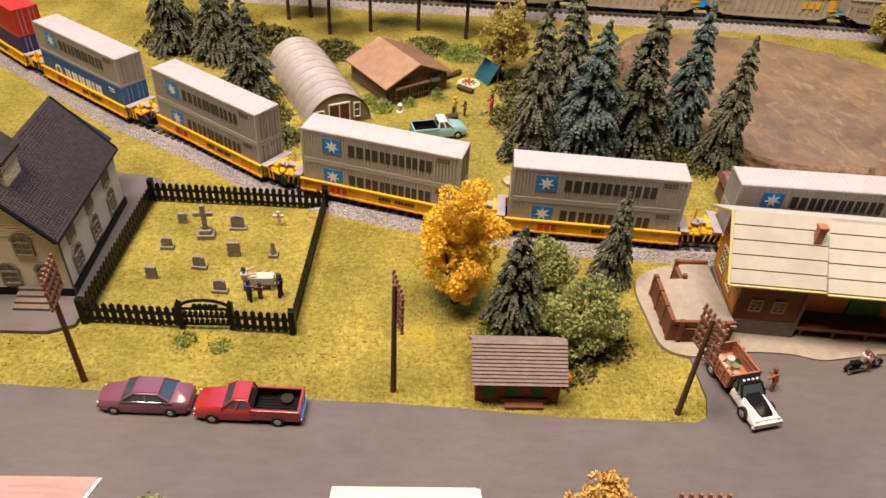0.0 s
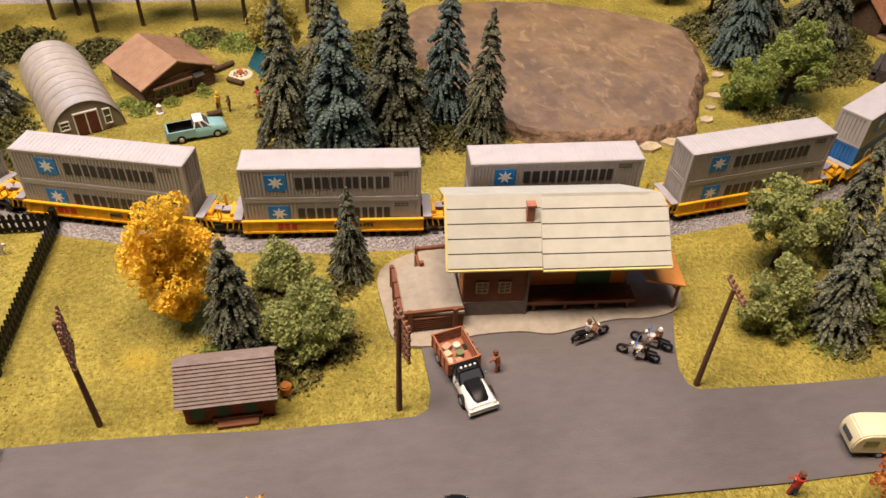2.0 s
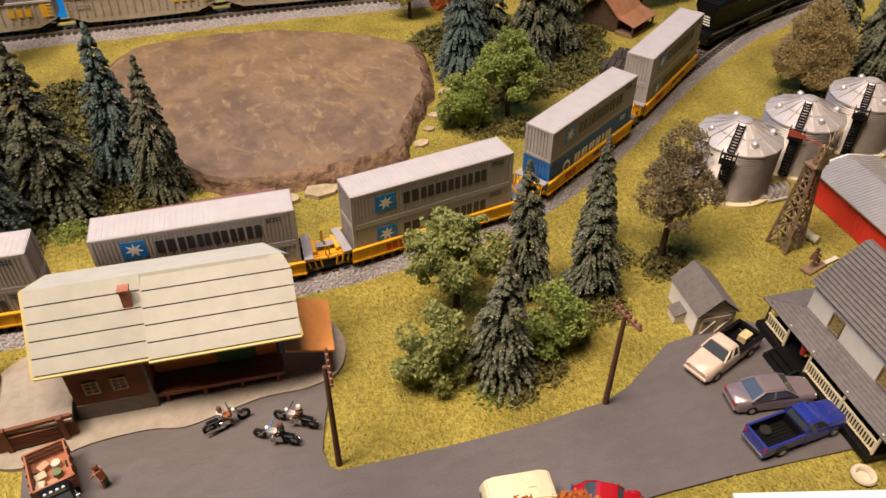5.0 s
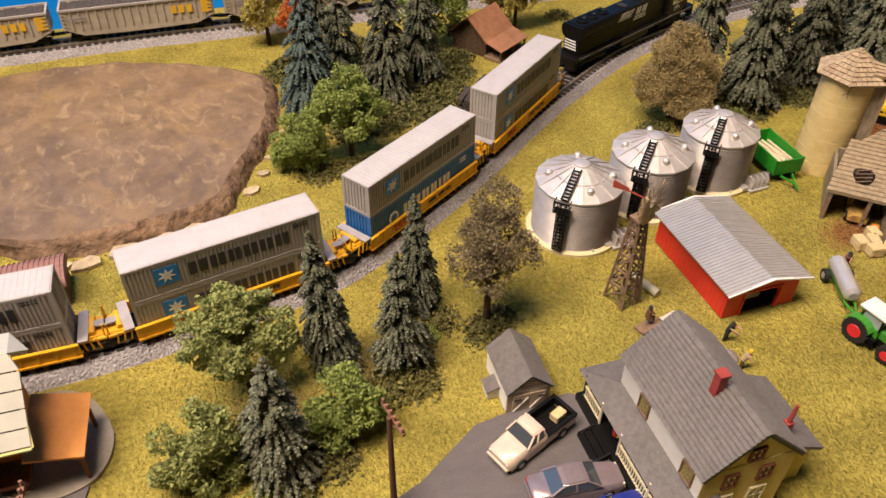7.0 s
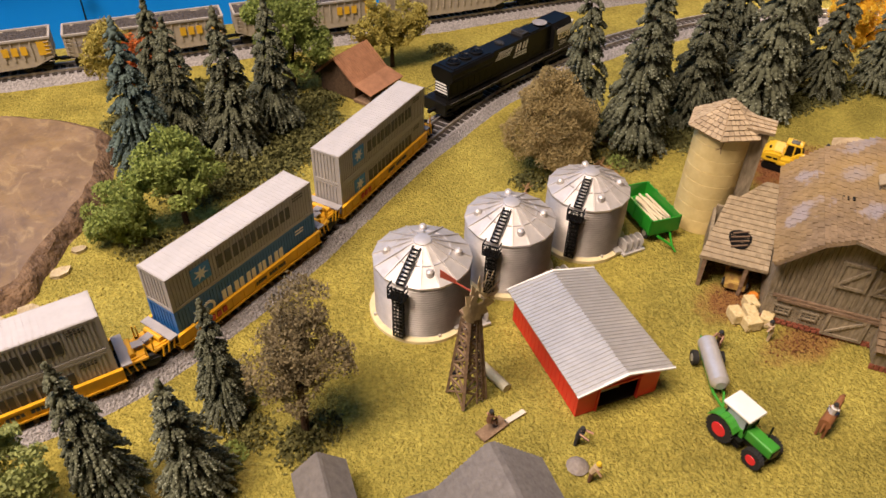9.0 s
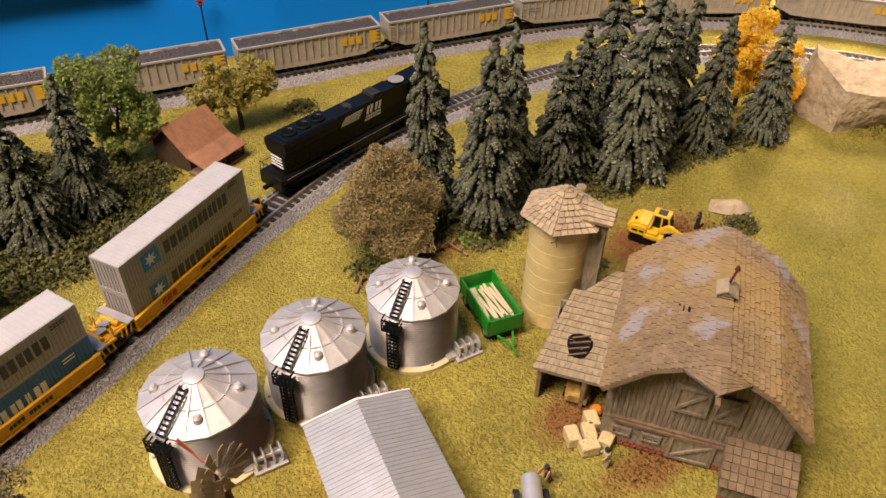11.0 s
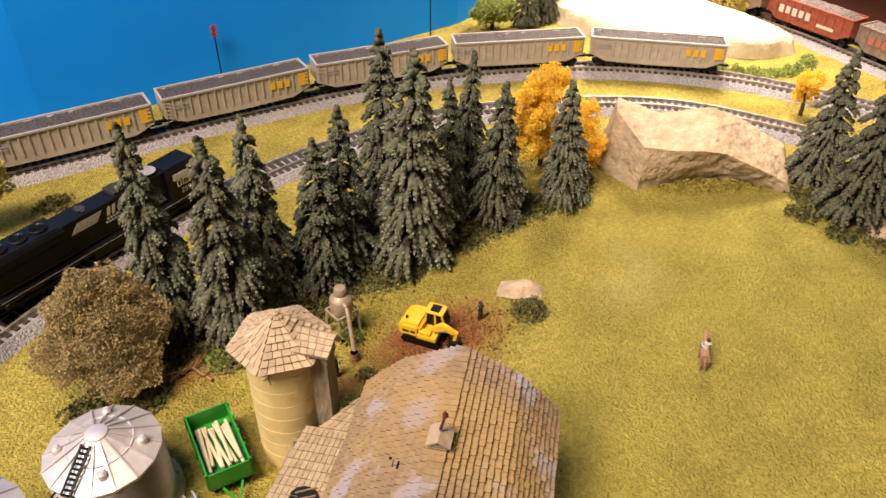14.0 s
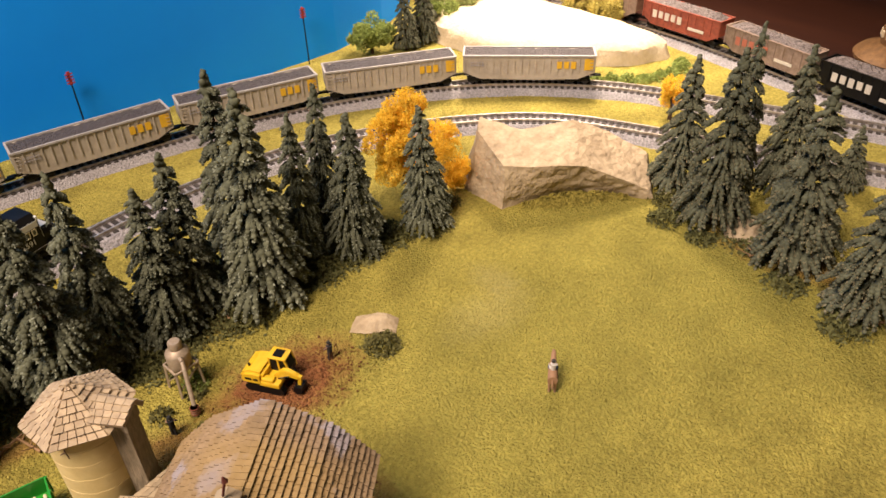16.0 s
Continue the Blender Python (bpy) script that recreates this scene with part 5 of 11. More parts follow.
def gravestone(x, y, kind, s=1.0, rz=0):
    bm = B()
    if kind == "round":
        box(bm, -0.32 * s, 0.32 * s, -0.14, 0.14, -0.05, 0.12)
        extrude_profile(bm, [(-0.24 * s, 0.1), (0.24 * s, 0.1), (0.24 * s, 0.5 * s)] + [(0.24 * s * math.cos(a), 0.5 * s + 0.14 * s * math.sin(a)) for a in (0.5, 1.0, 1.57, 2.1, 2.6)] + [(-0.24 * s, 0.5 * s)], -0.07, 0.07)
    elif kind == "cross":
        box(bm, -0.38, 0.38, -0.28, 0.28, -0.05, 0.2)
        box(bm, -0.26, 0.26, -0.2, 0.2, 0.2, 0.42)
        box(bm, -0.1, 0.1, -0.08, 0.08, 0.42, 1.7, 0.02)
        box(bm, -0.42, 0.42, -0.07, 0.07, 1.12, 1.32, 0.02)
    elif kind == "small_cross":
        box(bm, -0.07, 0.07, -0.05, 0.05, -0.05, 0.75, 0.015)
        box(bm, -0.25, 0.25, -0.05, 0.05, 0.42, 0.56, 0.015)
    elif kind == "pillar":
        box(bm, -0.2, 0.2, -0.16, 0.16, -0.05, 0.14)
        rod(bm, (0, 0, 0.14), (0, 0, 0.75), 0.15, 0.07, 4)
    else:
        box(bm, -0.25 * s, 0.25 * s, -0.08, 0.08, -0.05, 0.65 * s, 0.03)
    m = M_GRAVEL if kind in ("small_cross",) else M_GRAVE
    names = {"round": "grey gravestone with a rounded top on the turf", "cross": "tall grey stone cross on a stepped plinth", "small_cross": "small white cross marker in the turf",
             "pillar": "low grey tapered stone pillar grave", "flat": "upright weathered grey grave slab"}
    solo("gravestone", bm, m, x, y, 0, rz, label=names[kind], category="gravestone", group="graves in the cemetery")


for gx, gy_, gk, gs in ((-20.3, 30.6, "flat", 0.8), (-19.0, 29.6, "cross", 1), (-17.7, 30.2, "round", 1.2), (-15.9, 30.6, "small_cross", 1), (-20.5, 28.7, "round", 0.9), (-18.8, 27.4, "round", 1.0),
                        (-17.5, 28.3, "flat", 1.1), (-15.8, 28.3, "pillar", 1), (-20.6, 26.7, "flat", 0.9), (-17.6, 25.9, "round", 1.0)):
    gravestone(gx, gy_, gk, gs, random.Random(gx).uniform(-8, 8))
cof = B()
box(cof, -0.5, 0.5, -0.2, 0.2, 0.3, 0.68, 0.04)
for u in (-0.4, 0.4):
    box(cof, u - 0.05, u + 0.05, -0.18, 0.18, 0, 0.3)
solo("coffin", cof, M_GRAVEL, -15.9, 26.2, 0, 3, label="cream coffin on trestles in the cemetery", category="coffin")

M_QUON = mat("quonset_metal", (0.70, 0.65, 0.60), (0.58, 0.53, 0.48), size=0.6, rough=0.36, metal=0.5, big=0.15)
M_QEND = mat("quonset_end", (0.24, 0.21, 0.16), (0.19, 0.165, 0.13), size=0.4, rough=0.8)
M_REDDOOR = mat("maroon_door", (0.12, 0.035, 0.025), (0.09, 0.025, 0.02), size=0.3, rough=0.6)


def quonset():
    root = thing("quonset_hut", -13.95, 40.25, 0, 24.4, label="silver corrugated quonset hut with maroon doors in its end wall", category="hut")
    R, L = 1.85, 8.4
    sh = B()
    prof = []
    n = 20
    for k in range(n + 1):
        a = math.pi * k / n
        prof.append((math.cos(a) * R, math.sin(a) * R))
    nseg = 43
    rows = []
    for j in range(nseg + 1):
        y = L * j / nseg
        bulge = 1.0 + 0.012 * (1 if j % 5 == 0 else -0.2 * (j % 2))
        rows.append([sh.verts.new((u * bulge, y, v * bulge * 1.02)) for u, v in prof])
    for a, b in zip(rows, rows[1:]):
        for i in range(n):
            sh.faces.new((a[i], a[i + 1], b[i + 1], b[i]))
    part("shell", sh, M_QUON, root, "silver corrugated curved shell", smooth=True)
    rb = B()
    for j in range(1, 9):
        y = L * j / 9
        for k in range(n):
            a0, a1 = math.pi * k / n, math.pi * (k + 1) / n
            beam(rb, (R * 1.015 * math.cos(a0), y, R * 1.035 * math.sin(a0)), (R * 1.015 * math.cos(a1), y, R * 1.035 * math.sin(a1)), 0.06)
    part("seam", rb, M_QUON, root)
    for y in (0.08, L - 0.15):
        e = B()
        extrude_profile(e, [(u * 0.985, v * 0.99) for u, v in prof], y, y + 0.08)
        part("end_wall", e, M_QEND, root, "drab end wall")
    dr = B()
    box(dr, -0.58, 0.58, 0.0, 0.08, 0.05, 1.25)
    part("door", dr, M_REDDOOR, root, "maroon double door")
    fr = B()
    for u in (-0.63, -0.03, 0.57):
        box(fr, u, u + 0.06, -0.02, 0.08, 0, 1.3)
    box(fr, -0.63, 0.63, -0.02, 0.08, 1.25, 1.32)
    part("door_frame", fr, M_WHITE, root, "white door frame")
    window(root, -1.12, 0.06, 0.5, 0, 0.5, 0.5, 1, 2, M_WHITE, M_GLASS)
    window(root, 1.05, 0.06, 0.3, 0, 0.4, 0.9, 1, 2, M_WHITE, M_GLASS)


quonset()
M_TERRA = mat("terracotta_roof", (0.43, 0.275, 0.185), (0.35, 0.215, 0.14), size=0.5, rough=0.8, bump=0.3, big=0.18)
M_LOG = mat("dark_log", (0.10, 0.065, 0.04), (0.06, 0.04, 0.026), size=0.2, rough=0.85, bump=0.6)


M_LODGE = mat("lodge_boards", (0.185, 0.115, 0.075), (0.125, 0.078, 0.05), size=0.2, rough=0.85, bump=0.5)


def lodge():
    root = thing("hunting_lodge", -10.7, 45.7, 0, 34, label="brown board lodge with a faded tan ribbed roof", category="cabin")
    w = B()
    box(w, -2.1, 2.1, -1.95, 2.2, 0, 1.25)
    for k in range(8):
        z = 0.08 + k * 0.16
        for p, q in (((-2.14, -1.95, z), (-2.14, 2.2, z)), ((2.14, -1.95, z), (2.14, 2.2, z)), ((-2.1, -1.99, z), (2.1, -1.99, z))):
            part("log", rod(B(), p, q, 0.08, 0.08, 6), M_LODGE, root)
    extrude_profile(w, [(-2.1, 1.25), (2.1, 1.25), (0, 2.07)], -1.97, -1.85)
    extrude_profile(w, [(-2.1, 1.25), (2.1, 1.25), (0, 2.07)], 2.1, 2.2)
    part("wall", w, M_LODGE, root, "dark brown log wall")
    for sg in (-1, 1):
        a, b, c, d = (sg * 2.45, -2.25, 1.15), (sg * 2.45, 2.5, 1.15), (0, 2.5, 2.2), (0, -2.25, 2.2)
        part("roof", slab(B(), [a, b, c, d], 0.09), M_TERRA, root, "faded tan roof slope")
        ribs = B()
        for k in range(24):
            t = (k + 0.5) / 24
            beam(ribs, (sg * 2.45, -2.25 + 4.75 * t, 1.16), (0, -2.25 + 4.75 * t, 2.21), 0.05)
        part("roof_rib", ribs, M_TERRA, root)
    wn = B()
    for k in range(5):
        box(wn, -1.55 + k * 0.42, -1.2 + k * 0.42, -2.13, -2.05, 0.35, 0.85)
    part("porch_window", wn, M_GLASS, root)
    pf = B()
    box(pf, -1.7, 0.7, -2.30, -2.07, 0.88, 0.98)
    box(pf, -1.7, 0.7, -2.20, -2.07, 0.25, 0.33)
    for k in range(7):
        box(pf, -1.68 + k * 0.39, -1.6 + k * 0.39, -2.20, -2.07, 0, 0.95)
    part("porch_frame", pf, M_LODGE, root)
    part("door", bx(0.85, 1.25, -2.11, -2.03, 0, 0.85), M_LODGE, root)
    part("awning", slab(B(), [(0.75, -2.45, 0.95), (1.4, -2.45, 0.95), (1.4, -2.05, 1.1), (0.75, -2.05, 1.1)], 0.05), M_DKGREY, root)
    window(root, 1.65, -2.01, 0.75, 0, 0.45, 0.4, 2, 1, M_LODGE, M_CLEAR)


lodge()
M_MAROON = mat("maroon_boards", (0.30, 0.16, 0.14), (0.20, 0.10, 0.085), size=0.3, rough=0.7, bump=0.4, stretch=(0.2, 1, 1))
M_BROWNB = mat("brown_boards", (0.17, 0.10, 0.06), (0.12, 0.07, 0.045), size=0.2, rough=0.8, bump=0.4)


def bunk_car():
    root = thing("bunk_shed", 8.65, 33.3, 0, -2, label="old wooden car body shed with a faded maroon roof", category="shed")
    w = bx(-2.85, 2.85, -0.85, 0.85, 0.05, 1.15)
    battens(w, -2.85, 2.85, -0.85, 0.05, 1.15, 0.14, 0.03, 0.02)
    part("wall", w, M_BROWNB, root, "brown board side")
    part("door", bx(-0.5, 0.5, -0.93, -0.86, 0.1, 1.05, 0.01), M_MAROON, root)
    prof = [(-1.0, 1.12), (1.0, 1.12)] + [(math.cos(a) * 1.0, 1.14 + 0.5 * math.sin(a)) for a in [math.pi * k / 12 for k in range(13)]]
    rf = B()
    extrude_profile(rf, prof, -3.0, 3.0, axis="x")
    part("roof", rf, M_MAROON, root, "faded maroon curved roof")
    bd = B()
    for k in range(30):
        x = -2.95 + k * 0.2
        for i in range(12):
            a0, a1 = math.pi * i / 12, math.pi * (i + 1) / 12
            beam(bd, (x, math.cos(a0) * 1.01, 1.15 + 0.51 * math.sin(a0)), (x, math.cos(a1) * 1.01, 1.15 + 0.51 * math.sin(a1)), 0.03)
    part("roof_seam", bd, M_MAROON, root)
    for u in (-2.4, 2.4):
        part("sleeper", bx(u - 0.15, u + 0.15, -0.9, 0.9, -0.05, 0.06), M_TIE, root)


bunk_car()

# ---- farm ----
M_BINROOF = mat("bin_roof_silver", (0.62, 0.585, 0.57), (0.52, 0.49, 0.475), size=0.6, rough=0.5, metal=0.55, big=0.1)
M_BINWALL = mat("bin_wall_silver", (0.50, 0.46, 0.43), (0.41, 0.375, 0.35), size=0.5, rough=0.45, metal=0.55, big=0.12)
M_PAD = mat("cream_pad", (0.62, 0.54, 0.33), (0.55, 0.47, 0.28), size=0.4, rough=0.8)


def grain_bin(x, y, r, turn):
    root = thing("grain_bin", x, y, 0, turn, label="corrugated silver grain bin with a conical ribbed roof and black ladder", category="silo", group="grain bins")
    part("pad", lathe(B(), [(r + 0.28, -0.05), (r + 0.28, 0.12), (r + 0.2, 0.16)], 40), M_PAD, root, "cream round pad", smooth=True)
    prof = [(r, 0.05)]
    rings = 22
    for k in range(rings):
        z0, dz = 0.1 + 2.65 * k / rings, 2.65 / rings
        prof += [(r - 0.06, z0), (r + 0.02, z0 + dz * 0.25), (r + 0.045, z0 + dz * 0.5), (r + 0.02, z0 + dz * 0.75)]
    prof.append((r - 0.05, 2.75))
    part("wall", lathe(B(), prof, 48), M_BINWALL, root, "corrugated silver wall", smooth=True)
    part("roof", lathe(B(), [(r + 0.08, 2.72), (r + 0.08, 2.8), (r * 0.5, 3.24), (0.42, 3.55), (0.38, 3.58)], 16), M_BINROOF, root, "silver conical roof of sixteen panels")
    part("hatch", lathe(B(), [(0.36, 3.55), (0.36, 3.64), (0.28, 3.67)], 20), M_BINROOF, root, smooth=True)
    part("seam_ring", lathe(B(), [(r * 0.58 - 0.03, 3.16), (r * 0.58 - 0.03, 3.2), (r * 0.58 + 0.03, 3.2), (r * 0.58 + 0.03, 3.14)], 40), M_BINROOF, root)
    for k in range(16):
        a = 2 * math.pi * k / 16
        c, s = math.cos(a), math.sin(a)
        part("rib", beam(B(), ((r + 0.07) * c, (r + 0.07) * s, 2.82), (0.4 * c, 0.4 * s, 3.58), 0.045, 0.06), M_BINROOF, root)
    for a in (0.35, 2.0, 3.6, 5.35):
        c, s = math.cos(a), math.sin(a)
        q = r * 0.74
        v = B()
        rod(v, (q * c, q * s, 2.95), (q * c, q * s, 3.2), 0.17, 0.15, 12)
        rod(v, (q * c, q * s, 3.19), (q * c, q * s, 3.27), 0.16, 0.08, 12)
        part("vent", v, M_BINROOF, root, smooth=True)
    for k in range(8):
        a = 2 * math.pi * k / 8
        part("bolt", rod(B(), ((r + 0.13) * math.cos(a), (r + 0.13) * math.sin(a), 0.15), ((r + 0.13) * math.cos(a), (r + 0.13) * math.sin(a), 0.28), 0.06, 0.05, 6), M_BINROOF, root)
    # ladder with platform, on the side that looks along -y
    lad = B()
    y0 = -(r + 0.14)
    for u in (-0.16, 0.16):
        beam(lad, (u, y0, 0.15), (u, y0, 2.7), 0.05)
        beam(lad, (u, y0 + 0.05, 2.9), (u, -0.5, 3.62), 0.06)
    for k in range(15):
        z = 0.25 + k * 0.17
        beam(lad, (-0.16, y0, z), (0.16, y0, z), 0.04)
    for k in range(10):
        t = k / 10
        beam(lad, (-0.16, y0 + 0.05 + (-0.5 - y0) * t, 2.9 + 0.72 * t), (0.16, y0 + 0.05 + (-0.5 - y0) * t, 2.9 + 0.72 * t), 0.06)
    part("ladder", lad, M_BLACK, root, "black ladder up the wall and roof")
    cage = B()
    for k in range(11):
        z = 0.3 + k * 0.2
        for p, q in (((-0.2, y0), (-0.21, y0 - 0.2)), ((-0.21, y0 - 0.2), (0.21, y0 - 0.2)), ((0.21, y0 - 0.2), (0.2, y0))):
            beam(cage, (*p, z), (*q, z), 0.045)
    for u in (-0.21, -0.07, 0.07, 0.21):
        beam(cage, (u, y0 - 0.2, 0.3), (u, y0 - 0.2, 2.45), 0.04)
    part("cage", cage, M_BLACK, root, "black safety cage")
    pf = part("platform", bx(-0.36, 0.36, y0 - 0.34, y0 + 0.1, 2.38, 2.44), M_BLACK, root, "black railed platform")
    for u in (-0.34, -0.17, 0, 0.17, 0.34):
        part("baluster", beam(B(), (u, y0 - 0.32, 2.44), (u, y0 - 0.32, 2.98), 0.045), M_BLACK, pf)
    for z in (2.68, 2.96):
        part("rail", beam(B(), (-0.36, y0 - 0.32, z), (0.36, y0 - 0.32, z), 0.05), M_BLACK, pf)
        for u in (-0.34, 0.34):
            part("rail", beam(B(), (u, y0 - 0.32, z), (u, y0 + 0.05, z), 0.05), M_BLACK, pf)
    return root


BINS = ((33.5, 29.0, 1.93), (37.95, 29.7, 1.88), (42.35, 30.2, 1.8))
for bx_, by_, br_ in BINS:
    grain_bin(bx_, by_, br_, -50)


def blower(x, y, rz):
    root = thing("bin_blower", x, y, 0, rz, label="silver blower unit with four round fins beside a grain bin", category="machine", group="bin blowers")
    part("base", bx(-0.75, 0.75, -0.5, 0.5, 0, 0.14, 0.02), M_STEEL, root)
    for u in (-0.57, -0.19, 0.19, 0.57):
        part("fin", rod(B(), (u - 0.035, 0, 0.5), (u + 0.035, 0, 0.5), 0.42, 0.42, 18), M_STEEL, root)
        part("foot", bx(u - 0.03, u + 0.03, -0.36, 0.36, 0.12, 0.45), M_STEEL, root)
    part("drum", rod(B(), (-0.62, 0, 0.46), (0.62, 0, 0.46), 0.12, 0.12, 14), M_BINWALL, root, smooth=True)
    part("chute", bx(-1.15, -0.7, -0.25, 0.25, 0.05, 0.3, 0.02), M_STEEL, root)
    root.scale = (0.82, 0.82, 0.82)


for bx_, by_, br_ in BINS:
    blower(bx_ + 1.5, by_ - 1.8, 0)

M_REDP = mat("red_paint", (0.62, 0.035, 0.02), (0.55, 0.03, 0.018), size=0.6, rough=0.5)
M_TIN = mat("tin_roof", (0.58, 0.565, 0.555), (0.52, 0.505, 0.495), size=0.5, rough=0.42, metal=0.62)


def red_barn():
    root = thing("red_machine_shed", 38.05, 23.85, 0, -5, label="bright red machine shed with a ribbed silver roof and open front", category="shed")
    X, Y, H, R = 1.72, 2.6, 1.6, 1.95
    w = B()
    box(w, -X, -X + 0.1, -Y, Y, 0, H)
    box(w, X - 0.1, X, -Y, Y, 0, H)
    box(w, -X + 0.1, X - 0.1, Y - 0.1, Y, 0, H)
    box(w, -X + 0.1, -0.85, -Y, -Y + 0.1, 0, H)
    box(w, 0.85, X - 0.1, -Y, -Y + 0.1, 0, H)
    box(w, -0.85, 0.85, -Y, -Y + 0.1, 1.2, H)
    for y in (-Y, Y - 0.1):
        extrude_profile(w, [(-X, H), (X, H), (0, R)], y, y + 0.1)
    part("wall", w, M_REDP, root, "bright red wall")
    for k in range(18):
        u = -Y + 0.15 + k * 0.29
        part("board", bx(-X - 0.015, -X, u, u + 0.2, 0.02, H - 0.03), M_REDP, root)
        part("board", bx(X, X + 0.015, u, u + 0.2, 0.02, H - 0.03), M_REDP, root)
    part("floor", bx(-X + 0.1, X - 0.1, -Y + 0.1, Y - 0.1, 0, 0.05), M_DKGREY, root)
    fr = B()
    box(fr, -0.92, 0.92, -Y - 0.05, -Y, 1.18, 1.26)
    for u in (-0.92, 0.85):
        box(fr, u, u + 0.07, -Y - 0.05, -Y, 0, 1.2)
    part("door_frame", fr, M_REDP, root)
    for sg in (-1, 1):
        a, b, c, d = (sg * 2.0, -Y - 0.3, H - 0.02), (sg * 2.0, Y + 0.3, H - 0.02), (0, Y + 0.3, R + 0.05), (0, -Y - 0.3, R + 0.05)
        part("roof", slab(B(), [a, b, c, d], 0.07), M_TIN, root, "ribbed silver roof slope")
        rb = B()
        for k in range(34):
            y = -Y - 0.28 + (2 * Y + 0.56) * k / 33
            beam(rb, (sg * 2.0, y, H - 0.01), (0, y, R + 0.06), 0.045, 0.045)
        part("roof_rib", rb, M_TIN, root)
    for sg in (-1, 1):
        for y in (-Y - 0.31, Y + 0.31):
            part("barge_board", beam(B(), (sg * 2.02, y, H - 0.03), (0, y, R + 0.06), 0.06, 0.1), M_WHITE, root)


red_barn()
M_TIMBER = mat("weathered_timber", (0.25, 0.17, 0.11), (0.16, 0.105, 0.07), size=0.2, rough=0.85, bump=0.5)


def windmill():
    root = thing("farm_windmill", 33.0, 24.0, 0, 8, label="weathered timber windmill tower with a bladed wheel and red tail vane", category="windmill")
    H, b, t = 4.3, 0.52, 0.2
    legs = [(-1, -1), (1, -1), (1, 1), (-1, 1)]
    for sx, sy in legs:
        part("leg", beam(B(), (sx * b, sy * b, 0), (sx * t, sy * t, H), 0.11), M_TIMBER, root)
    levels = [0.05, 0.9, 1.7, 2.5, 3.2, 3.8, H]
    for z0, z1 in zip(levels, levels[1:]):
        w0, w1 = b + (t - b) * z0 / H, b + (t - b) * z1 / H
        for i in range(4):
            (ax, ay), (cx, cy) = legs[i], legs[(i + 1) % 4]
            part("brace", beam(B(), (ax * w0, ay * w0, z0), (cx * w1, cy * w1, z1), 0.055), M_TIMBER, root)
            part("brace", beam(B(), (cx * w0, cy * w0, z0), (ax * w1, ay * w1, z1), 0.055), M_TIMBER, root)
            part("brace", beam(B(), (ax * w1, ay * w1, z1), (cx * w1, cy * w1, z1), 0.07), M_TIMBER, root)
    ld = B()
    for u in (0.08, 0.34):
        beam(ld, (u, -b - 0.05, 0), (u * 0.4, -t - 0.05, H), 0.045)
    for k in range(20):
        z = 0.15 + k * 0.2
        y = -(b + (t - b) * z / H) - 0.05
        f = 1 - 0.6 * z / H
        beam(ld, (0.08 * f, y, z), (0.34 * f, y, z), 0.04)
    part("ladder", ld, M_TIMBER, root)
    part("platform", bx(-0.3, 0.3, -0.3, 0.3, H - 0.05, H + 0.05), M_TIMBER, root)
    part("head", rod(B(), (0, 0, H), (0, 0, H + 0.9), 0.14, 0.1, 8), M_TIMBER, root)
    hz = H + 0.95
    wh = B()
    ax = Vector((0.29, -0.956, 0)).normalized()
    hub = Vector((0, 0, hz)) + ax * 0.35
    side = Vector((-ax.y, ax.x, 0))
    for k in range(14):
        a = 2 * math.pi * k / 14
        d = side * math.cos(a) + Vector((0, 0, 1)) * math.sin(a)
        e = (side * -math.sin(a) + Vector((0, 0, 1)) * math.cos(a)) * 0.11 + ax * 0.05
        slab(wh, [hub + d * 0.25 - e * 0.6, hub + d * 0.25 + e * 0.6, hub + d * 0.95 + e * 1.35, hub + d * 0.95 - e * 1.35], 0.02)
        a2 = 2 * math.pi * (k + 1) / 14
        d2 = side * math.cos(a2) + Vector((0, 0, 1)) * math.sin(a2)
        beam(wh, hub + d * 0.62, hub + d2 * 0.62, 0.025)
    rod(wh, hub - ax * 0.3, hub + ax * 0.1, 0.08, 0.05, 8)
    part("wheel", wh, mat("wheel_tan", (0.46, 0.35, 0.2), (0.34, 0.25, 0.14), rough=0.6), root, "tan bladed wind wheel")
    tl = B()
    beam(tl, Vector((0, 0, hz)), Vector((0, 0, hz)) - ax * 0.75, 0.045)
    q = Vector((0, 0, hz)) - ax * 0.7
    slab(tl, [q + Vector((0, 0, -0.05)), q + Vector((0, 0, 0.1)), q - ax * 0.7 + Vector((0, 0, 0.18)), q - ax * 0.7 + Vector((0, 0, -0.16))], 0.03)
    part("tail_vane", tl, mat("vane_red", (0.36, 0.07, 0.04), (0.26, 0.05, 0.03), rough=0.6), root, "faded red tail vane")


windmill()
trough = B()
rod(trough, (34.45, 23.5, 0.16), (34.15, 24.9, 0.16), 0.2, 0.2, 12)
solo("water_trough", trough, mat("trough_tan", (0.42, 0.4, 0.28), (0.34, 0.31, 0.22), rough=0.5), label="rounded tan water tank lying by the windmill", category="tank", smooth=True)

M_OLDWOOD = mat("grey_barn_wood", (0.30, 0.245, 0.17), (0.19, 0.155, 0.105), size=0.15, rough=0.85, bump=0.8, bsize=0.12, stretch=(1, 1, 0.25))
M_LEANSH = mat("lean_shingle_tan", (0.37, 0.295, 0.195), (0.28, 0.22, 0.145), size=0.3, rough=0.85, bump=0.4, rand=0.12)
M_SHINGLE = mat("barn_shingle", (0.265, 0.19, 0.12), (0.185, 0.132, 0.083), size=0.3, rough=0.85, bump=0.4, big=0.15, island=0.1, rand=0.12)
BARN_T = math.degrees(math.atan2(0.658, 0.753)) - 90


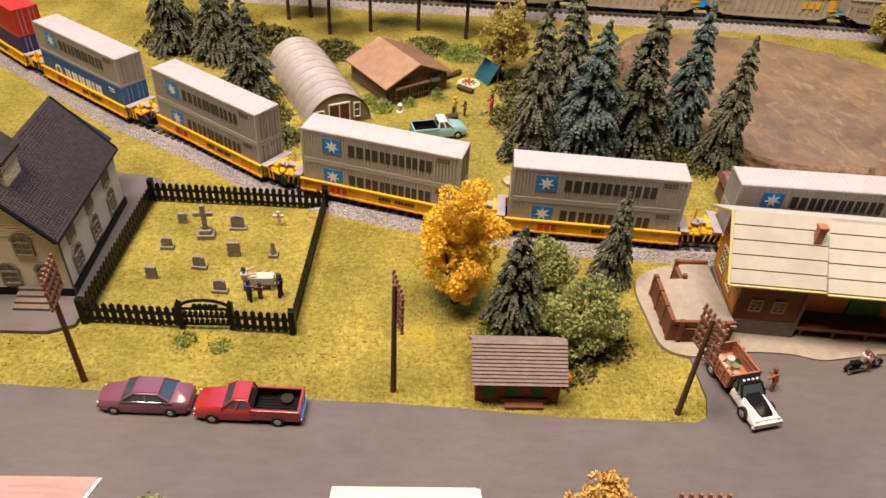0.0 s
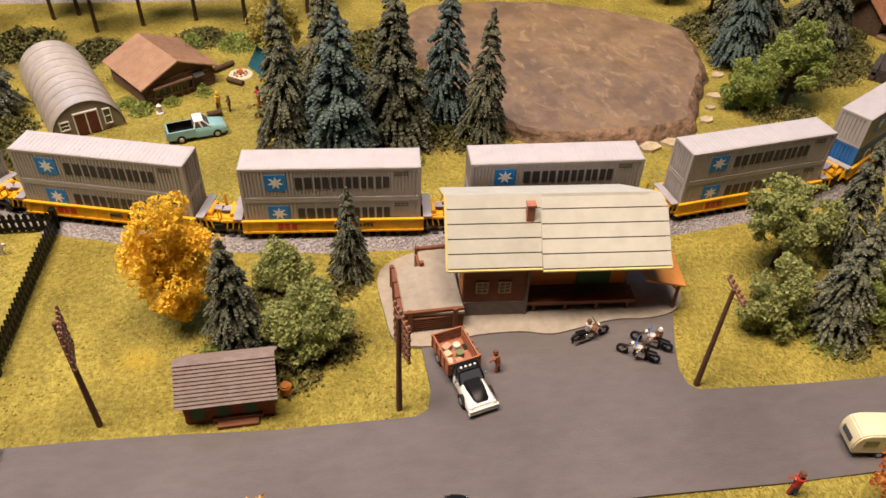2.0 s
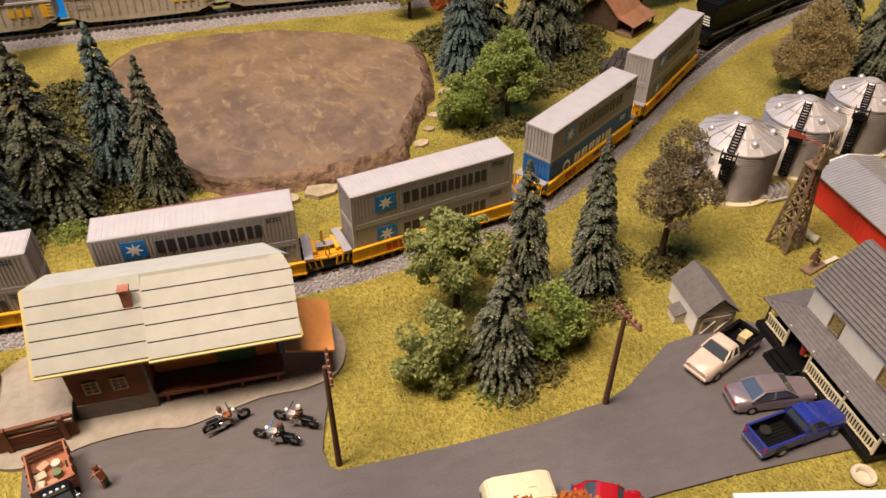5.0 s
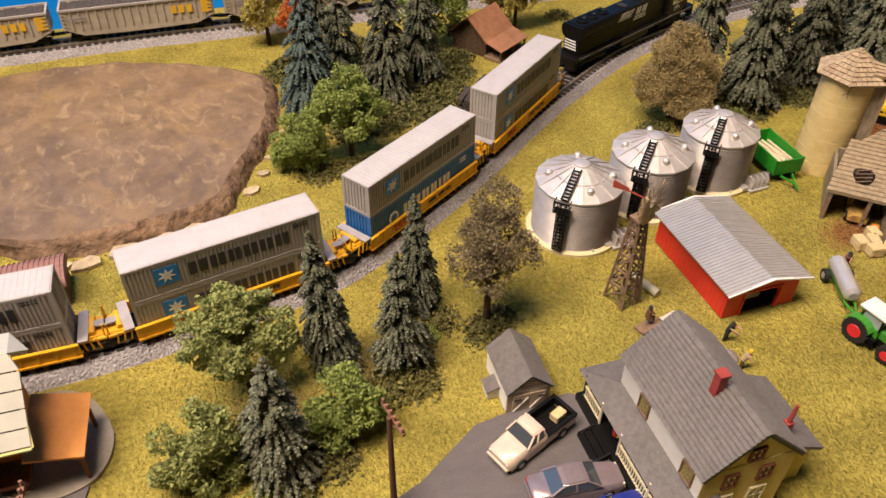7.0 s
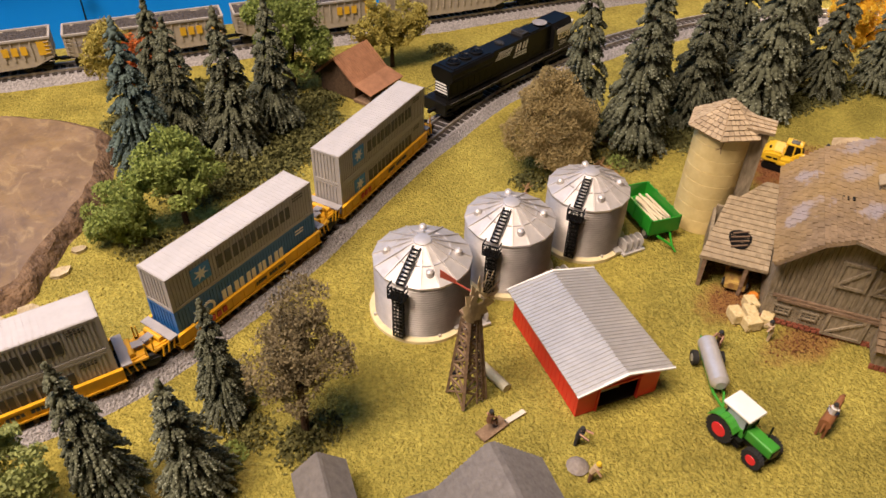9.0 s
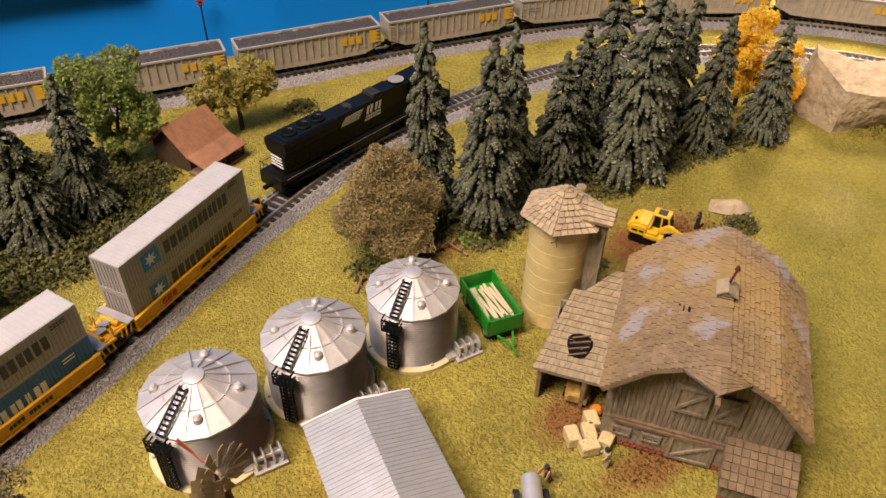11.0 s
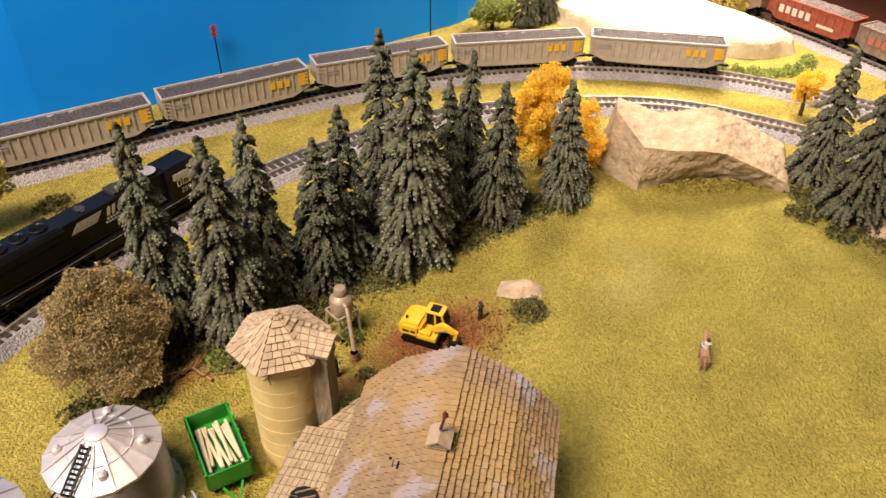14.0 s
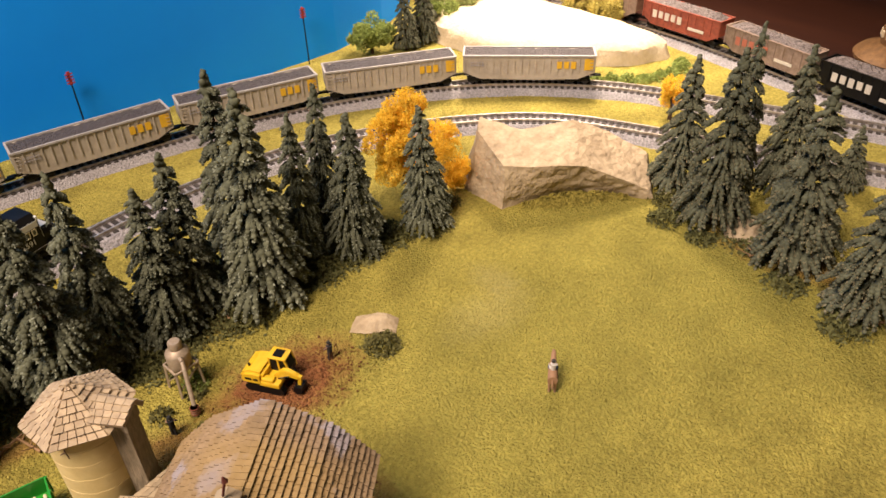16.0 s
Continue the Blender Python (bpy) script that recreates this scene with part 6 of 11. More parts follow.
def patched_shingle():
    """Brown shingles with worn blue-grey and ochre patches."""
    m = M_SHINGLE.copy()
    m.name = "patched_shingle"
    nt = m.node_tree
    nd, ln = nt.nodes, nt.links
    bsdf = nd["Principled BSDF"]
    base = bsdf.inputs["Base Color"].links[0].from_socket
    tc = nd.new("ShaderNodeTexCoord")
    last = base
    for scale, lo, hi, colour, off in ((52, 0.585, 0.63, (0.30, 0.285, 0.33, 1), 0.0), (24, 0.46, 0.68, (0.34, 0.23, 0.085, 1), 5.0)):
        mp = nd.new("ShaderNodeMapping")
        mp.inputs["Location"].default_value = (off, off, 0)
        ln.new(tc.outputs["Object"], mp.inputs[0])
        n = nd.new("ShaderNodeTexNoise")
        n.inputs["Scale"].default_value = scale
        n.inputs["Detail"].default_value = 4
        ln.new(mp.outputs[0], n.inputs["Vector"])
        r = nd.new("ShaderNodeMapRange")
        r.inputs[4].default_value = 0.65
        r.inputs[1].default_value, r.inputs[2].default_value = lo, hi
        ln.new(n.outputs[0], r.inputs[0])
        mx = nd.new("ShaderNodeMix")
        mx.data_type = "RGBA"
        ln.new(r.outputs[0], mx.inputs["Factor"])
        ln.new(last, mx.inputs["A"])
        mx.inputs["B"].default_value = colour
        last = mx.outputs["Result"]
    ln.new(last, bsdf.inputs["Base Color"])
    return m


M_PATCH = patched_shingle()


def barn():
    # local frame: +y runs along the ridge away from the gable front, x to the right of one who faces the front
    root = thing("old_barn", 46.56, 18.86, 0, BARN_T + 1, label="weathered grey wooden barn with a worn brown shingled gambrel roof", category="barn")
    X, Y0, Y1 = 3.0, 2.0, 8.2
    EZ, BZ, RZ, BXX = 3.45, 4.85, 5.82, 1.92
    prof = [(-X, 0.0), (X, 0.0), (X, 3.5), (BXX - 0.05, 4.68), (0, 5.65), (-BXX + 0.05, 4.68), (-X, 3.5)]
    w = B()
    extrude_profile(w, prof, Y0, Y0 + 0.15)
    extrude_profile(w, prof, Y1 - 0.15, Y1)
    box(w, -X, -X + 0.15, Y0 + 0.15, Y1 - 0.15, 0, 3.5)
    box(w, X - 0.15, X, Y0 + 0.15, Y1 - 0.15, 0, 3.5)
    part("wall", w, M_OLDWOOD, root, "weathered grey-brown board wall")
    rnd = random.Random(3)
    n = 34
    for k in range(n):
        x = -X + 0.04 + (2 * X - 0.08) * (k + 0.5) / n
        top = 3.4 + (X - abs(x)) / (X - BXX) * 1.2 if abs(x) > BXX else 4.6 + (BXX - abs(x)) / BXX * 0.95
        part("board", bx(x - 0.075, x + 0.075, Y0 - rnd.uniform(0.02, 0.055), Y0, 1.45, min(top, 5.5)), M_OLDWOOD, root)
    for sg in (-1, 1):
        for k in range(36):
            y = Y0 + 0.1 + k * 0.17
            sd = bx(sg * X - (0.03 if sg < 0 else 0), sg * X + (0.03 if sg > 0 else 0), y, y + 0.14, 0.3, 3.4)
            part("board", sd, M_OLDWOOD, root)
    for k in range(7):
        z = 0.28 + k * 0.165
        part("lower_board", bx(-X, X, Y0 - 0.05, Y0, z, z + 0.15), M_OLDWOOD, root)
    for k in range(26):
        x = -X - 0.02 + k * 0.235
        part("footing_stone", bx(x, x + 0.2, Y0 - 0.09, Y0 + 0.02, 0, 0.13 + rnd.uniform(0, 0.03), 0.02), M_BRICKR, root)
        part("footing_stone", bx(x - 0.1, x + 0.1, Y0 - 0.08, Y0 + 0.02, 0.14, 0.27, 0.02), M_BRICKR, root)
    tr = B()
    box(tr, -X + 0.2, X - 0.3, Y0 - 0.13, Y0, 1.44, 1.54)
    box(tr, -X + 0.4, X - 0.9, Y0 - 0.18, Y0 - 0.12, 1.3, 1.42)
    part("door_track", tr, M_TIMBER, root)
    for x in (-2.3, -1.25):
        window(root, x, Y0 - 0.05, 0.62, 0, 0.7, 0.42, 3, 2, M_OLDWOOD, M_GLASS, bar=0.08, deep=0.1)
    for x, z, wd, hg in ((0.15, 0.15, 1.55, 1.2), (-0.35, 2.65, 1.15, 1.25), (0.85, 2.65, 0.95, 1.2)):
        d = bx(x - wd / 2, x + wd / 2, Y0 - 0.1, Y0, z, z + hg)
        door = part("door", d, M_OLDWOOD, root, "weathered cross-braced door")
        f = B()
        for u in (x - wd / 2, x + wd / 2 - 0.12):
            box(f, u, u + 0.12, Y0 - 0.17, Y0 - 0.1, z, z + hg)
        for v in (z, z + hg - 0.12):
            box(f, x - wd / 2 + 0.12, x + wd / 2 - 0.12, Y0 - 0.17, Y0 - 0.1, v, v + 0.12)
        beam(f, (x - wd / 2 + 0.1, Y0 - 0.13, z + 0.1), (x + wd / 2 - 0.1, Y0 - 0.13, z + hg - 0.1), 0.1)
        part("brace", f, M_OLDWOOD, door)
    # roof: four slopes with a hood drawn out over the front
    Yh, Yf, Yb = 0.08, 1.25, 8.56
    for sg in (-1, 1):
        low = [(sg * (X + 0.3), Yf, EZ), (sg * (X + 0.3), Yb, EZ), (sg * BXX, Yb, BZ), (sg * BXX, Yf, BZ)]
        up = [(sg * BXX, Yf, BZ), (sg * BXX, Yb, BZ), (0, Yb, RZ), (0, Yf, RZ)]
        hood = [(sg * BXX * 0.54, Yf, BZ + (RZ - BZ) * 0.46), (0, Yh, RZ - 0.02), (0, Yf, RZ)]
        part("hood", slab(B(), hood, 0.1), M_OLDWOOD, root, "pointed hood over the hayloft door")
        course_roof(root, "hood_shingle", hood[0], (hood[0][0], hood[0][1] + 0.05, hood[0][2]), hood[2], hood[1], 6, 0.06, M_PATCH, cols=5, rng_seed=2, uneven=0.03, aligned=True)
        for q in (low, up):
            part("roof_deck", slab(B(), q, 0.12), M_SHINGLE, root)
        course_roof(root, "shingle_course", *low, 9, 0.1, M_PATCH, gap=0.018, cols=32, rng_seed=3 + sg, uneven=0.05)
        course_roof(root, "shingle_course", *up, 10, 0.105, M_PATCH, gap=0.018, cols=32, rng_seed=7 + sg, uneven=0.05)
    hb = B()
    beam(hb, (0, Yh - 0.25, RZ - 0.22), (0, Y0, RZ - 0.22), 0.14)
    part("hay_beam", hb, M_TIMBER, root)
    cu = part("cupola", bx(-0.26, 0.26, 4.45, 4.95, RZ - 0.35, RZ + 0.22), M_OLDWOOD, root, "small grey ventilator cupola")
    cr = B()
    slab(cr, [(-0.36, 4.33, RZ + 0.2), (0, 4.33, RZ + 0.42), (0, 5.07, RZ + 0.42), (-0.36, 5.07, RZ + 0.2)], 0.06)
    slab(cr, [(0.36, 4.33, RZ + 0.2), (0, 4.33, RZ + 0.42), (0, 5.07, RZ + 0.42), (0.36, 5.07, RZ + 0.2)], 0.06)
    part("cupola_roof", cr, M_LEANSH, cu)
    sl = B()
    for k in range(4):
        box(sl, -0.24, 0.24, 4.36, 4.4, RZ - 0.2 + k * 0.12, RZ - 0.14 + k * 0.12)
    part("louvre", sl, M_OLDWOOD, cu)
    vn = B()
    beam(vn, (0, 4.7, RZ + 0.5), (0.12, 4.8, RZ + 1.05), 0.06)
    rod(vn, (0.12, 4.8, RZ + 1.0), (0.1, 4.78, RZ + 1.2), 0.1, 0.03, 6)
    part("weather_vane", vn, M_REDDOOR, cu)
    hole = B()
    for u, v in ((-1.2, 4.1), (-1.05, 4.0), (-1.35, 4.2)):
        t = (BXX - abs(u)) / BXX
        box(hole, u - 0.05, u + 0.05, v - 0.12, v + 0.12, BZ + (RZ - BZ) * t + 0.06, BZ + (RZ - BZ) * t + 0.11)
    part("missing_shingle", hole, M_BLACK, root)
    # annex at the front corner
    ax = B()
    box(ax, 1.25, 3.35, 0.75, Y0 - 0.02, 0.25, 1.15)
    part("annex_wall", ax, M_OLDWOOD, root)
    for k in range(11):
        part("foundation", bx(1.22 + k * 0.195, 1.38 + k * 0.195, 0.7, 0.8, 0.0, 0.26, 0.02), M_BRICKR, root)
    window(root, 2.35, 0.74, 0.42, 0, 0.75, 0.35, 3, 1, M_OLDWOOD, M_GLASS, bar=0.07)
    an = [(1.1, 0.5, 1.08), (3.5, 0.5, 1.08), (3.5, 2.0, 1.95), (1.1, 2.0, 1.95)]
    part("roof_deck", slab(B(), an, 0.1), M_SHINGLE, root)
    course_roof(root, "annex_shingle", *an, 6, 0.09, M_SHINGLE, cols=9, rng_seed=12, uneven=0.05, gap=0.04, single=True)
    # lean-to on the left, open at the front
    le = [(-5.9, 3.0, 1.65), (-3.1, 3.0, 1.65), (-2.95, 7.1, 2.35), (-5.2, 7.1, 2.35)]
    part("roof_deck", slab(B(), le, 0.12), M_LEANSH, root, "lean-to roof boards")
    course_roof(root, "lean_shingle", *le, 13, 0.06, M_LEANSH, cols=13, rng_seed=13, uneven=0.03, single=True)
    rear = [(-4.75, 7.1, 2.35), (-2.95, 7.1, 2.35), (-2.9, 8.5, 2.59), (-3.7, 8.5, 2.59)]
    part("roof_deck", slab(B(), rear, 0.12), M_LEANSH, root)
    course_roof(root, "lean_shingle", *rear, 4, 0.06, M_LEANSH, cols=7, rng_seed=14, uneven=0.03, single=True)
    lw = B()
    box(lw, -5.7, -5.55, 3.3, 6.9, 0, 1.65)
    box(lw, -5.6, -3.05, 6.7, 6.85, 0, 1.9)
    part("lean_wall", lw, M_OLDWOOD, root)
    for u in (-5.7, -4.0):
        part("post", bx(u, u + 0.16, 3.05, 3.2, 0, 1.62), M_TIMBER, root)
    rr = (2.35 - 1.65) / 4.1
    hl = B()
    rim = []
    for k in range(14):
        a = 2 * math.pi * k / 14
        u, v = 0.48 * math.cos(a) * (1 + 0.12 * math.sin(3 * a)), 0.62 * math.sin(a) * (1 + 0.1 * math.cos(2 * a))
        rim.append((-4.42 + u, 4.4 + v, 1.735 + rr * (1.4 + v)))
    slab(hl, rim, 0.02)
    part("roof_hole", hl, M_BLACK, root, "dark hole in the lean-to roof")
    sl = B()
    for k in range(4):
        y = 3.98 + k * 0.27
        beam(sl, (-4.82 + 0.05 * abs(k - 1.5), y - 0.14, 1.765 + rr * (y - 3.14)), (-4.02 - 0.05 * abs(k - 1.5), y + 0.16, 1.765 + rr * (y - 2.84)), 0.05)
    part("lath", sl, M_TIMBER, root)


barn()
M_TOWER = mat("tower_cream", (0.64, 0.51, 0.235), (0.56, 0.435, 0.19), size=0.6, rough=0.8, bump=0.3, big=0.15)
M_SHINGLET = mat("tower_shingle", (0.46, 0.36, 0.235), (0.37, 0.28, 0.185), size=0.3, rough=0.8, bump=0.4, rand=0.14)


def stave_silo():
    root = thing("stave_silo", 48.42, 28.9, 0, -50, label="cream block silo with a six-sided shingled roof and wooden chute", category="silo")
    prof = []
    for k in range(8):
        z0, z1 = 5.35 * k / 8, 5.35 * (k + 1) / 8
        prof += [(1.27 - 0.02 * k / 8, z0 - (0.05 if k == 0 else 0)), (1.27 - 0.02 * k / 8, z1 - 0.03), (1.245 - 0.02 * k / 8, z1 - 0.015)]
    part("wall", lathe(B(), prof, 36), M_TOWER, root, "cream block wall with faint hoops", smooth=True)
    RW, Z0, Z1, N = 1.72, 5.28, 6.5, 8
    rim = [Vector((RW * math.cos(math.radians(30 + 60 * k)), RW * math.sin(math.radians(30 + 60 * k)), Z0)) for k in range(6)]
    tip = Vector((0, 0, Z1))
    core = B()
    for k in range(6):
        slab(core, [rim[k], rim[(k + 1) % 6], tip], 0.06)
    part("roof_core", core, M_SHINGLET, root)
    for k in range(6):
        a, b = rim[k], rim[(k + 1) % 6]
        for j in range(N):
            t0, t1 = j / N, min(0.99, (j + 1.25) / N)
            course_roof(root, "shingle", a.lerp(tip, t0), b.lerp(tip, t0), b.lerp(tip, t1), a.lerp(tip, t1), 1, 0.075, M_SHINGLET, gap=0.028, cols=max(1, round(5.6 * (1 - t0)) + j % 2), rng_seed=k * 9 + j, uneven=0.04, single=True)
    part("finial", lathe(B(), [(0.16, Z1 - 0.12), (0.12, Z1 + 0.03), (0.0, Z1 + 0.06)], 6), M_SHINGLET, root)
    ck = B()
    for p, q in (((0.06, 5.1), (0.0, 4.75)), ((0.0, 4.75), (0.05, 4.45)), ((0.0, 4.75), (-0.2, 4.6))):
        beam(ck, (p[0] + 0.08, -1.25, p[1]), (q[0] + 0.08, -1.25, q[1]), 0.035)
    part("crack", ck, M_TIMBER, root)
    part("chute", bx(1.15, 1.8, -0.42, 0.3, 0, 5.6), M_OLDWOOD, root, "grey wooden chute")
    near = [(0.85, -0.77, 5.66), (2.04, -0.77, 5.66), (2.04, 0.08, 5.9), (0.5, 0.08, 6.02)]
    far = [(2.04, 0.08, 5.9), (0.5, 0.08, 6.02), (0.9, 0.42, 5.55), (2.04, 0.42, 5.4)]
    part("dormer_deck", slab(B(), near, 0.1), M_SHINGLET, root)
    part("dormer_deck", slab(B(), [far[3], far[0], far[1], far[2]], 0.1), M_SHINGLET, root)
    course_roof(root, "dormer_shingle", *near, 4, 0.07, M_SHINGLET, cols=5, rng_seed=4, uneven=0.03, single=True)
    course_roof(root, "dormer_shingle", far[3], far[2], far[1], far[0], 3, 0.06, M_SHINGLET, cols=5, rng_seed=6, uneven=0.03, single=True)
    part("dormer", bx(0.8, 1.85, -0.45, 0.33, 5.0, 5.62), M_OLDWOOD, root)


stave_silo()


def house():
    M_HROOF = mat("house_shingle", (0.15, 0.138, 0.133), (0.11, 0.10, 0.097), size=0.2, rough=0.7, bump=0.3, island=0.1)
    M_HY = mat("house_yellow", (0.60, 0.48, 0.17), (0.54, 0.43, 0.15), size=0.4, rough=0.65)
    M_LAT = mat("lattice_screen", (0.38, 0.3, 0.1), (0.08, 0.07, 0.04), size=0.09, rough=0.7)
    M_CHIM = mat("chimney_red", (0.30, 0.05, 0.045), (0.24, 0.04, 0.035), size=0.3, rough=0.6)
    root = thing("farmhouse", label="two-storey farmhouse with dark shingled roofs, cream walls and a railed porch", category="house")
    X0, X1, Y0, Y1, EZ, RZ, XR = 29.13, 32.27, 14.1, 18.85, 3.25, 4.75, 30.7
    part("wall", bx(X0, X1, Y0, Y1, 0, EZ), M_CHWHITE, root, "off-white side wall")
    for y in (Y0, Y1 - 0.1):
        g = B()
        extrude_profile(g, [(X0, EZ), (X1, EZ), (XR, RZ - 0.08)], y, y + 0.1)
        part("gable", g, M_HY, root, "yellow gable")
    yl = B()
    siding(yl, X0, X1, Y0, 0.1, EZ, 0.13)
    part("siding", yl, M_HY, root)
    for xe in (X0 - 0.16, X1 + 0.16):
        q = [(xe, Y0 - 0.15, EZ - 0.15), (xe, Y1 + 0.15, EZ - 0.15), (XR, Y1 + 0.15, RZ), (XR, Y0 - 0.15, RZ)]
        part("roof_deck", slab(B(), q, 0.1), M_DKGREY, root)
        course_roof(root, "shingle_course", *q, 15, 0.1, M_HROOF, cols=0, rng_seed=2, single=True)
    # porch along the west side and round both ends
    PX0, PY0, PY1, PZ0, PZ1 = 28.23, 13.1, 20.1, 1.4, 1.92
    west = [(PX0, PY0, PZ0), (PX0, PY1, PZ0), (X0, Y1 - 0.1, PZ1), (X0, Y0 + 0.1, PZ1)]
    north = [(PX0, PY1, PZ0), (X1 - 0.6, PY1, PZ0), (X1 - 0.6, Y1, PZ1), (X0, Y1 - 0.1, PZ1)]
    south = [(PX0, PY0, PZ0), (X0 + 0.8, PY0, PZ0), (X0 + 0.8, Y0, PZ1), (X0, Y0 + 0.1, PZ1)]
    for q in (west, north, south):
        part("porch_roof", slab(B(), q, 0.08), M_DKGREY, root)
        course_roof(root, "porch_shingle", *q, 7, 0.04, M_HROOF, single=True)
    part("porch_floor", bx(PX0 - 0.1, X0, PY0 + 0.2, PY1 - 0.2, 0.1, 0.38), M_BLACK, root, "black porch deck")
    for y in (13.4, 15.2, 17.1, 18.45, 19.7):
        p = B()
        rod(p, (PX0 + 0.12, y, 0.36), (PX0 + 0.12, y, 1.5), 0.05, 0.05, 8)
        part("post", p, M_CREAM if y < 19 else M_DKGREY, root)
    for ya, yb in ((13.4, 15.2), (15.2, 17.1), (18.45, 19.7)):
        r = B()
        beam(r, (PX0 + 0.12, ya, 0.96), (PX0 + 0.12, yb, 0.96), 0.07)
        beam(r, (PX0 + 0.12, ya, 0.48), (PX0 + 0.12, yb, 0.48), 0.06)
        n = int((yb - ya) / 0.13)
        for k in range(n):
            box(r, PX0 + 0.1, PX0 + 0.14, ya + 0.06 + k * 0.13, ya + 0.115 + k * 0.13, 0.48, 0.96)
        part("railing", r, M_CREAM, root, "cream baluster railing")
    stp = B()
    for i in range(3):
        box(stp, PX0 - 0.72 + i * 0.24, PX0 - 0.1, 17.2, 18.4, 0, 0.12 * (i + 1))
    for y in (17.17, 18.4):
        beam(stp, (PX0 - 0.7, y, 0.16), (PX0 - 0.08, y, 0.42), 0.06)
    part("porch_steps", stp, M_BLACK, root, "black porch steps with rails")
    for y in (14.75, 17.35):
        window(root, X0 - 0.02, y, 2.05, -90, 0.6, 0.72, 1, 1, M_TIMBER, M_LAT)
    for x in (30.1, 31.3):
        window(root, x, Y0 - 0.04, 0.9, 0, 0.6, 0.9, 2, 2, M_CREAM, M_GLASS)
        window(root, x, Y0 - 0.04, 2.2, 0, 0.5, 0.7, 2, 2, M_BROWNW, M_GLASS)
    window(root, XR, Y0 - 0.02, 3.35, 0, 0.5, 0.6, 2, 2, M_BROWNW, M_GLASS)
    c = part("chimney", bx(30.17, 30.47, 15.8, 16.1, 3.9, 5.2, 0.02), M_CHIM, root, "dark red brick chimney")
    part("cap", bx(30.14, 30.5, 15.77, 16.13, 5.15, 5.24), M_CHIM, c)
    # kitchen wing
    part("wing", bx(X1, 33.9, 14.8, 17.4, 0, 1.9), M_HY, root, "yellow kitchen wing")
    wq = [(34.12, 14.6, 1.8), (34.12, 17.65, 1.8), (X1 - 0.1, 17.65, 2.7), (X1 - 0.1, 14.6, 2.7)]
    part("wing_roof", slab(B(), wq, 0.1), M_HROOF, root)
    course_roof(root, "wing_shingle", *wq, 8, 0.04, M_HROOF, single=True)
    c2 = part("chimney", bx(32.8, 33.05, 15.1, 15.35, 2.0, 2.85, 0.02), M_CHIM, root, "thin red stove chimney")
    part("flue", rod(B(), (32.92, 15.22, 2.85), (32.98, 15.24, 3.6), 0.08, 0.06, 8), M_CHIM, c2)

    root.matrix_basis = Matrix.Translation((30.85 * K, 18.93 * K, 0)) @ pose(0, 0, 0, 0, 0, -5.6) @ Matrix.Translation((-30.7 * K, -19.0 * K, 0))


house()


def small_shed():
    M_SR = mat("shed_shingle", (0.15, 0.137, 0.13), (0.11, 0.10, 0.095), size=0.25, rough=0.75, bump=0.3)
    M_SW = mat("shed_white", (0.72, 0.70, 0.65), (0.65, 0.63, 0.58), size=0.3, rough=0.7)
    M_SD = mat("shed_door", (0.48, 0.39, 0.28), (0.38, 0.30, 0.21), size=0.2, rough=0.8)
    root = thing("garage_shed", 26.72, 21.5, 0, -7, label="small white garage with a dark shingled roof and tan double doors", category="shed")
    E, R = 1.1, 1.84
    w = bx(-0.82, 0.82, -1.08, 1.08, 0, E)
    for y in (-1.08, 0.98):
        extrude_profile(w, [(-0.82, E), (0.82, E), (0, R - 0.05)], y, y + 0.1)
    for k in range(8):
        box(w, -0.85, -0.82, -1.08, 1.08, 0.03 + k * 0.12, 0.12 + k * 0.12)
    part("wall", w, M_SW, root, "white clapboard wall")
    for k in range(8):
        part("board", bx(-0.82, 0.82, -1.11, -1.08, 0.02 + k * 0.12, 0.12 + k * 0.12), M_SD, root, "tan front board")
    for k in range(5):
        half = 0.72 - k * 0.15
        part("board", bx(-half, half, -1.12, -1.08, E + 0.02 + k * 0.14, E + 0.12 + k * 0.14), M_SD, root, "tan front board")
    for u in (-0.31, 0.31):
        d = part("door", bx(u - 0.3, u + 0.3, -1.17, -1.1, 0.02, 0.88, 0.01), M_SD, root)
        part("brace", beam(B(), (u - 0.26, -1.18, 0.08), (u + 0.26, -1.18, 0.7), 0.05), M_SW, d)
        part("hinge", beam(B(), (u - 0.26 if u < 0 else u + 0.26, -1.19, 0.68), (u, -1.19, 0.68), 0.04), M_DKGREY, d)
    for sg in (-1, 1):
        q = [(sg * 0.88, -1.2, E - 0.06), (sg * 0.88, 1.2, E - 0.06), (0, 1.2, R), (0, -1.2, R)]
        part("roof_deck", slab(B(), q, 0.06), M_DKGREY, root)
        course_roof(root, "shingle_course", *q, 9, 0.04, M_SR, single=True)
    part("side_box", bx(-1.3, -0.84, -0.35, 0.2, 0, 0.42), M_SW, root, "small white side box")
    part("side_roof", slab(B(), [(-1.36, -0.41, 0.43), (-1.36, 0.26, 0.43), (-0.86, 0.26, 0.62), (-0.86, -0.41, 0.62)], 0.06), M_SR, root)


small_shed()


M_CABROOF = mat("cabin_rust", (0.34, 0.165, 0.09), (0.25, 0.12, 0.065), size=0.5, rough=0.8, bump=0.3, big=0.2)


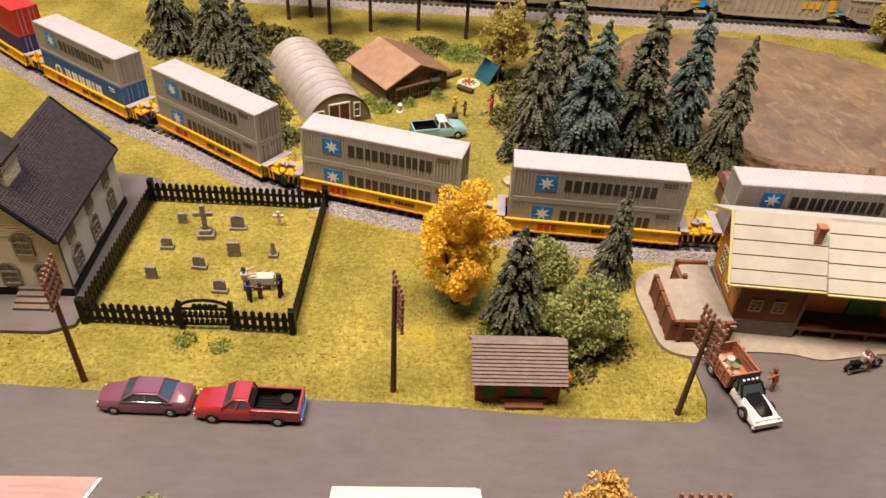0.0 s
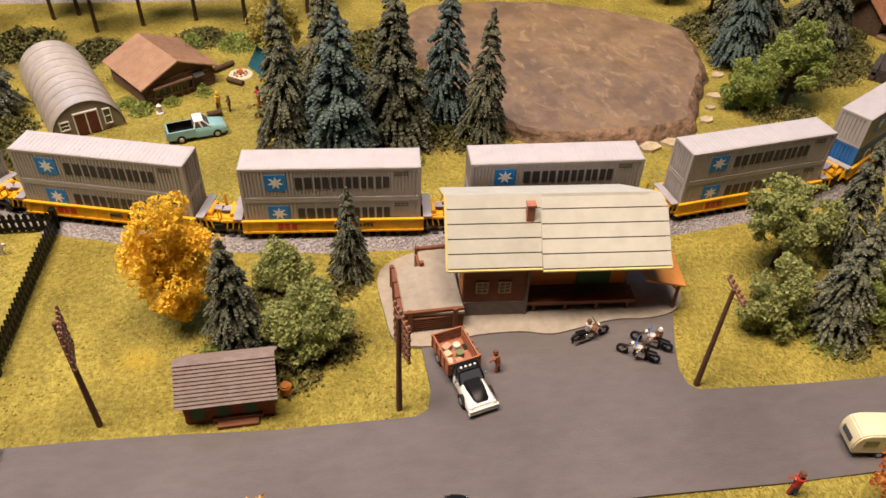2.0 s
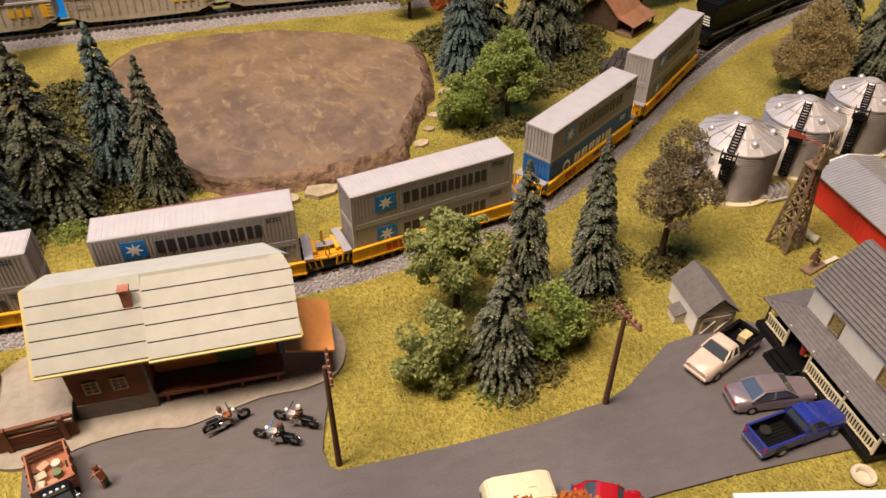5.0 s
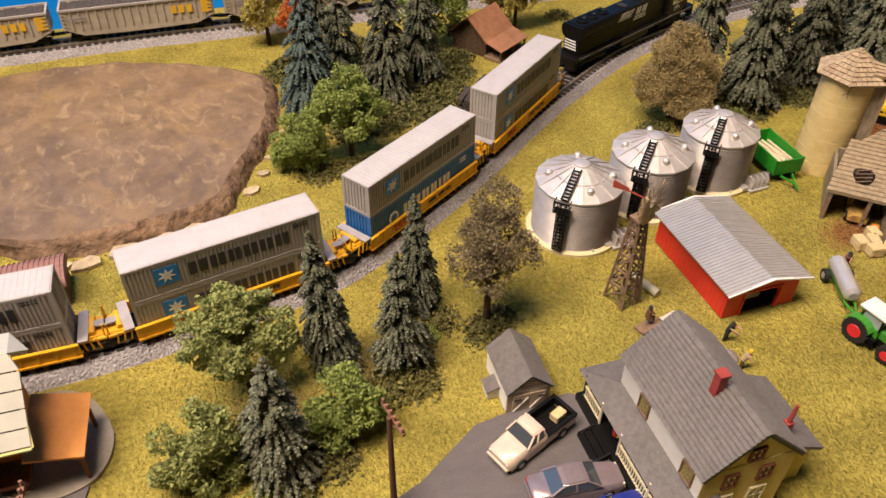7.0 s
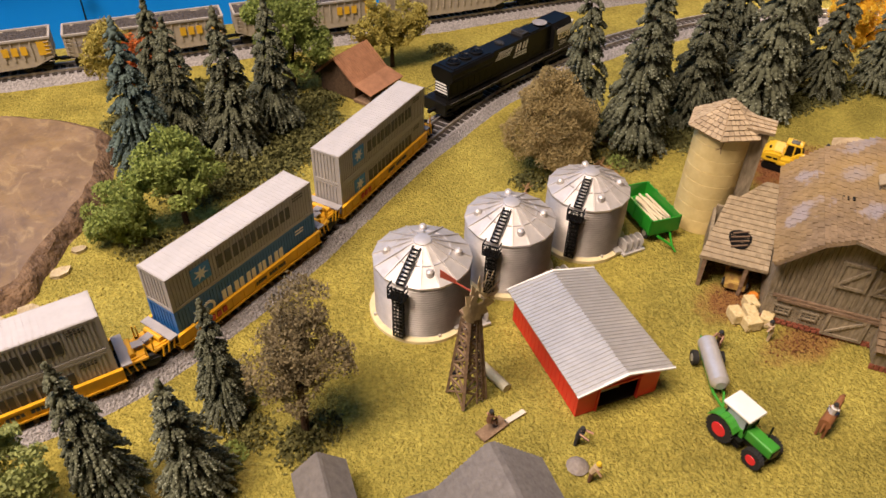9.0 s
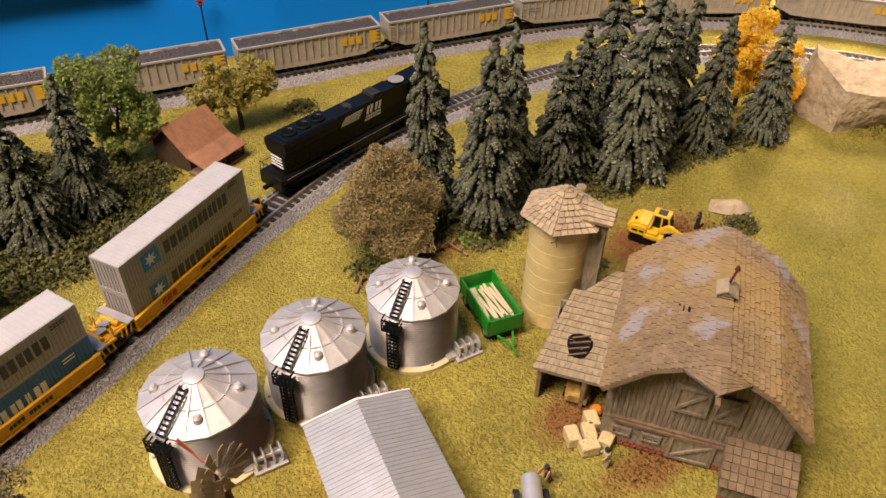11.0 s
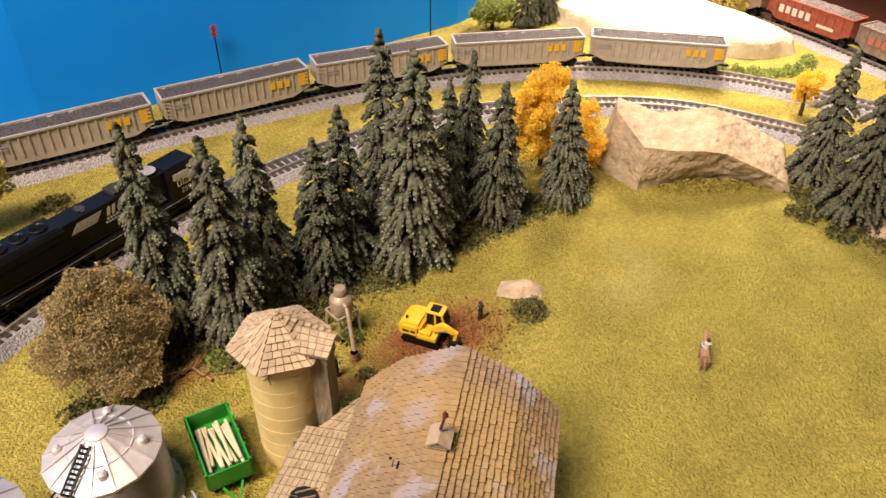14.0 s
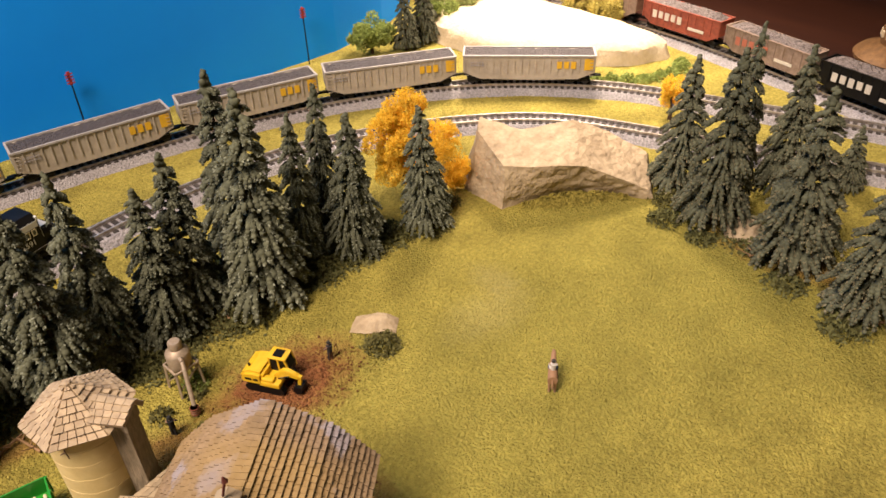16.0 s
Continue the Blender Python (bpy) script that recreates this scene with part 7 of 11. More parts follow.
def hill_cabin():
    root = thing("hill_cabin", 37.75, 48.6, 0, -60, label="dark log cabin with a rusty orange roof and open porch", category="cabin")
    part("wall", bx(-1.5, 1.5, -1.4, 1.6, 0, 1.4), M_LOG, root, "black-brown log wall")
    for y in (-1.4, 1.5):
        g = B()
        extrude_profile(g, [(-1.5, 1.4), (1.5, 1.4), (0.0, 2.7)], y, y + 0.1)
        part("gable", g, M_LOG, root)
    for sg in (-1, 1):
        q = [(sg * 1.8, -1.7, 1.25), (sg * 1.8, 1.9, 1.25), (0, 1.9, 2.8), (0, -1.7, 2.8)]
        part("roof", slab(B(), q, 0.1), M_CABROOF, root, "rusty orange roof slope")
        rb = B()
        for k in range(16):
            y = -1.6 + k * 0.22
            beam(rb, (sg * 1.8, y, 1.27), (0, y, 2.82), 0.04)
        part("roof_rib", rb, M_CABROOF, root)
    q = [(1.7, -1.7, 1.35), (1.7, 1.9, 1.35), (3.1, 1.9, 0.95), (3.1, -1.7, 0.95)]
    part("porch_roof", slab(B(), q, 0.08), M_CABROOF, root, "rusty porch roof")
    part("porch_floor", bx(1.5, 3.0, -1.6, 1.8, 0, 0.2), M_TIMBER, root)
    for y in (-1.5, 0.1, 1.7):
        part("post", bx(2.85, 2.97, y - 0.06, y + 0.06, 0.2, 0.97), M_LOG, root)
    root.scale = (0.89, 0.89, 0.89)


hill_cabin()

# ---- vehicles ----
M_RIM = mat("wheel_rim", (0.5, 0.5, 0.5), (0.42, 0.42, 0.42), rough=0.35, metal=0.6)
M_TAIL = plain("tail_lamp_red", (0.45, 0.02, 0.02), 0.3)
M_LAMPG = plain("lamp_lens", (0.7, 0.68, 0.6), 0.2)


def loft(bm, stations, n=None):
    """Sections along x: (x, half width below, half width above, z below, z above, corner). Closed at both ends."""
    rings = []
    for x, wb, wt, z0, z1, c in stations:
        ring = [(-wb, z0), (wb, z0), (wb, z0 + (z1 - z0) * 0.55), (wt, z1 - c), (wt - c, z1), (-wt + c, z1), (-wt, z1 - c), (-wb, z0 + (z1 - z0) * 0.55)]
        rings.append([bm.verts.new((x, y, z)) for y, z in ring])
    m = 8
    for a, b in zip(rings, rings[1:]):
        for i in range(m):
            bm.faces.new((a[i], a[(i + 1) % m], b[(i + 1) % m], b[i]))
    bm.faces.new(list(reversed(rings[0])))
    bm.faces.new(rings[-1])
    return bm


def wheel(parent, x, y, r, w=0.16, rim_mat=None):
    t = B()
    rod(t, (x, y - w / 2, r), (x, y + w / 2, r), r, r, 16)
    ob = part("wheel", t, M_RUBBER, parent, smooth=True)
    rm = B()
    sg = 1 if y > 0 else -1
    rod(rm, (x, y + sg * (w / 2 - 0.03), r), (x, y + sg * (w / 2 + 0.012), r), r * 0.62, r * 0.5, 12)
    part("rim", rm, rim_mat or M_RIM, ob, smooth=True)
    return ob


def glasshouse(parent, x0, x1, x2, x3, w0, w1, z0, z1, paint, pillar=None, glass=None):
    """Cab: foot from x0 to x3, roof from x1 to x2. Dark glass with painted roof and pillars."""
    glass = glass or M_GLASS
    g = B()
    lo = [(x0, -w0, z0), (x3, -w0, z0), (x3, w0, z0), (x0, w0, z0)]
    hi = [(x1, -w1, z1), (x2, -w1, z1), (x2, w1, z1), (x1, w1, z1)]
    a = [g.verts.new(p) for p in lo]
    b = [g.verts.new(p) for p in hi]
    g.faces.new(list(reversed(a)))
    g.faces.new(b)
    for i in range(4):
        g.faces.new((a[i], a[(i + 1) % 4], b[(i + 1) % 4], b[i]))
    part("cab_glass", g, glass, parent, "dark window glass")
    r = B()
    loft(r, [(x1 - 0.04, w1 - 0.02, w1 - 0.05, z1 - 0.03, z1 + 0.03, 0.02), (x1 + 0.12, w1 + 0.02, w1 - 0.02, z1 - 0.03, z1 + 0.06, 0.03), (x2 - 0.12, w1 + 0.02, w1 - 0.02, z1 - 0.03, z1 + 0.06, 0.03), (x2 + 0.04, w1 - 0.02, w1 - 0.05, z1 - 0.03, z1 + 0.03, 0.02)])
    for s in (-1, 1):
        for (fx, fz), (tx, tz) in (((x0, z0), (x1, z1)), ((x3, z0), (x2, z1)), (((x0 + x3) / 2, z0), ((x1 + x2) / 2, z1))):
            part("pillar", beam(B(), (fx, s * (w0 + 0.005), fz), (tx, s * (w1 + 0.005), tz), 0.06), paint, parent)
    part("roof", r, paint, parent)


def sedan(x, y, rz, paint, label, L=3.05):
    root = thing("sedan_car", x, y, 0.06, rz, label=label, category="car")
    h = L / 2
    b = B()
    loft(b, [(-h, 0.42, 0.38, 0.26, 0.56, 0.05), (-h + 0.12, 0.53, 0.48, 0.18, 0.62, 0.06), (-h * 0.5, 0.55, 0.51, 0.14, 0.66, 0.06), (0, 0.56, 0.52, 0.14, 0.65, 0.05), (h * 0.4, 0.56, 0.52, 0.14, 0.62, 0.06),
             (h - 0.2, 0.53, 0.47, 0.16, 0.52, 0.07), (h, 0.42, 0.36, 0.22, 0.44, 0.06)])
    part("body", b, paint, root, smooth=True)
    glasshouse(root, -h * 0.66, -h * 0.36, h * 0.16, h * 0.46, 0.49, 0.38, 0.62, 0.9, paint)
    for sx in (-h * 0.6, h * 0.62):
        for sy in (-0.5, 0.5):
            wheel(root, sx, sy, 0.2)
    for s in (-0.33, 0.33):
        part("headlight", bx(h - 0.07, h - 0.01, s - 0.09, s + 0.09, 0.34, 0.42), M_LAMPG, root)
        part("taillight", bx(-h - 0.01, -h + 0.05, s - 0.1, s + 0.1, 0.42, 0.54), M_TAIL, root)
    for sx in (-h - 0.02, h - 0.07):
        part("bumper", bx(sx, sx + 0.09, -0.46, 0.46, 0.2, 0.3, 0.02), paint, root)
    tr = B()
    for s in (-1, 1):
        beam(tr, (-h * 0.66, s * 0.52, 0.66), (h * 0.46, s * 0.52, 0.64), 0.03)
    part("window_trim", tr, M_CHROME, root)
    return root


def pickup(x, y, rz, paint, label, L=3.35, bed=None, roof_paint=None, z=0.06, rim=None):
    root = thing("pickup_truck", x, y, z, rz, label=label, category="truck")
    h = L / 2
    b = B()
    loft(b, [(-h * 0.08, 0.57, 0.54, 0.2, 0.74, 0.04), (h * 0.35, 0.57, 0.54, 0.18, 0.74, 0.05), (h * 0.5, 0.57, 0.52, 0.18, 0.72, 0.06), (h - 0.15, 0.55, 0.48, 0.2, 0.64, 0.07), (h, 0.46, 0.4, 0.26, 0.55, 0.06)])
    part("body", b, paint, root, smooth=True)
    glasshouse(root, -h * 0.08, -h * 0.03, h * 0.24, h * 0.46, 0.52, 0.42, 0.72, 1.05, roof_paint or paint)
    bd = bed or M_BLACK
    for s in (-1, 1):
        y0, y1 = sorted((s * 0.56, s * 0.47))
        part("bed_side", bx(-h + 0.03, -h * 0.08, y0, y1, 0.24, 0.72, 0.015), paint, root)
    part("tailgate", bx(-h, -h + 0.08, -0.56, 0.56, 0.26, 0.72, 0.015), paint, root)
    fl = bx(-h + 0.08, -h * 0.08, -0.47, 0.47, 0.24, 0.34)
    liner = part("bed_liner", fl, bd, root, "black ribbed bed liner")
    for k in range(8):
        part("bed_rib", bx(-h + 0.1, -h * 0.12, -0.42 + k * 0.12, -0.38 + k * 0.12, 0.34, 0.37), bd, liner)
    part("bed_front", bx(-h * 0.12, -h * 0.09, -0.47, 0.47, 0.34, 0.7), bd, liner)
    for s in (-1, 1):
        y0, y1 = sorted((s * 0.475, s * 0.44))
        part("bed_rail", bx(-h + 0.08, -h * 0.1, y0, y1, 0.34, 0.735), bd, root)
        if rim:
            y0, y1 = sorted((s * 0.575, s * 0.44))
            part("rim", bx(-h - 0.01, -h * 0.1, y0, y1, 0.6, 0.76, 0.015), rim, root, "black bed rim")
    if rim:
        part("rim", bx(-h - 0.02, -h + 0.1, -0.44, 0.44, 0.4, 0.76, 0.015), rim, root, "black tailgate")
    for sx in (-h * 0.58, h * 0.66):
        for sy in (-0.52, 0.52):
            wheel(root, sx, sy, 0.23, 0.18)
    for s in (-0.36, 0.36):
        part("headlight", bx(h - 0.06, h - 0.0, s - 0.09, s + 0.09, 0.42, 0.52), M_LAMPG, root)
        part("taillight", bx(-h - 0.012, -h + 0.02, s * 1.35 - 0.05, s * 1.35 + 0.05, 0.45, 0.66), M_TAIL, root)
    part("bumper", bx(h - 0.06, h + 0.05, -0.5, 0.5, 0.22, 0.34, 0.02), paint, root)
    part("bumper", bx(-h - 0.08, -h, -0.52, 0.52, 0.22, 0.34, 0.02), M_CHROME, root, "chrome rear bumper")
    return root


P_PURPLE = plain("paint_mauve", (0.19, 0.07, 0.105), 0.3, coat=0.4)
P_RED = plain("paint_red", (0.38, 0.03, 0.03), 0.3, coat=0.4)
P_TAN = plain("paint_tan", (0.65, 0.52, 0.41), 0.35, coat=0.3)
P_SILVER = plain("paint_plum_silver", (0.26, 0.21, 0.22), 0.3, metal=0.3, coat=0.4)
P_BLUE = plain("paint_blue", (0.02, 0.035, 0.26), 0.3, coat=0.4)
P_TEAL = plain("paint_teal", (0.24, 0.44, 0.45), 0.5)
P_CREAM = plain("paint_cream", (0.72, 0.66, 0.44), 0.4, coat=0.3)
sedan(-18.8, 19.95, 178, P_PURPLE, "mauve sedan parked at the edge of the road", 3.15)
pickup(-15.2, 19.65, 177.5, P_RED, "dark red pickup with a black bed on the road", 3.6)
pickup(26.02, 19.05, 180 + 17, P_TAN, "tan pickup with a hay bale in its black bed", 3.25, rim=M_BLACK)
sedan(26.45, 16.85, 180 + 170, P_SILVER, "plum-silver sedan parked before the farmhouse", 3.15)
pickup(26.3, 15.3, 2, P_BLUE, "dark blue pickup with a black bed before the farmhouse", 3.6)
pickup(-8.4, 39.4, 14, P_TEAL, "old faded teal pickup with a white cab roof on the turf", 3.0, roof_paint=M_WHITE, z=0)
hb = bx(-0.26, 0.26, -0.18, 0.18, 0, 0.32, 0.04)
M_HAY = mat("pale_hay", (0.66, 0.54, 0.30), (0.54, 0.42, 0.21), size=0.12, rough=0.9, bump=0.8)
solo("hay_bale", hb, M_HAY, 27.2, 19.35, 0.4, 20, label="pale hay bale in the bed of a tan pickup", category="hay bale")
sp = B()
rod(sp, (0, 0, 0), (0, 0, 0.14), 0.22, 0.22, 16)
solo("spare_tyre", sp, M_RUBBER, -13.95, 19.85, 0.43, label="black spare tyre lying in a red pickup bed", category="tyre", smooth=True)
solo("spare_tyre", rod(B(), (0, 0, 0), (0, 0, 0.12), 0.2, 0.2, 16), M_RUBBER, 25.15, 15.5, 0.43, label="black spare tyre lying in a blue pickup bed", category="tyre", smooth=True)
M_STAKE = mat("stake_wood", (0.40, 0.16, 0.085), (0.3, 0.115, 0.06), size=0.2, rough=0.7, bump=0.4)


def stake_truck():
    root = thing("stake_truck", 2.55, 20.75, 0.06, -77, label="white and black truck with a red-brown stake bed", category="truck")
    b = B()
    loft(b, [(0.0, 0.5, 0.46, 0.22, 0.58, 0.04), (0.45, 0.5, 0.46, 0.2, 0.6, 0.06), (0.9, 0.53, 0.48, 0.2, 0.6, 0.07), (1.35, 0.55, 0.48, 0.2, 0.57, 0.07), (1.56, 0.54, 0.46, 0.24, 0.52, 0.06)])
    part("body", b, M_WHITE, root, "white fenders and sides", smooth=True)
    hd = B()
    loft(hd, [(0.3, 0.36, 0.33, 0.5, 0.7, 0.05), (0.9, 0.34, 0.3, 0.5, 0.68, 0.05), (1.36, 0.3, 0.26, 0.48, 0.63, 0.05), (1.47, 0.27, 0.24, 0.46, 0.56, 0.04)])
    part("hood_panel", hd, M_BLACK, root, "glossy black hood", smooth=True)
    glasshouse(root, -0.12, -0.08, 0.24, 0.56, 0.47, 0.4, 0.6, 0.97, M_BLACK)
    for k in range(4):
        part("roof_lamp", rod(B(), (0.12, -0.27 + k * 0.18, 1.03), (0.19, -0.27 + k * 0.18, 1.03), 0.05, 0.05, 8), M_WHITE, root)
    for z in (0.17, 0.31):
        part("bumper", bx(1.52, 1.66, -0.58, 0.58, z, z + 0.1, 0.03), M_WHITE, root, "white bumper bar")
    part("grille", bx(1.5, 1.57, -0.4, 0.4, 0.41, 0.5), M_CHROME, root)
    for s in (-0.45, 0.45):
        part("headlight", rod(B(), (1.5, s, 0.46), (1.585, s, 0.46), 0.06, 0.06, 10), M_LAMPG, root)
    for s in (-0.57, 0.57):
        part("mirror", bx(0.42, 0.47, s - 0.06, s + 0.06, 0.66, 0.8, 0.015), M_CHROME, root)
    part("frame", bx(-1.7, 0.1, -0.3, 0.3, 0.2, 0.34), M_BLACK, root)
    part("bed_floor", bx(-1.75, -0.18, -0.62, 0.62, 0.34, 0.44), M_STAKE, root)
    for s in (-1, 1):
        st = B()
        for z in (0.48, 0.68, 0.88):
            y0, y1 = sorted((s * 0.62, s * 0.56))
            box(st, -1.75, -0.18, y0, y1, z, z + 0.13)
        for k in range(5):
            x = -1.72 + k * 0.38
            y0, y1 = sorted((s * 0.66, s * 0.62))
            box(st, x, x + 0.08, y0, y1, 0.4, 1.06)
        part("stake_side", st, M_STAKE, root)
    for x in (-1.78, -0.2):
        en = B()
        for z in (0.48, 0.68, 0.88):
            box(en, x, x + 0.06, -0.6, 0.6, z, z + 0.13)
        part("stake_end", en, M_STAKE, root)
    for sx in (-1.2, 0.95):
        for sy in (-0.52, 0.52):
            wheel(root, sx, sy, 0.25, 0.2)


stake_truck()
rnd = random.Random(8)
for k, c in enumerate(((0.6, 0.5, 0.35), (0.42, 0.25, 0.16), (0.55, 0.45, 0.3), (0.16, 0.2, 0.1), (0.5, 0.3, 0.2), (0.6, 0.55, 0.45))):
    jm = plain("junk_%s" % "abcdef"[k], c, 0.7)
    jb = B()
    if k % 2:
        rod(jb, (0, 0, 0), (0, 0, 0.22), 0.16, 0.15, 10)
    else:
        box(jb, -0.18, 0.18, -0.14, 0.14, 0, 0.22, 0.03)
    solo("sack" if k % 2 == 0 else "bucket", jb, jm, 2.05 + (k % 2) * 0.4 + rnd.uniform(-0.05, 0.05), 21.25 + (k // 2) * 0.38, 0.5, rnd.uniform(0, 90), label="worn load of sacks and buckets in a stake truck bed", category="load", group="load in the stake truck")


def camper():
    root = thing("camper_trailer", 16.1, 15.85, 0.05, -9, label="rounded cream camper trailer standing on the road", category="trailer")
    b = B()
    prof = [(-1.35, 0.35), (1.35, 0.35), (1.45, 0.7), (1.42, 1.1), (1.25, 1.42), (0.9, 1.55), (-0.9, 1.55), (-1.25, 1.42), (-1.42, 1.1), (-1.45, 0.7)]
    extrude_profile(b, prof, -0.62, 0.62)
    bmesh.ops.bevel(b, geom=list(b.edges), offset=0.06, segments=2, affect="EDGES")
    part("shell", b, P_CREAM, root, "cream rounded shell", smooth=True)
    for y in (-0.64, 0.63):
        for x in (-0.75, 0.6):
            part("window", bx(x - 0.3, x + 0.3, y - 0.012, y + 0.012, 0.85, 1.2, 0.005), M_GLASS, root)
    part("window", bx(-1.47, -1.44, -0.35, 0.35, 0.8, 1.1), M_GLASS, root)
    part("roof_vent", bx(0.3, 0.6, -0.1, 0.1, 1.53, 1.6, 0.01), P_CREAM, root)
    for sy in (-0.52, 0.52):
        wheel(root, -0.1, sy, 0.22, 0.18)
    part("hitch", beam(B(), (1.3, 0, 0.35), (2.0, 0, 0.35), 0.08), M_BLACK, root)
    return root


camper().scale = (0.82, 0.82, 0.82)


def coupe(x, y, rz, paint, label):
    root = thing("coupe_car", x, y, 0.06, rz, label=label, category="car")
    b = B()
    loft(b, [(-1.35, 0.36, 0.3, 0.24, 0.5, 0.06), (-1.1, 0.5, 0.42, 0.18, 0.64, 0.1), (-0.4, 0.52, 0.46, 0.16, 0.7, 0.08), (0.4, 0.52, 0.44, 0.16, 0.68, 0.08), (1.1, 0.46, 0.34, 0.18, 0.6, 0.1), (1.35, 0.36, 0.26, 0.22, 0.5, 0.07)])
    part("body", b, paint, root, smooth=True)
    glasshouse(root, -0.95, -0.55, 0.15, 0.45, 0.43, 0.34, 0.66, 0.95, paint)
    for sx in (-0.8, 0.85):
        for sy in (-0.47, 0.47):
            wheel(root, sx, sy, 0.21)
            part("fender", rod(B(), (sx, sy - 0.09, 0.26), (sx, sy + 0.09, 0.26), 0.28, 0.28, 14), paint, root, smooth=True)
    for sx in (-1.42, 1.36):
        part("bumper", bx(sx, sx + 0.08, -0.46, 0.46, 0.22, 0.32, 0.02), M_CHROME, root)
    root.scale = (0.88, 0.88, 0.88)


coupe(18.85, 14.95, -32, plain("paint_bright_red", (0.38, 0.01, 0.015), 0.25, coat=0.5), "glossy red vintage coupe towing the camper")
coupe(1.1, 14.8, 80, M_BLACK, "black vintage coupe at the road's lower edge")


def tractor():
    M_TG = plain("tractor_green", (0.05, 0.28, 0.03), 0.4, coat=0.3)
    M_TR = plain("tractor_rim_red", (0.62, 0.02, 0.03), 0.4)
    root = thing("farm_tractor", 40.85, 18.0, 0, -84, label="green tractor with red wheel rims and a white cab roof", category="tractor")
    part("hood", bx(0.15, 1.25, -0.24, 0.24, 0.55, 0.98, 0.06), M_TG, root, "green hood")
    part("chassis", bx(-0.7, 1.15, -0.2, 0.2, 0.3, 0.6, 0.03), M_BLACK, root)
    part("grille", bx(1.22, 1.28, -0.2, 0.2, 0.58, 0.9), M_BLACK, root)
    for sx, r, w, yy in ((-0.55, 0.55, 0.3, 0.55), (0.85, 0.38, 0.24, 0.5)):
        for sy in (-yy, yy):
            t = B()
            rod(t, (sx, sy - w / 2, r), (sx, sy + w / 2, r), r * 0.94, r * 0.94, 24)
            wh = part("wheel", t, M_RUBBER, root, "black ribbed tyre")
            for k in range(20):
                a = 2 * math.pi * k / 20
                lug = beam(B(), (sx + r * 0.95 * math.cos(a), sy - w / 2, r + r * 0.95 * math.sin(a)), (sx + r * 0.95 * math.cos(a + 0.18), sy + w / 2, r + r * 0.95 * math.sin(a + 0.18)), 0.07)
                part("lug", lug, M_RUBBER, wh)
            sg = 1 if sy > 0 else -1
            part("rim", rod(B(), (sx, sy + sg * (w / 2 - 0.05), r), (sx, sy + sg * (w / 2 + 0.02), r), r * 0.6, r * 0.5, 18), M_TR, wh, "red rim", smooth=True)
    for s in (-1, 1):
        f = B()
        for k in range(7):
            a0, a1 = 0.5 + k * 0.32, 0.5 + (k + 1) * 0.32
            beam(f, (-0.55 + 0.62 * math.cos(a0), s * 0.48, 0.55 + 0.62 * math.sin(a0)), (-0.55 + 0.62 * math.cos(a1), s * 0.48, 0.55 + 0.62 * math.sin(a1)), 0.05, 0.42)
        part("fender", f, M_TG, root)
        for x in (-0.75, 0.15):
            part("cab_pillar", beam(B(), (x, s * 0.36, 0.9), (x * 0.85, s * 0.34, 1.55), 0.05), M_BLACK, root)
    g = bx(-0.72, 0.12, -0.33, 0.33, 0.95, 1.52)
    part("cab_glass", g, M_CLEAR, root)
    part("cab_base", bx(-0.8, 0.18, -0.36, 0.36, 0.55, 0.98, 0.03), M_TG, root)
    part("cab_roof", bx(-0.9, 0.28, -0.44, 0.44, 1.52, 1.66, 0.05), M_WHITE, root, "white cab roof")
    part("exhaust", rod(B(), (0.75, 0.2, 0.95), (0.75, 0.2, 1.5), 0.035, 0.035, 8), M_BLACK, root)
    st = B()
    for k in range(3):
        box(st, -0.05, 0.25, -0.55, -0.3, 0.25 + k * 0.15, 0.29 + k * 0.15)
    part("step", st, M_BLACK, root)
    tk = thing("tank_trailer", 42.0, 20.9, 0, 61.5, label="silver tank trailer on a green frame behind the tractor", category="trailer")
    t = B()
    rod(t, (-1.05, 0, 0.7), (1.05, 0, 0.7), 0.36, 0.36, 20)
    rod(t, (1.05, 0, 0.7), (1.2, 0, 0.7), 0.36, 0.2, 20)
    rod(t, (-1.2, 0, 0.7), (-1.05, 0, 0.7), 0.2, 0.36, 20)
    part("tank", t, M_STEEL, tk, smooth=True)
    fr = B()
    for s in (-0.2, 0.2):
        beam(fr, (1.1, s, 0.32), (-1.2, s, 0.32), 0.08)
        beam(fr, (-1.2, s, 0.32), (-1.9, 0, 0.3), 0.08)
    part("frame", fr, M_TG, tk)
    for sy in (-0.5, 0.5):
        wheel(tk, 0.55, sy, 0.3, 0.2)
    part("valve", rod(B(), (1.2, 0.15, 0.5), (1.35, 0.15, 0.7), 0.06, 0.05, 8), M_TG, tk)


tractor()


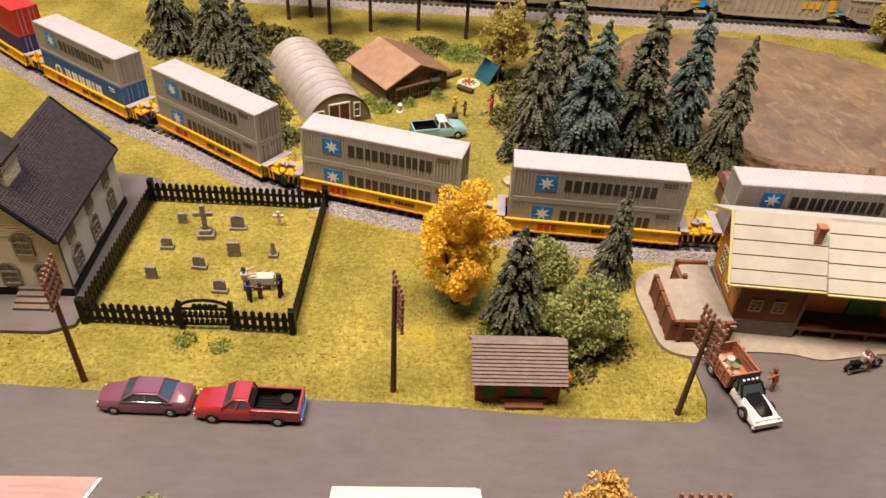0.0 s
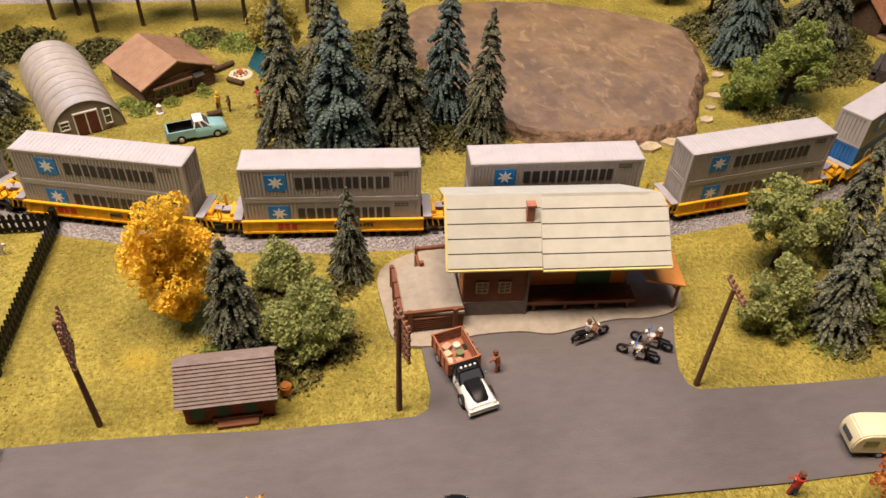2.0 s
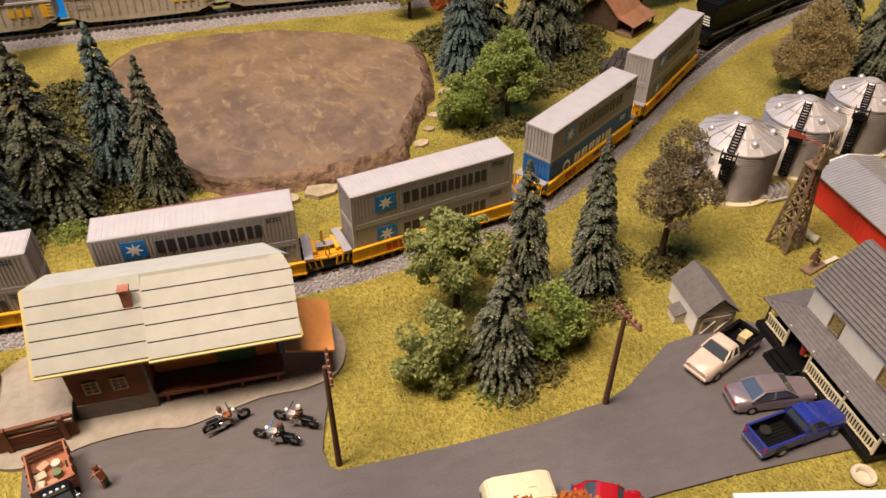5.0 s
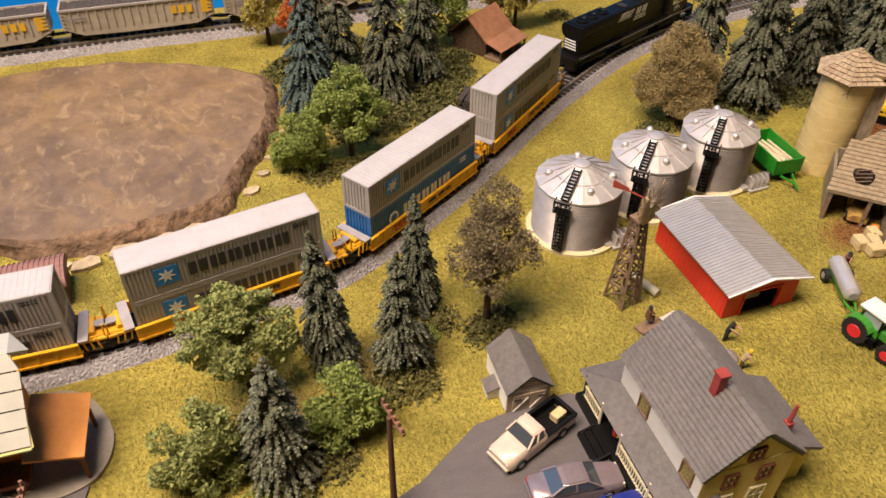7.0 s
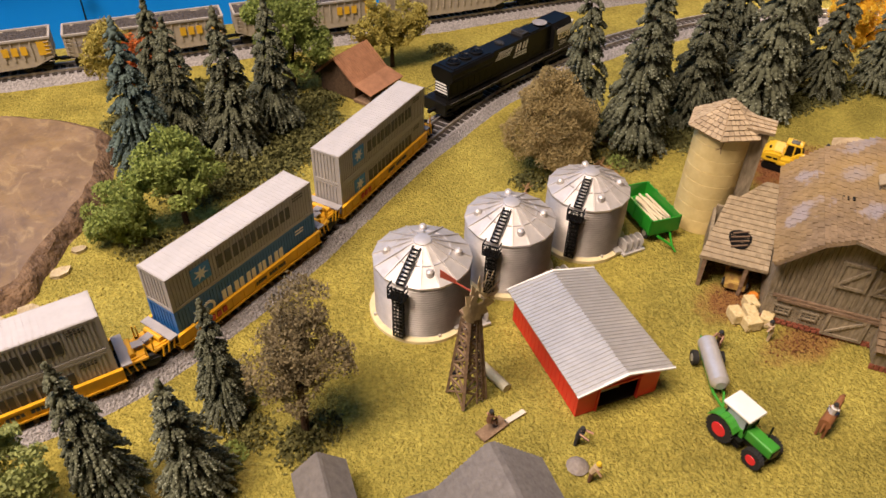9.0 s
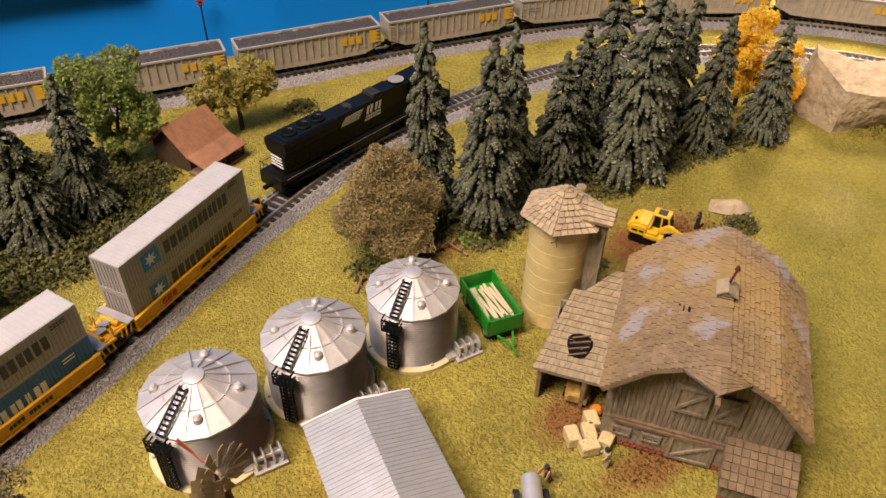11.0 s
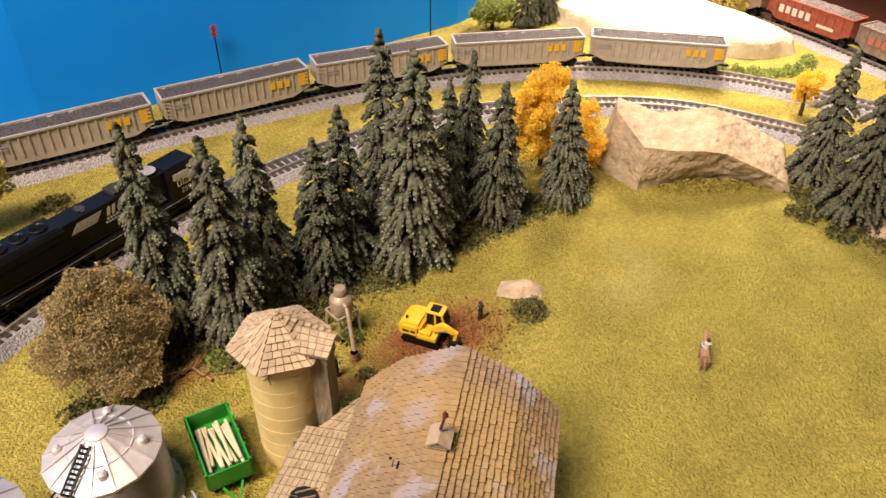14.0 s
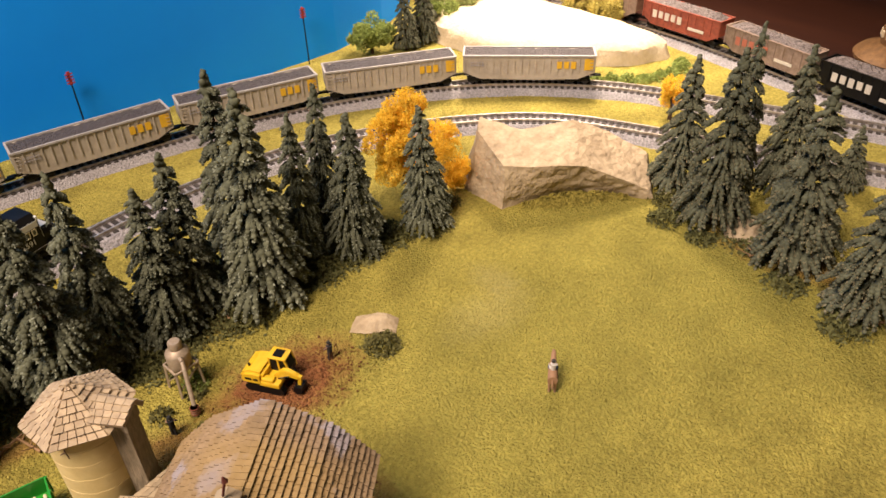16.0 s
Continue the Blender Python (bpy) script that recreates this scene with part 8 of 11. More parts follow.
def green_wagon():
    M_WG = plain("wagon_green", (0.02, 0.26, 0.02), 0.4, coat=0.2)
    root = thing("farm_wagon", 45.8, 29.7, 0, -97, label="bright green farm wagon loaded with pale poles", category="wagon")
    L, W = 1.5, 0.78
    part("floor", bx(-L, L, -W, W, 0.5, 0.58), M_WG, root)
    for s in (-1, 1):
        sd = bx(-L, L, min(s * W, s * (W - 0.06)), max(s * W, s * (W - 0.06)), 0.55, 1.3)
        for k in range(5):
            x = -L + 0.05 + k * (2 * L - 0.18) / 4
            y0, y1 = sorted((s * W, s * (W + 0.05)))
            box(sd, x, x + 0.08, y0, y1, 0.5, 1.32)
        part("side", sd, M_WG, root, "green steel side")
    for x in (-L, L - 0.06):
        part("end", bx(x, x + 0.06, -W, W, 0.55, 1.3), M_WG, root, "green steel end")
    for sx in (-1.0, 1.0):
        for sy in (-0.62, 0.62):
            wheel(root, sx, sy, 0.3, 0.2)
    tg = B()
    beam(tg, (L, -0.35, 0.4), (L + 0.75, 0, 0.3), 0.08)
    beam(tg, (L, 0.35, 0.4), (L + 0.75, 0, 0.3), 0.08)
    beam(tg, (L + 0.75, 0, 0.3), (L + 1.1, 0, 0.2), 0.07)
    part("drawbar", tg, M_WG, root)
    M_POLE = plain("pale_pole", (0.62, 0.52, 0.36), 0.7)
    r = random.Random(4)
    for k in range(11):
        y = -0.55 + k * 0.11
        far = min(0.58, max(-0.58, y + r.uniform(-0.34, 0.34)))
        bm = rod(B(), (-1.15 + r.uniform(-0.1, 0.3), y, 0), (1.05 + r.uniform(-0.4, 0.1), far, r.uniform(0.02, 0.16)), 0.065, 0.065, 8)
        solo("wood_pole", bm, M_POLE, 45.8, 29.7, 0.68 + (0, 0.14, 0.05)[k % 3], -97, label="pale round pole lying in a green wagon", category="pole", group="poles in the wagon", smooth=True)


green_wagon()


def excavator():
    M_Y = plain("machine_yellow", (0.72, 0.45, 0.02), 0.45)
    root = thing("excavator", 55.7, 30.6, 0, -58, label="yellow tracked excavator standing on brown dirt", category="excavator")
    for s in (-1, 1):
        t = B()
        y0, y1 = sorted((s * 0.78, s * 0.42))
        extrude_profile(t, [(-1.1, 0.1), (-0.95, 0.0), (0.8, 0.0), (0.95, 0.1), (1.0, 0.25), (0.9, 0.42), (0.75, 0.48), (-0.9, 0.48), (-1.05, 0.42), (-1.15, 0.25)], y0, y1)
        cr = part("crawler", t, M_BLACK, root, "black crawler track")
        sh = B()
        for k in range(14):
            box(sh, -0.95 + k * 0.135, -0.87 + k * 0.135, min(y0, y1) - 0.02, max(y0, y1) + 0.02, 0.47, 0.51)
        part("track_shoes", sh, M_BLACK, cr)["kind"] = "stuff"
    part("turntable", rod(B(), (0, 0, 0.4), (0, 0, 0.58), 0.5, 0.45, 16), M_BLACK, root)
    up = B()
    extrude_profile(up, [(-1.2, 0.52), (-0.05, 0.52), (-0.05, 1.32), (-0.55, 1.38), (-1.05, 1.3), (-1.3, 1.12), (-1.36, 0.8)], -0.86, 0.86)
    bmesh.ops.bevel(up, geom=list(up.edges), offset=0.15, segments=4, affect="EDGES")
    part("house", up, M_Y, root, "rounded yellow engine house", smooth=True)
    part("deck", bx(-0.3, 0.82, -0.84, 0.84, 0.5, 0.82, 0.07), M_Y, root, smooth=True)
    part("tool_box", bx(-0.15, 0.5, -0.82, -0.45, 0.78, 1.02, 0.07), M_Y, root, smooth=True)
    part("exhaust", rod(B(), (-0.95, -0.35, 1.3), (-0.95, -0.35, 1.45), 0.07, 0.07, 10), M_BLACK, root)
    cab = B()
    extrude_profile(cab, [(-0.1, 0.78), (0.98, 0.78), (1.0, 1.05), (0.78, 1.62), (-0.06, 1.62)], 0.08, 0.8)
    part("cab", cab, M_BLACK, root, "dark glazed cab")
    for x0, x1 in ((-0.1, -0.06), (0.45, 0.42), (1.0, 0.78)):
        for y in (0.08, 0.8):
            part("cab_post", beam(B(), (x0, y, 0.8), (x1, y, 1.64), 0.09), M_Y, root)
    part("cab_roof", bx(-0.16, 0.86, 0.02, 0.86, 1.6, 1.7, 0.04), M_Y, root, smooth=True)
    part("roof_hatch", bx(0.1, 0.6, 0.18, 0.7, 1.7, 1.73), M_BLACK, root)
    bm_ = B()
    extrude_profile(bm_, [(0.25, 0.82), (0.6, 0.8), (1.05, 1.1), (1.55, 0.92), (1.72, 0.95), (1.62, 1.12), (1.05, 1.38), (0.8, 1.34)], -0.36, -0.06)
    bmesh.ops.bevel(bm_, geom=list(bm_.edges), offset=0.04, segments=2, affect="EDGES")
    part("boom", bm_, M_Y, root, smooth=True)
    part("ram", rod(B(), (0.62, -0.44, 0.85), (1.25, -0.42, 1.12), 0.05, 0.05, 8), M_CHROME, root)
    part("stick", beam(B(), (1.72, -0.21, 1.1), (1.6, -0.21, 0.4), 0.17), M_Y, root)
    bk = B()
    extrude_profile(bk, [(1.45, 0.52), (1.85, 0.52), (1.82, 0.15), (1.55, 0.03), (1.33, 0.2)], -0.5, 0.1)
    part("bucket", bk, M_BLACK, root, "black digging bucket")
    for k in range(4):
        part("tooth", beam(B(), (1.34, -0.42 + k * 0.15, 0.2), (1.24, -0.42 + k * 0.15, 0.3), 0.05), M_BLACK, root)
    text_bars(root, M_BLACK, [(-1.0, -0.65, -0.88, -0.855, 0.85, 0.97), (-0.55, -0.3, -0.88, -0.855, 0.85, 0.97)])
    root.scale = (0.84, 0.84, 0.84)


excavator()


def motorcycle(x, y, rz, paint, seed, rider=True):
    root = thing("motorcycle", x, y, 0.06, rz, label="small chrome motorcycle parked in the paved yard", category="motorcycle", group="motorcycles at the depot")
    for sx in (-0.45, 0.62):
        t = B()
        for k in range(14):
            a0, a1 = 2 * math.pi * k / 14, 2 * math.pi * (k + 1) / 14
            beam(t, (sx + 0.17 * math.cos(a0), 0, 0.21 + 0.17 * math.sin(a0)), (sx + 0.17 * math.cos(a1), 0, 0.21 + 0.17 * math.sin(a1)), 0.075)
        wh = part("wheel", t, M_RUBBER, root)
        sp_ = B()
        for k in range(4):
            a = math.pi * k / 4
            beam(sp_, (sx + 0.16 * math.cos(a), 0, 0.21 + 0.16 * math.sin(a)), (sx - 0.16 * math.cos(a), 0, 0.21 - 0.16 * math.sin(a)), 0.02)
        part("spokes", sp_, M_CHROME, wh)
    fr = B()
    beam(fr, (-0.45, 0.08, 0.21), (0.2, 0.06, 0.45), 0.05)
    beam(fr, (-0.45, -0.08, 0.21), (0.2, -0.06, 0.45), 0.05)
    beam(fr, (-0.2, 0, 0.2), (0.25, 0, 0.2), 0.12)
    part("frame", fr, M_BLACK, root)
    part("engine", bx(-0.15, 0.18, -0.12, 0.12, 0.14, 0.36, 0.03), M_CHROME, root)
    part("tank", bx(-0.05, 0.28, -0.1, 0.1, 0.4, 0.54, 0.05), paint, root, smooth=True)
    part("saddle", bx(-0.5, -0.02, -0.09, 0.09, 0.38, 0.46, 0.03), M_BLACK, root)
    fk = B()
    for s in (-0.06, 0.06):
        beam(fk, (0.62, s, 0.21), (0.25, s, 0.66), 0.035)
    beam(fk, (0.22, -0.24, 0.72), (0.22, 0.24, 0.72), 0.035)
    part("fork", fk, M_CHROME, root)
    part("headlight", rod(B(), (0.3, 0, 0.58), (0.38, 0, 0.58), 0.06, 0.06, 8), M_LAMPG, root)
    part("pipe", rod(B(), (0.0, -0.13, 0.18), (-0.6, -0.14, 0.2), 0.035, 0.04, 6), M_CHROME, root)
    root.scale = (1.15, 1.15, 1.15)
    return root


motorcycle(7.75, 22.15, 12, plain("moto_orange", (0.4, 0.12, 0.04), 0.35), 1)
motorcycle(10.2, 21.38, 143, plain("moto_white", (0.6, 0.58, 0.55), 0.35), 2)
motorcycle(9.45, 20.88, 147, plain("moto_ivory", (0.55, 0.52, 0.46), 0.35), 3)


def figurine(x, y, rz, shirt, trousers, z=0.0, h=1.08, sit=False, hat=None, lean=0, label="small painted plaster figurine", arm=0.4):
    """One plain mesh of a model figure."""
    s = h / 1.1
    bm = B()
    mats = [shirt, trousers, M_SKIN, hat or M_DKGREY]

    def seg(fn, idx):
        n0 = len(bm.faces)
        fn()
        bm.faces.ensure_lookup_table()
        for f in bm.faces[n0:]:
            f.material_index = idx
    if sit:
        for sy in (-0.09, 0.09):
            seg(lambda: rod(bm, (0, sy, 0.5), (0.28, sy * 2, 0.48), 0.075, 0.06, 6), 1)
            seg(lambda: rod(bm, (0.28, sy * 2, 0.48), (0.32, sy * 2.2, 0.2), 0.06, 0.05, 6), 1)
        base = 0.48
    else:
        for sy in (-0.075, 0.075):
            seg(lambda: rod(bm, (0.03 * (1 if sy > 0 else -1), sy, -0.02), (0, sy * 0.8, 0.5), 0.065, 0.085, 7), 1)
        base = 0.48
    seg(lambda: rod(bm, (0, 0, base), (lean, 0, base + 0.4), 0.12, 0.15, 8), 0)
    for sy in (-1, 1):
        seg(lambda: rod(bm, (lean, sy * 0.15, base + 0.37), (lean + arm * 0.45, sy * 0.2, base + 0.37 - (1 - arm) * 0.36), 0.055, 0.045, 6), 0)
    seg(lambda: bmesh.ops.create_icosphere(bm, subdivisions=1, radius=0.105, matrix=Matrix.Translation((lean * 1.2, 0, base + 0.53))), 2)
    seg(lambda: rod(bm, (lean * 1.2, 0, base + 0.56), (lean * 1.2, 0, base + 0.66), 0.115, 0.08, 8), 3)
    bmesh.ops.scale(bm, vec=(s, s, s), verts=bm.verts)
    bmesh.ops.scale(bm, vec=(K, K, K), verts=bm.verts)
    me = bpy.data.meshes.new("figurine")
    bm.to_mesh(me)
    bm.free()
    for m in mats:
        me.materials.append(m)
    ob = link("figurine", me)
    ob.matrix_basis = pose(x * K, y * K, z * K, 0, 0, rz)
    return tagged(ob, label, "figurine")


F_RED, F_BLUE, F_YEL, F_BRN, F_WHT, F_BLK, F_GRN, F_TAN = (plain("cloth_" + n, c, 0.8) for n, c in (("red", (0.45, 0.04, 0.03)), ("blue", (0.06, 0.1, 0.25)), ("yellow", (0.65, 0.45, 0.03)), ("brown", (0.14, 0.07, 0.04)),
                                                       ("white", (0.65, 0.62, 0.58)), ("black", (0.03, 0.03, 0.035)), ("green", (0.06, 0.16, 0.08)), ("tan", (0.5, 0.38, 0.24))))
figurine(7.7, 22.15, 12, F_WHT, F_BRN, 0.1, 1.0, sit=True, hat=F_BRN, label="small figurine seated on a motorcycle")
figurine(10.28, 21.32, 143, F_BRN, F_WHT, 0.1, 1.0, sit=True, hat=F_WHT, label="small figurine in brown seated on a motorcycle")
figurine(9.55, 20.8, 147, F_BLK, F_WHT, 0.1, 1.0, sit=True, hat=F_BRN, label="small figurine in black seated on a motorcycle")
figurine(3.85, 21.05, 150, plain("cloth_rust", (0.36, 0.12, 0.06), 0.8), F_GRN, 0.06, 1.05, lean=0.12, hat=F_BRN, label="rust-coloured figurine bending beside the stake truck")
figurine(-16.6, 26.1, 20, F_WHT, F_BLK, label="figurine in pale shirt with raised arms in the cemetery", arm=1.1)
figurine(-16.3, 25.4, 60, F_BLUE, F_BLK, label="dark-blue figurine standing in the cemetery")
figurine(-15.9, 25.55, 80, F_BRN, F_BRN, h=0.8, label="small brown figurine in the cemetery")
figurine(-15.1, 25.7, 180, F_BLK, F_BLK, h=1.15, label="black-robed figurine in the cemetery")
figurine(-7.4, 42.0, -60, F_YEL, F_BRN, hat=F_YEL, label="yellow-clad figurine near the lodge")
figurine(-6.8, 41.8, 200, F_BRN, F_BRN, h=0.9, label="brown figurine near the lodge")
figurine(-5.2, 42.4, 200, F_RED, F_BLUE, label="figurine in red and blue on the turf")
figurine(12.3, 14.6, 90, F_RED, F_BLUE, h=1.2, hat=F_BRN, label="figurine in a red coat at the road's edge")
figurine(28.5, 17.75, 0, F_RED, F_YEL, 0.35, 0.95, hat=F_YEL, sit=True, label="red and yellow figurine seated on the porch")
figurine(28.75, 16.0, 0, F_GRN, F_BRN, 0.35, 0.95, label="green figurine on the porch")
figurine(32.95, 22.2, 30, F_BRN, F_BRN, 0.1, 0.95, lean=0.1, label="brown figurine sitting on boards behind the farmhouse", sit=True)
figurine(35.5, 20.4, -60, F_BLK, F_BLK, h=1.0, lean=0.1, arm=0.9, label="dark figurine with raised arm by the red shed")
figurine(35.1, 19.0, -40, F_TAN, F_BRN, h=1.0, hat=F_YEL, lean=0.15, label="figurine with a yellow hat working on the turf")
figurine(43.3, 21.85, 200, F_BRN, F_BLK, h=1.0, lean=0.15, arm=0.8, label="dark figurine behind the tank trailer")
figurine(45.5, 21.3, 150, F_TAN, F_GRN, h=1.0, lean=0.1, label="figurine in tan and green by the hay bales")
figurine(58.3, 30.1, 100, F_BLK, F_BRN, h=1.0, label="dark figurine standing beside the brown dirt")
figurine(51.3, 30.9, 60, F_BLK, F_BLK, h=1.0, label="dark figurine beside the silo")


def horse_rider(x, y, rz, coat, shirt, label):
    bm = B()
    for sx, sy in ((-0.4, -0.12), (-0.4, 0.12), (0.35, -0.12), (0.35, 0.12)):
        rod(bm, (sx, sy, -0.02), (sx * 0.9, sy, 0.55), 0.05, 0.08, 6)
    rod(bm, (-0.48, 0, 0.7), (0.45, 0, 0.72), 0.22, 0.2, 10)
    rod(bm, (0.4, 0, 0.75), (0.75, 0, 1.15), 0.15, 0.09, 8)
    rod(bm, (0.7, 0, 1.15), (1.0, 0, 1.02), 0.1, 0.06, 8)
    rod(bm, (-0.48, 0, 0.75), (-0.65, 0, 0.4), 0.05, 0.03, 6)
    solo("horse_figurine", bm, coat, x, y, 0, rz, label=label, category="figurine", smooth=True)
    figurine(x, y, rz, shirt, F_BLUE, 0.45, 0.95, sit=True, label="small figurine seated on a model horse")


horse_rider(44.0, 17.1, 20, plain("horse_brown", (0.24, 0.1, 0.04), 0.7), F_WHT, "brown model horse on the turf")
horse_rider(64.2, 22.4, 40, plain("horse_dun", (0.36, 0.21, 0.12), 0.7), F_WHT, "pale brown model horse in the meadow")

# ---- trains ----
RT = 0.58
M_WELL = plain("well_yellow", (0.78, 0.40, 0.015), 0.45, big=0.08)
M_CGREY = mat("container_grey", (0.38, 0.355, 0.34), (0.335, 0.315, 0.30), size=0.5, rough=0.55, big=0.06)
M_CTOP = mat("container_roof", (0.47, 0.45, 0.455), (0.42, 0.40, 0.405), size=0.7, rough=0.5)
M_CBLUE = plain("container_blue", (0.02, 0.14, 0.42), 0.5)
M_CRED = plain("container_red", (0.5, 0.03, 0.02), 0.5)
M_CNAVY = plain("container_navy", (0.03, 0.03, 0.16), 0.5)
M_STAR = plain("star_blue", (0.012, 0.20, 0.56), 0.5)
M_MARK = plain("mark_dark", (0.03, 0.03, 0.035), 0.5)
M_PLAT = plain("platform_grey", (0.34, 0.32, 0.33), 0.6)


def on_line(line, s, z=RT):
    x, y, a = line.at(s)
    return x, y, z, math.degrees(a)


def bogie(parent, x, axles=(-0.55, 0.55), r=0.28, z=0.0):
    root = part("truck_frame", bx(x + axles[0] - 0.35, x + axles[-1] + 0.35, -0.42, 0.42, 0.18, 0.42, 0.02), M_BLACK, parent)
    for s in (-1, 1):
        y0, y1 = sorted((s * 0.5, s * 0.58))
        part("side_frame", bx(x + axles[0] - 0.3, x + axles[-1] + 0.3, y0, y1, 0.2, 0.42, 0.03), M_BLACK, root)
    for a in axles:
        w = B()
        for s in (-1, 1):
            rod(w, (x + a, s * 0.47 - 0.04, r), (x + a, s * 0.47 + 0.04, r), r, r, 14)
        rod(w, (x + a, -0.47, r), (x + a, 0.47, r), 0.05, 0.05, 6)
        part("wheelset", w, M_DKGREY, root, smooth=True)


def coupler(parent, x, sg):
    part("coupler", bx(min(x, x + sg * 0.55), max(x, x + sg * 0.55), -0.1, 0.1, 0.42, 0.58, 0.02), M_BLACK, parent)


def star(bm, cx, cz, r, y0, y1):
    pts = []
    for k in range(14):
        a = math.pi * k / 7 + math.pi / 2
        q = r if k % 2 == 0 else r * 0.42
        pts.append((cx + q * math.cos(a), cz + q * math.sin(a)))
    extrude_profile(bm, pts, y0, y1)


def block_marks(widths, x, z, h, gap, y0, y1):
    """Plain upright bars in the size and rhythm of a painted name."""
    out = []
    for w in widths:
        out += [(x, x + w * 0.42, y0, y1, z, z + h), (x + w * 0.56, x + w * 0.98, y0, y1, z, z + h)]
        x += w + gap
    return out


def container(x, y, z, rz, paint, style, label):
    root = thing("shipping_container", x, y, z, rz, label=label, category="container", group="containers on the train")
    L, W, H = 3.81, 0.76, 1.6
    part("box", bx(-L + 0.04, L - 0.04, -W + 0.04, W - 0.04, 0.02, H - 0.04), paint, root)
    cor = B()
    n = 48
    for k in range(n):
        u = -L + 0.2 + (2 * L - 0.4) * k / n
        for s in (-1, 1):
            y0, y1 = sorted((s * (W - 0.045), s * (W - 0.01)))
            box(cor, u, u + (2 * L - 0.4) / n * 0.55, y0, y1, 0.14, H - 0.12)
    for k in range(8):
        v = -W + 0.12 + k * 0.18
        for s in (-1, 1):
            x0, x1 = sorted((s * (L - 0.045), s * (L - 0.01)))
            box(cor, x0, x1, v, v + 0.1, 0.14, H - 0.12)
    part("corrugation", cor, paint, root)["kind"] = "stuff"
    fr = B()
    for sx in (-1, 1):
        for sy in (-1, 1):
            x0, x1 = sorted((sx * L, sx * (L - 0.14)))
            y0, y1 = sorted((sy * W, sy * (W - 0.12)))
            box(fr, x0, x1, y0, y1, 0, H)
    for z0, z1 in ((0.0, 0.12), (H - 0.12, H - 0.01)):
        for s in (-1, 1):
            y0, y1 = sorted((s * W, s * (W - 0.08)))
            box(fr, -L + 0.14, L - 0.14, y0, y1, z0, z1)
            x0, x1 = sorted((s * L, s * (L - 0.08)))
            box(fr, x0, x1, -W + 0.12, W - 0.12, z0, z1)
    part("frame", fr, paint, root)
    rf = bx(-L + 0.05, L - 0.05, -W + 0.05, W - 0.05, H - 0.03, H + 0.004)
    part("roof", rf, M_CTOP if style != "red" else paint, root, "pale ribbed roof")
    rf = B()
    for k in range(36):
        u = -L + 0.2 + k * 0.206
        box(rf, u, u + 0.1, -W + 0.12, W - 0.12, H + 0.004, H + 0.012)
    part("roof_rib", rf, M_CTOP if style != "red" else paint, root)["kind"] = "stuff"
    dr = B()
    for s in (-0.45, -0.2, 0.2, 0.45):
        rod(dr, (L + 0.0, s, 0.1), (L + 0.0, s, H - 0.1), 0.025, 0.025, 5)
    part("door_bar", dr, M_PLAT, root)
    for s in (-1, 1):
        y0, y1 = sorted((s * (W - 0.008), s * (W + 0.006)))
        y2 = sorted((s * (W + 0.006), s * (W + 0.014)))
        flip = 1 if s < 0 else -1
        if style == "star":
            part("logo", bx(min(flip * -2.75, flip * -1.85), max(flip * -2.75, flip * -1.85), y0, y1, 0.5, 1.3, 0.003), M_STAR, root, "sky-blue square emblem")
            st = B()
            star(st, flip * -2.3, 0.9, 0.34, *y2)
            part("emblem", st, M_WHITE, root, "white seven-point star emblem")
            text_bars(root, M_MARK, [(min(flip * a, flip * b), max(flip * a, flip * b), c, d, e, f) for a, b, c, d, e, f in block_marks([0.72, 0.6, 0.5, 0.55, 0.52, 0.58], -1.5, 0.58, 0.58, 0.1, y0, y1)], "name_mark")
            text_bars(root, M_MARK, [(min(flip * (2.7 + k * 0.12), flip * (2.78 + k * 0.12)), max(flip * (2.7 + k * 0.12), flip * (2.78 + k * 0.12)), y0, y1, q, q + 0.06) for k in range(5) for q in (1.2, 1.32)], "code_mark")
        elif style == "blue":
            part("logo", lpose(part("emblem", rod(B(), (0, -0.01, 0), (0, 0.01, 0), 0.32, 0.32, 20), M_WHITE, root, "white round emblem"), flip * -2.3, s * (W + 0.0), 0.75) and rod(B(), (flip * -2.3, s * (W + 0.01), 0.75), (flip * -2.3, s * (W + 0.02), 0.75), 0.2, 0.2, 16), M_CBLUE, root)
            text_bars(root, M_WHITE, [(min(flip * a, flip * b), max(flip * a, flip * b), c, d, e, f) for a, b, c, d, e, f in block_marks([0.5, 0.5, 0.5, 0.42, 0.18, 0.5], -1.6, 0.45, 0.6, 0.16, y0, y1)], "name_mark")
            text_bars(root, M_WHITE, [(min(flip * 2.6, flip * 3.1), max(flip * 2.6, flip * 3.1), y0, y1, q, q + 0.06) for q in (1.1, 1.25)], "code_mark")


